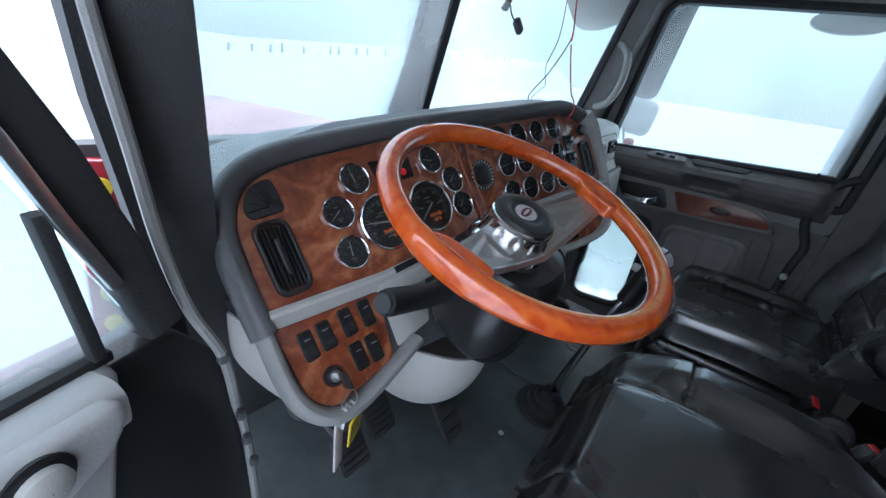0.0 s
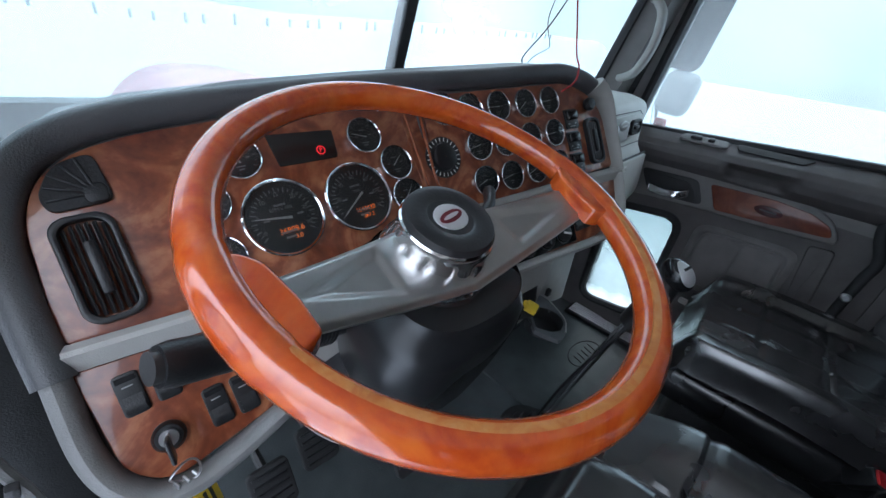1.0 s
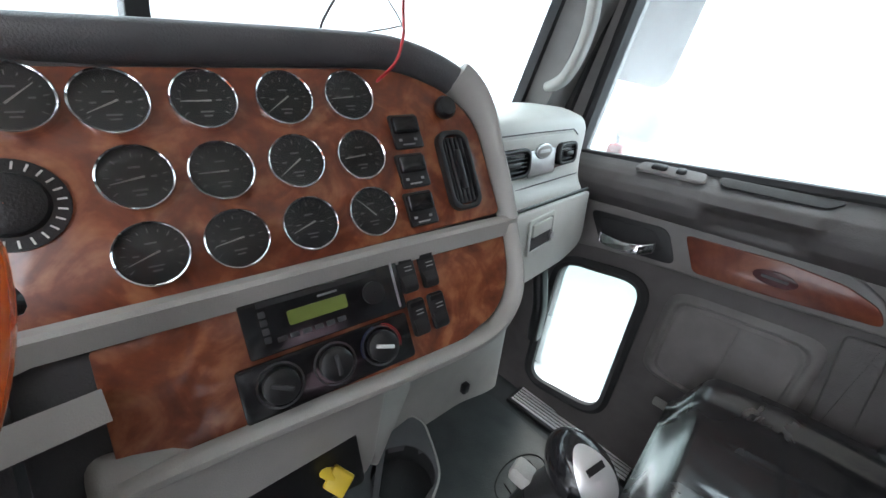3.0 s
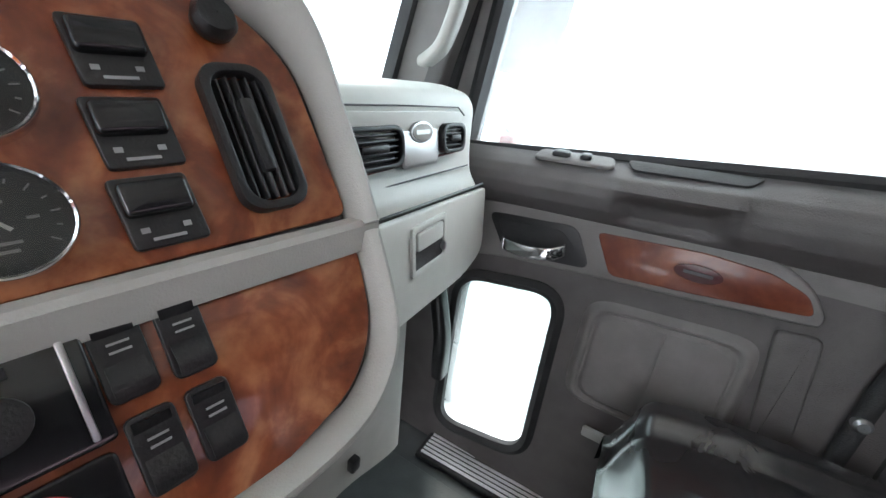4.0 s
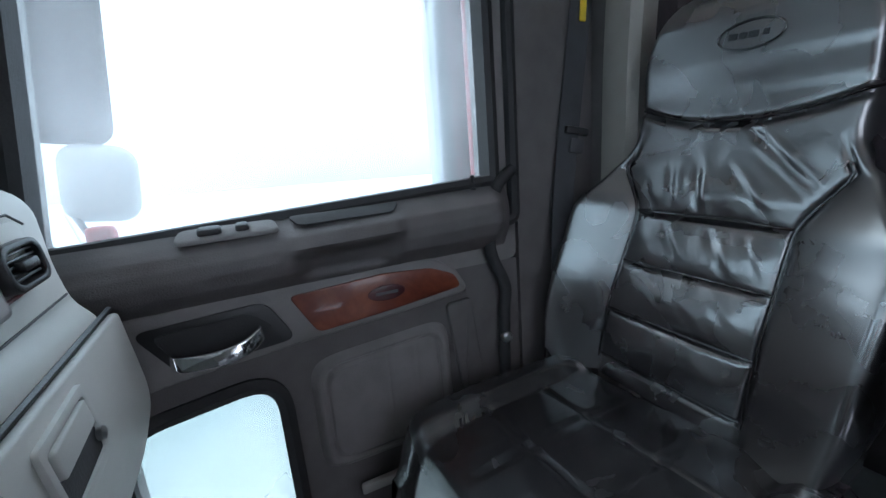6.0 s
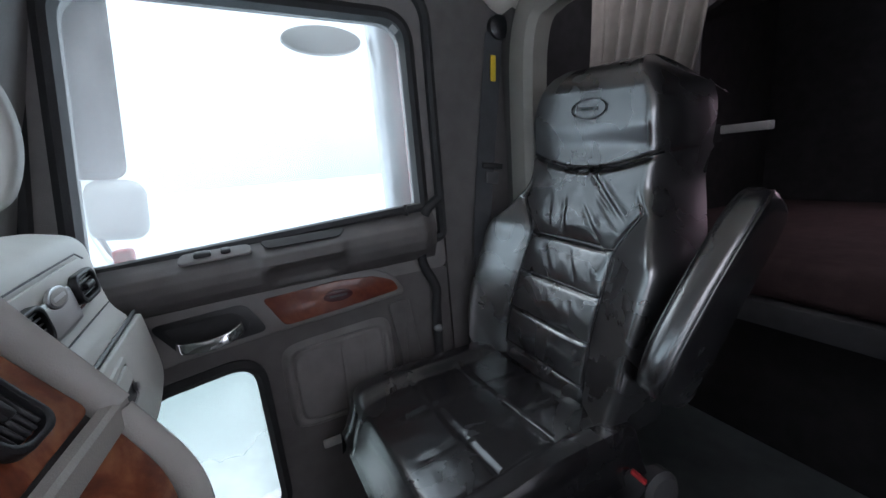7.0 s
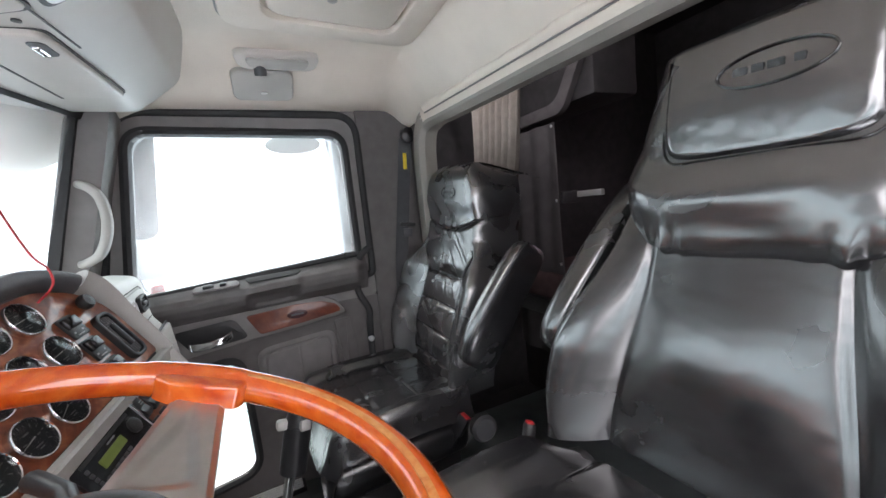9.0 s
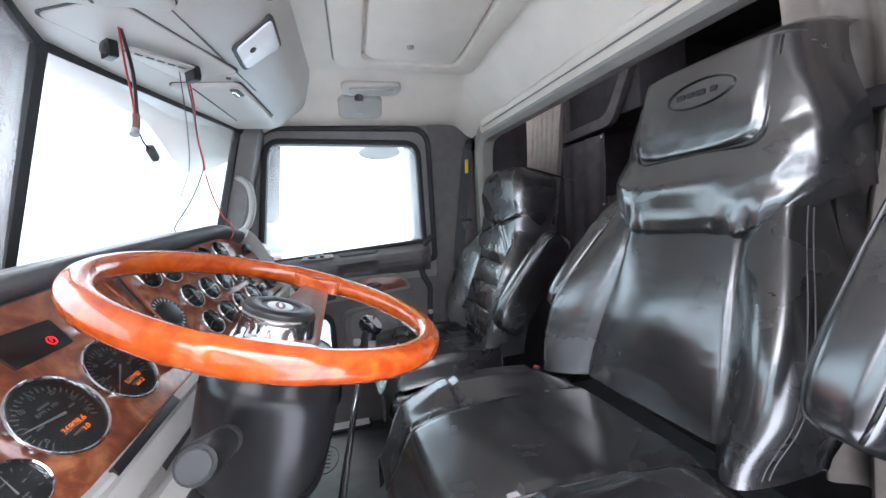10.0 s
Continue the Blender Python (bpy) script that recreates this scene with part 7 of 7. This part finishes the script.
# ---- gear lever ----
shift = thing("gear_lever", "tall gear lever with a glossy black knob and chrome rod", "lever")
K_C = Vector((0.135, 0.127, 0.695))
K_D = Vector((0.0, -0.77, -0.64)).normalized()
K_N = Vector((-0.40, -0.40, 0.85))
K_N = (K_N - K_D * K_N.dot(K_D)).normalized()
M_KNOB = axes(K_C, K_D, K_N)


def knob_at(a, b, off=0.0):
    """An egg laid over towards the driver: long axis along x, its plate side up."""
    d = Vector((math.cos(b) * math.cos(a), math.cos(b) * math.sin(a), math.sin(b)))
    wide = 0.0245 * (1 + 0.10 * d.x)
    return ((0.0330 + off) * d.x, (wide + off) * d.y, (0.0235 + off) * (d.z if d.z > 0 else 1.2 * d.z) * (1 - 0.12 * max(0.0, d.z) * abs(d.x)))


def knob_plate(u, v):
    """An oval plate let into the knob's sloping face."""
    r, a = math.sqrt(u), 2 * math.pi * v
    x, y = 0.74 * r * math.cos(a) + 0.06, (0.62 + 0.10 * math.cos(a)) * r * math.sin(a)
    b = math.acos(min(1.0, math.hypot(x, y)))
    return knob_at(math.atan2(y, x), b, 0.0006)


kn2 = part("knob", surface(lambda u, v: knob_at(2 * math.pi * u, math.pi * (v - 0.5)), 48, 32), GLOSS, shift, "glossy black egg-shaped knob", M_KNOB)
pl2 = part("plate", surface(knob_plate, 12, 40, 0.0012), BADGE, kn2, "silver plate on the knob")
part("mark", box(0.0048, 0.015, 0.0010, 0, Matrix.Translation(Vector((-0.006, 0.001, 0.0246)))), BLACK, pl2)
part("neck", tube([(0.135, 0.128, 0.690), (0.135, 0.134, 0.664), (0.134, 0.139, 0.645)], 0.0225, 20, False, lambda t: 0.82 + 0.26 * t), BLACK, shift)
part("grip", tube([(0.134, 0.139, 0.645), (0.134, 0.142, 0.632), (0.133, 0.154, 0.585), (0.132, 0.160, 0.560)], 0.0245, 20), BLACK, shift, "thick black grip")
part("selector", box(0.010, 0.019, 0.019, 0.003, pose(0.1125, 0.128, 0.649, 12, 8, 24)), GREY_LIGHT, shift, "white range selector")
part("splitter", box(0.018, 0.020, 0.018, 0.005, pose(0.128, 0.166, 0.655, 10, 0, 10)), GREY_LIGHT, shift, "pale splitter button")
part("splitter_arm", tube([(0.131, 0.148, 0.640), (0.128, 0.160, 0.652)], 0.007, 8), BLACK, shift)
part("rod", tube(spline([(0.135, 0.155, 0.59), (0.135, 0.183, 0.49), (0.132, 0.215, 0.34), (0.125, 0.249, 0.16)], 8), 0.0085, 12), CHROME, shift, "chrome rod")
part("air_line", tube(spline([(0.122, 0.148, 0.60), (0.108, 0.185, 0.48), (0.100, 0.225, 0.34), (0.105, 0.262, 0.16)], 8), 0.004, 8), BLACK, shift)
part("boot", lathe([(0.085, 0.0), (0.080, 0.012), (0.060, 0.02), (0.056, 0.035), (0.044, 0.042), (0.040, 0.058), (0.028, 0.064), (0.024, 0.085), (0.012, 0.09)], 28, False), RUBBER, shift, "pleated rubber boot", pose(0.118, 0.262, FLOOR_Z + 0.002, 8, 0, 0))

# ---- floor fittings ----
for x, y, w, h, lb in ((-0.372, 0.50, 0.075, 0.085, "black rubber brake pedal"), (-0.475, 0.47, 0.075, 0.085, "black rubber clutch pedal"), (-0.225, 0.42, 0.065, 0.19, "black rubber accelerator pedal")):
    pdl = thing("pedal", lb, "pedal", pose(x, y, 0.24, 52, 0, 0), "pedals")
    part("pad", slab(rrect(w, h, 0.012, 4), 0, 0.012, 0.003), RUBBER, pdl)
    for k in range(5):
        part("rib", box(w * 0.8, 0.005, 0.004, 0.001, pose(0, -h * 0.36 + h * 0.18 * k, 0.013)), BLACK, pdl)
    part("arm", tube([(0, 0.0, -0.002), (0, 0.05, -0.06), (0, 0.16, -0.12)], 0.009, 8), BLACK, pdl)
# near-white without metal: the low window's reflection on the ribs is painted in
RIB_GLEAM = mat("rib_window_gleam", (0.86, 0.86, 0.86), 0.5, 0.0, 0.08, 30, 0.1, 300)
scuff = thing("scuff_plate", "ribbed aluminium scuff plate on the door sill", "plate", pose(0.761, 0.322, FLOOR_Z + 0.002, 0, 0, 3))
part("base", box(0.085, 0.36, 0.014, 0.003, pose(0, 0, 0.007)), BLACK, scuff)
for k in range(6):
    part("rib", box(0.0065, 0.34, 0.004, 0.001, pose(-0.030 + 0.012 * k, 0, 0.0155)), RIB_GLEAM, scuff)
fm = thing("floor_mat", "black moulded rubber floor mat with raised border", "mat", pose(0.45, 0.34, FLOOR_Z + 0.001))
part("sheet", slab(rpoly([(-0.27, -0.5), (0.235, -0.5), (0.235, 0.22), (-0.20, 0.36), (-0.27, 0.36)], 0.04, 4), 0, 0.008, 0.002), MAT_FLOOR, fm)
part("oval_rim", sweep([(0.09 + 0.085 * math.cos(2 * math.pi * k / 40), -0.02 + 0.045 * math.sin(2 * math.pi * k / 40), 0.009) for k in range(40)], rrect(0.0025, 0.003, 0.0008, 2), True, (0, 0, 1)), RUBBER, fm, "embossed oval")
for k in range(5):
    part("oval_bar", box(0.0028, 0.034, 0.003, 0.0008, pose(0.04 + 0.025 * k, -0.02, 0.009, 0, 0, -14)), RUBBER, fm)
fm2 = thing("floor_mat", "black rubber driver floor mat with press studs", "mat", pose(-0.38, 0.30, FLOOR_Z + 0.001))
part("sheet", slab(rpoly([(-0.30, -0.35), (0.33, -0.35), (0.36, 0.10), (0.30, 0.45), (-0.30, 0.45)], 0.04, 4), 0, 0.008, 0.002), MAT_FLOOR, fm2)
for x, y in ((0.31, 0.0), (0.33, -0.15), (0.29, 0.25), (0.31, -0.30)):
    part("stud", lathe([(0.008, 0.008), (0.007, 0.012), (0.0005, 0.013)], 12, False), STEEL, fm2, "", pose(x, y, 0))
hose = thing("footwell_handle", "black plastic handle beside the low window", "handle")
part("grip", sweep(spline([(0.715, 0.515, 0.57), (0.700, 0.490, 0.53), (0.697, 0.470, 0.46), (0.697, 0.466, 0.41), (0.712, 0.470, 0.36)], 6), rrect(0.03, 0.040, 0.012, 4), False, (1, 0, 0)), BLACK, hose)

# ---- sleeper fittings ----
cab2 = thing("sleeper_cabinet", "dark grey overhead cabinet with a rounded open bin in the sleeper", "cabinet")
M_CAB = axes((0, -0.985, 0), (-1, 0, 0), (0, 1, 0))
part("face", frame_plate(rpoly([(-1.0, 1.335), (-0.60, 1.335), (-0.43, 1.60), (-0.43, 1.90), (-1.0, 1.90)], [0.01, 0.05, 0.06, 0.02, 0.02], 8), rpoly([(-0.96, 1.385), (-0.635, 1.385), (-0.485, 1.60), (-0.485, 1.86), (-0.96, 1.86)], [0.01, 0.05, 0.06, 0.02, 0.02], 8), -0.03, 0.0, 0.004), PANEL_CLOTH, cab2, "grey cabinet face with rounded corner", M_CAB)
# solid dark block stands in for the shade inside the open bin
part("bin", box(0.56, 0.24, 0.52, 0.02, pose(0.74, -1.14, 1.63)), DARKCLOTH, cab2, "dark block behind the bin opening")
rail2 = thing("shelf_bar", "pale bar along a shelf in the sleeper", "bar")
part("bar", box(0.14, 0.02, 0.024, 0.004, pose(0.555, -1.06, 1.008)), GREY, rail2)
part("bracket", box(0.02, 0.09, 0.05, 0.004, pose(0.622, -1.02, 1.0)), DARKCLOTH, rail2)
cur2 = thing("curtain", "gathered beige privacy curtain drawn behind the driver seat", "curtain")
part("cloth", drape(-0.90, -0.33, -0.66, 0.45, 1.42, 9, 0.018, 2.0, 0.0), FABRIC, cur2)
part("tie_band", box(0.22, 0.05, 0.035, 0.01, pose(-0.55, -0.655, 1.10)), DARKCLOTH, cur2)

# ---- outside the windows ----
mir = thing("door_mirror", "tall grey door mirror outside the passenger window", "mirror")
part("shell", box(0.10, 0.22, 0.50, 0.04, pose(1.20, 0.605, 1.27, 6, 0, 8), 4), MIRROR_SHELL, mir)
part("wide_mirror", box(0.08, 0.13, 0.16, 0.05, pose(1.19, 0.555, 0.935, 6, 0, 8), 5), GREY_LIGHT, mir, "rounded wide-angle mirror below the main one")
part("arm", tube([(1.20, 0.62, 0.88), (1.10, 0.57, 0.82), (0.95, 0.50, 0.80), (0.86, 0.47, 0.79)], 0.012, 10), STEEL, mir)
part("marker", box(0.03, 0.036, 0.032, 0.008, pose(0.905, 0.488, 0.848), 3), RED, mir, "red marker lamp")
spot = thing("convex_mirror", "small oval convex mirror above the passenger window", "mirror", axes((0.98, 0.0, 1.315), (0, 1, 0), (-1, 0, 0)))
part("shell", slab([(0.10 * math.cos(2 * math.pi * k / 32), 0.035 * math.sin(2 * math.pi * k / 32)) for k in range(32)], -0.02, 0.0, 0.006), GREY_LIGHT, spot)
stack = thing("exhaust_stack", "upright steel exhaust stack beside the cab", "pipe")
part("pipe", tube([(0.98, -0.17, -0.5), (0.98, -0.17, 1.9)], 0.055, 20), STEEL, stack)
part("red_edge", box(0.02, 0.015, 0.9, 0.003, pose(0.86, -0.158, 1.05)), PAINT_RED, stack)
bank = part("snow_bank", surface(lambda u, v: (-14 + 100 * u, 36 + 40 * v, -1.4 + (0.3 + 0.075 * (-14 + 100 * u) - 2.4 + 1.45) * ease(0.0, 0.2, v) if -14 + 100 * u > 8 else -1.4 + (0.3 + 0.6 - 2.4 + 1.45) * ease(0.0, 0.2, v)), 60, 20), SNOW)
tagged(bank, "snow-covered bank rising behind the yard", "ground", kind="structure")
rnd = random.Random(5)
for k in range(34):
    x = -6 + 2.3 * k + rnd.uniform(-0.8, 0.8)
    fp = thing("fence_post", "dark weathered fence post at the edge of the yard", "post", pose(x, 45, -1.4 + (0.3 + 0.075 * max(x, 8) - 2.4 + 1.45) - 0.1 + 0.0), "fence posts")
    part("post", box(0.22, 0.22, 0.9 + rnd.uniform(-0.2, 0.3), 0.02, pose(0, 0, 0.45)), GREY_LIGHT, fp)
tr2 = thing("parked_truck", "dark blue parked truck in the snowy yard", "truck", pose(5.0, -12.6, -1.1, 0, 0, 70))
part("cab", box(2.4, 2.2, 2.0, 0.15, pose(0, 0, 2.1), 3), BLUE_PAINT, tr2)
part("sleeper_box", box(2.4, 1.6, 2.3, 0.12, pose(0, -1.9, 2.2), 3), BLUE_PAINT, tr2)
part("hood", box(1.9, 1.9, 1.1, 0.2, pose(0, 1.9, 1.5), 3), BLUE_PAINT, tr2)
part("bumper", box(2.4, 0.25, 0.4, 0.05, pose(0, 2.9, 0.7)), CHROME, tr2)
part("side_glass", box(2.42, 0.9, 0.6, 0.03, pose(0, 0.2, 2.5)), GLOSS, tr2)
for x in (-1.05, 1.05):
    for y in (1.8, -2.2):
        part("wheel", lathe([(0.2, -0.14), (0.5, -0.14), (0.52, 0), (0.5, 0.14), (0.2, 0.14)], 24), RUBBER, tr2, "", axes((x, y, 0.52), (0, 1, 0), (1, 0, 0)))
tree = thing("tree", "bare winter tree behind the parked truck", "tree")


def branch(p, d, length, r, depth, out):
    q = p + d * length
    out.append(([p, (p + q) / 2 + Vector((rnd.uniform(-1, 1), rnd.uniform(-1, 1), 0)) * length * 0.05, q], r))
    if depth:
        for k in range(3):
            e = (d + Vector((rnd.uniform(-1, 1), rnd.uniform(-1, 1), rnd.uniform(-0.2, 0.7))) * 0.75).normalized()
            branch(p + d * length * rnd.uniform(0.6, 1.0), e, length * rnd.uniform(0.55, 0.8), r * 0.55, depth - 1, out)


limbs = []
branch(Vector((6.6, -19, -1.4)), Vector((0, 0, 1)), 2.6, 0.16, 4, limbs)
part("trunk", tube(limbs[0][0], limbs[0][1], 8), BARK, tree)
part("limbs", join(*[tube(p, r, 5) for p, r in limbs[1:]]), BARK, tree)
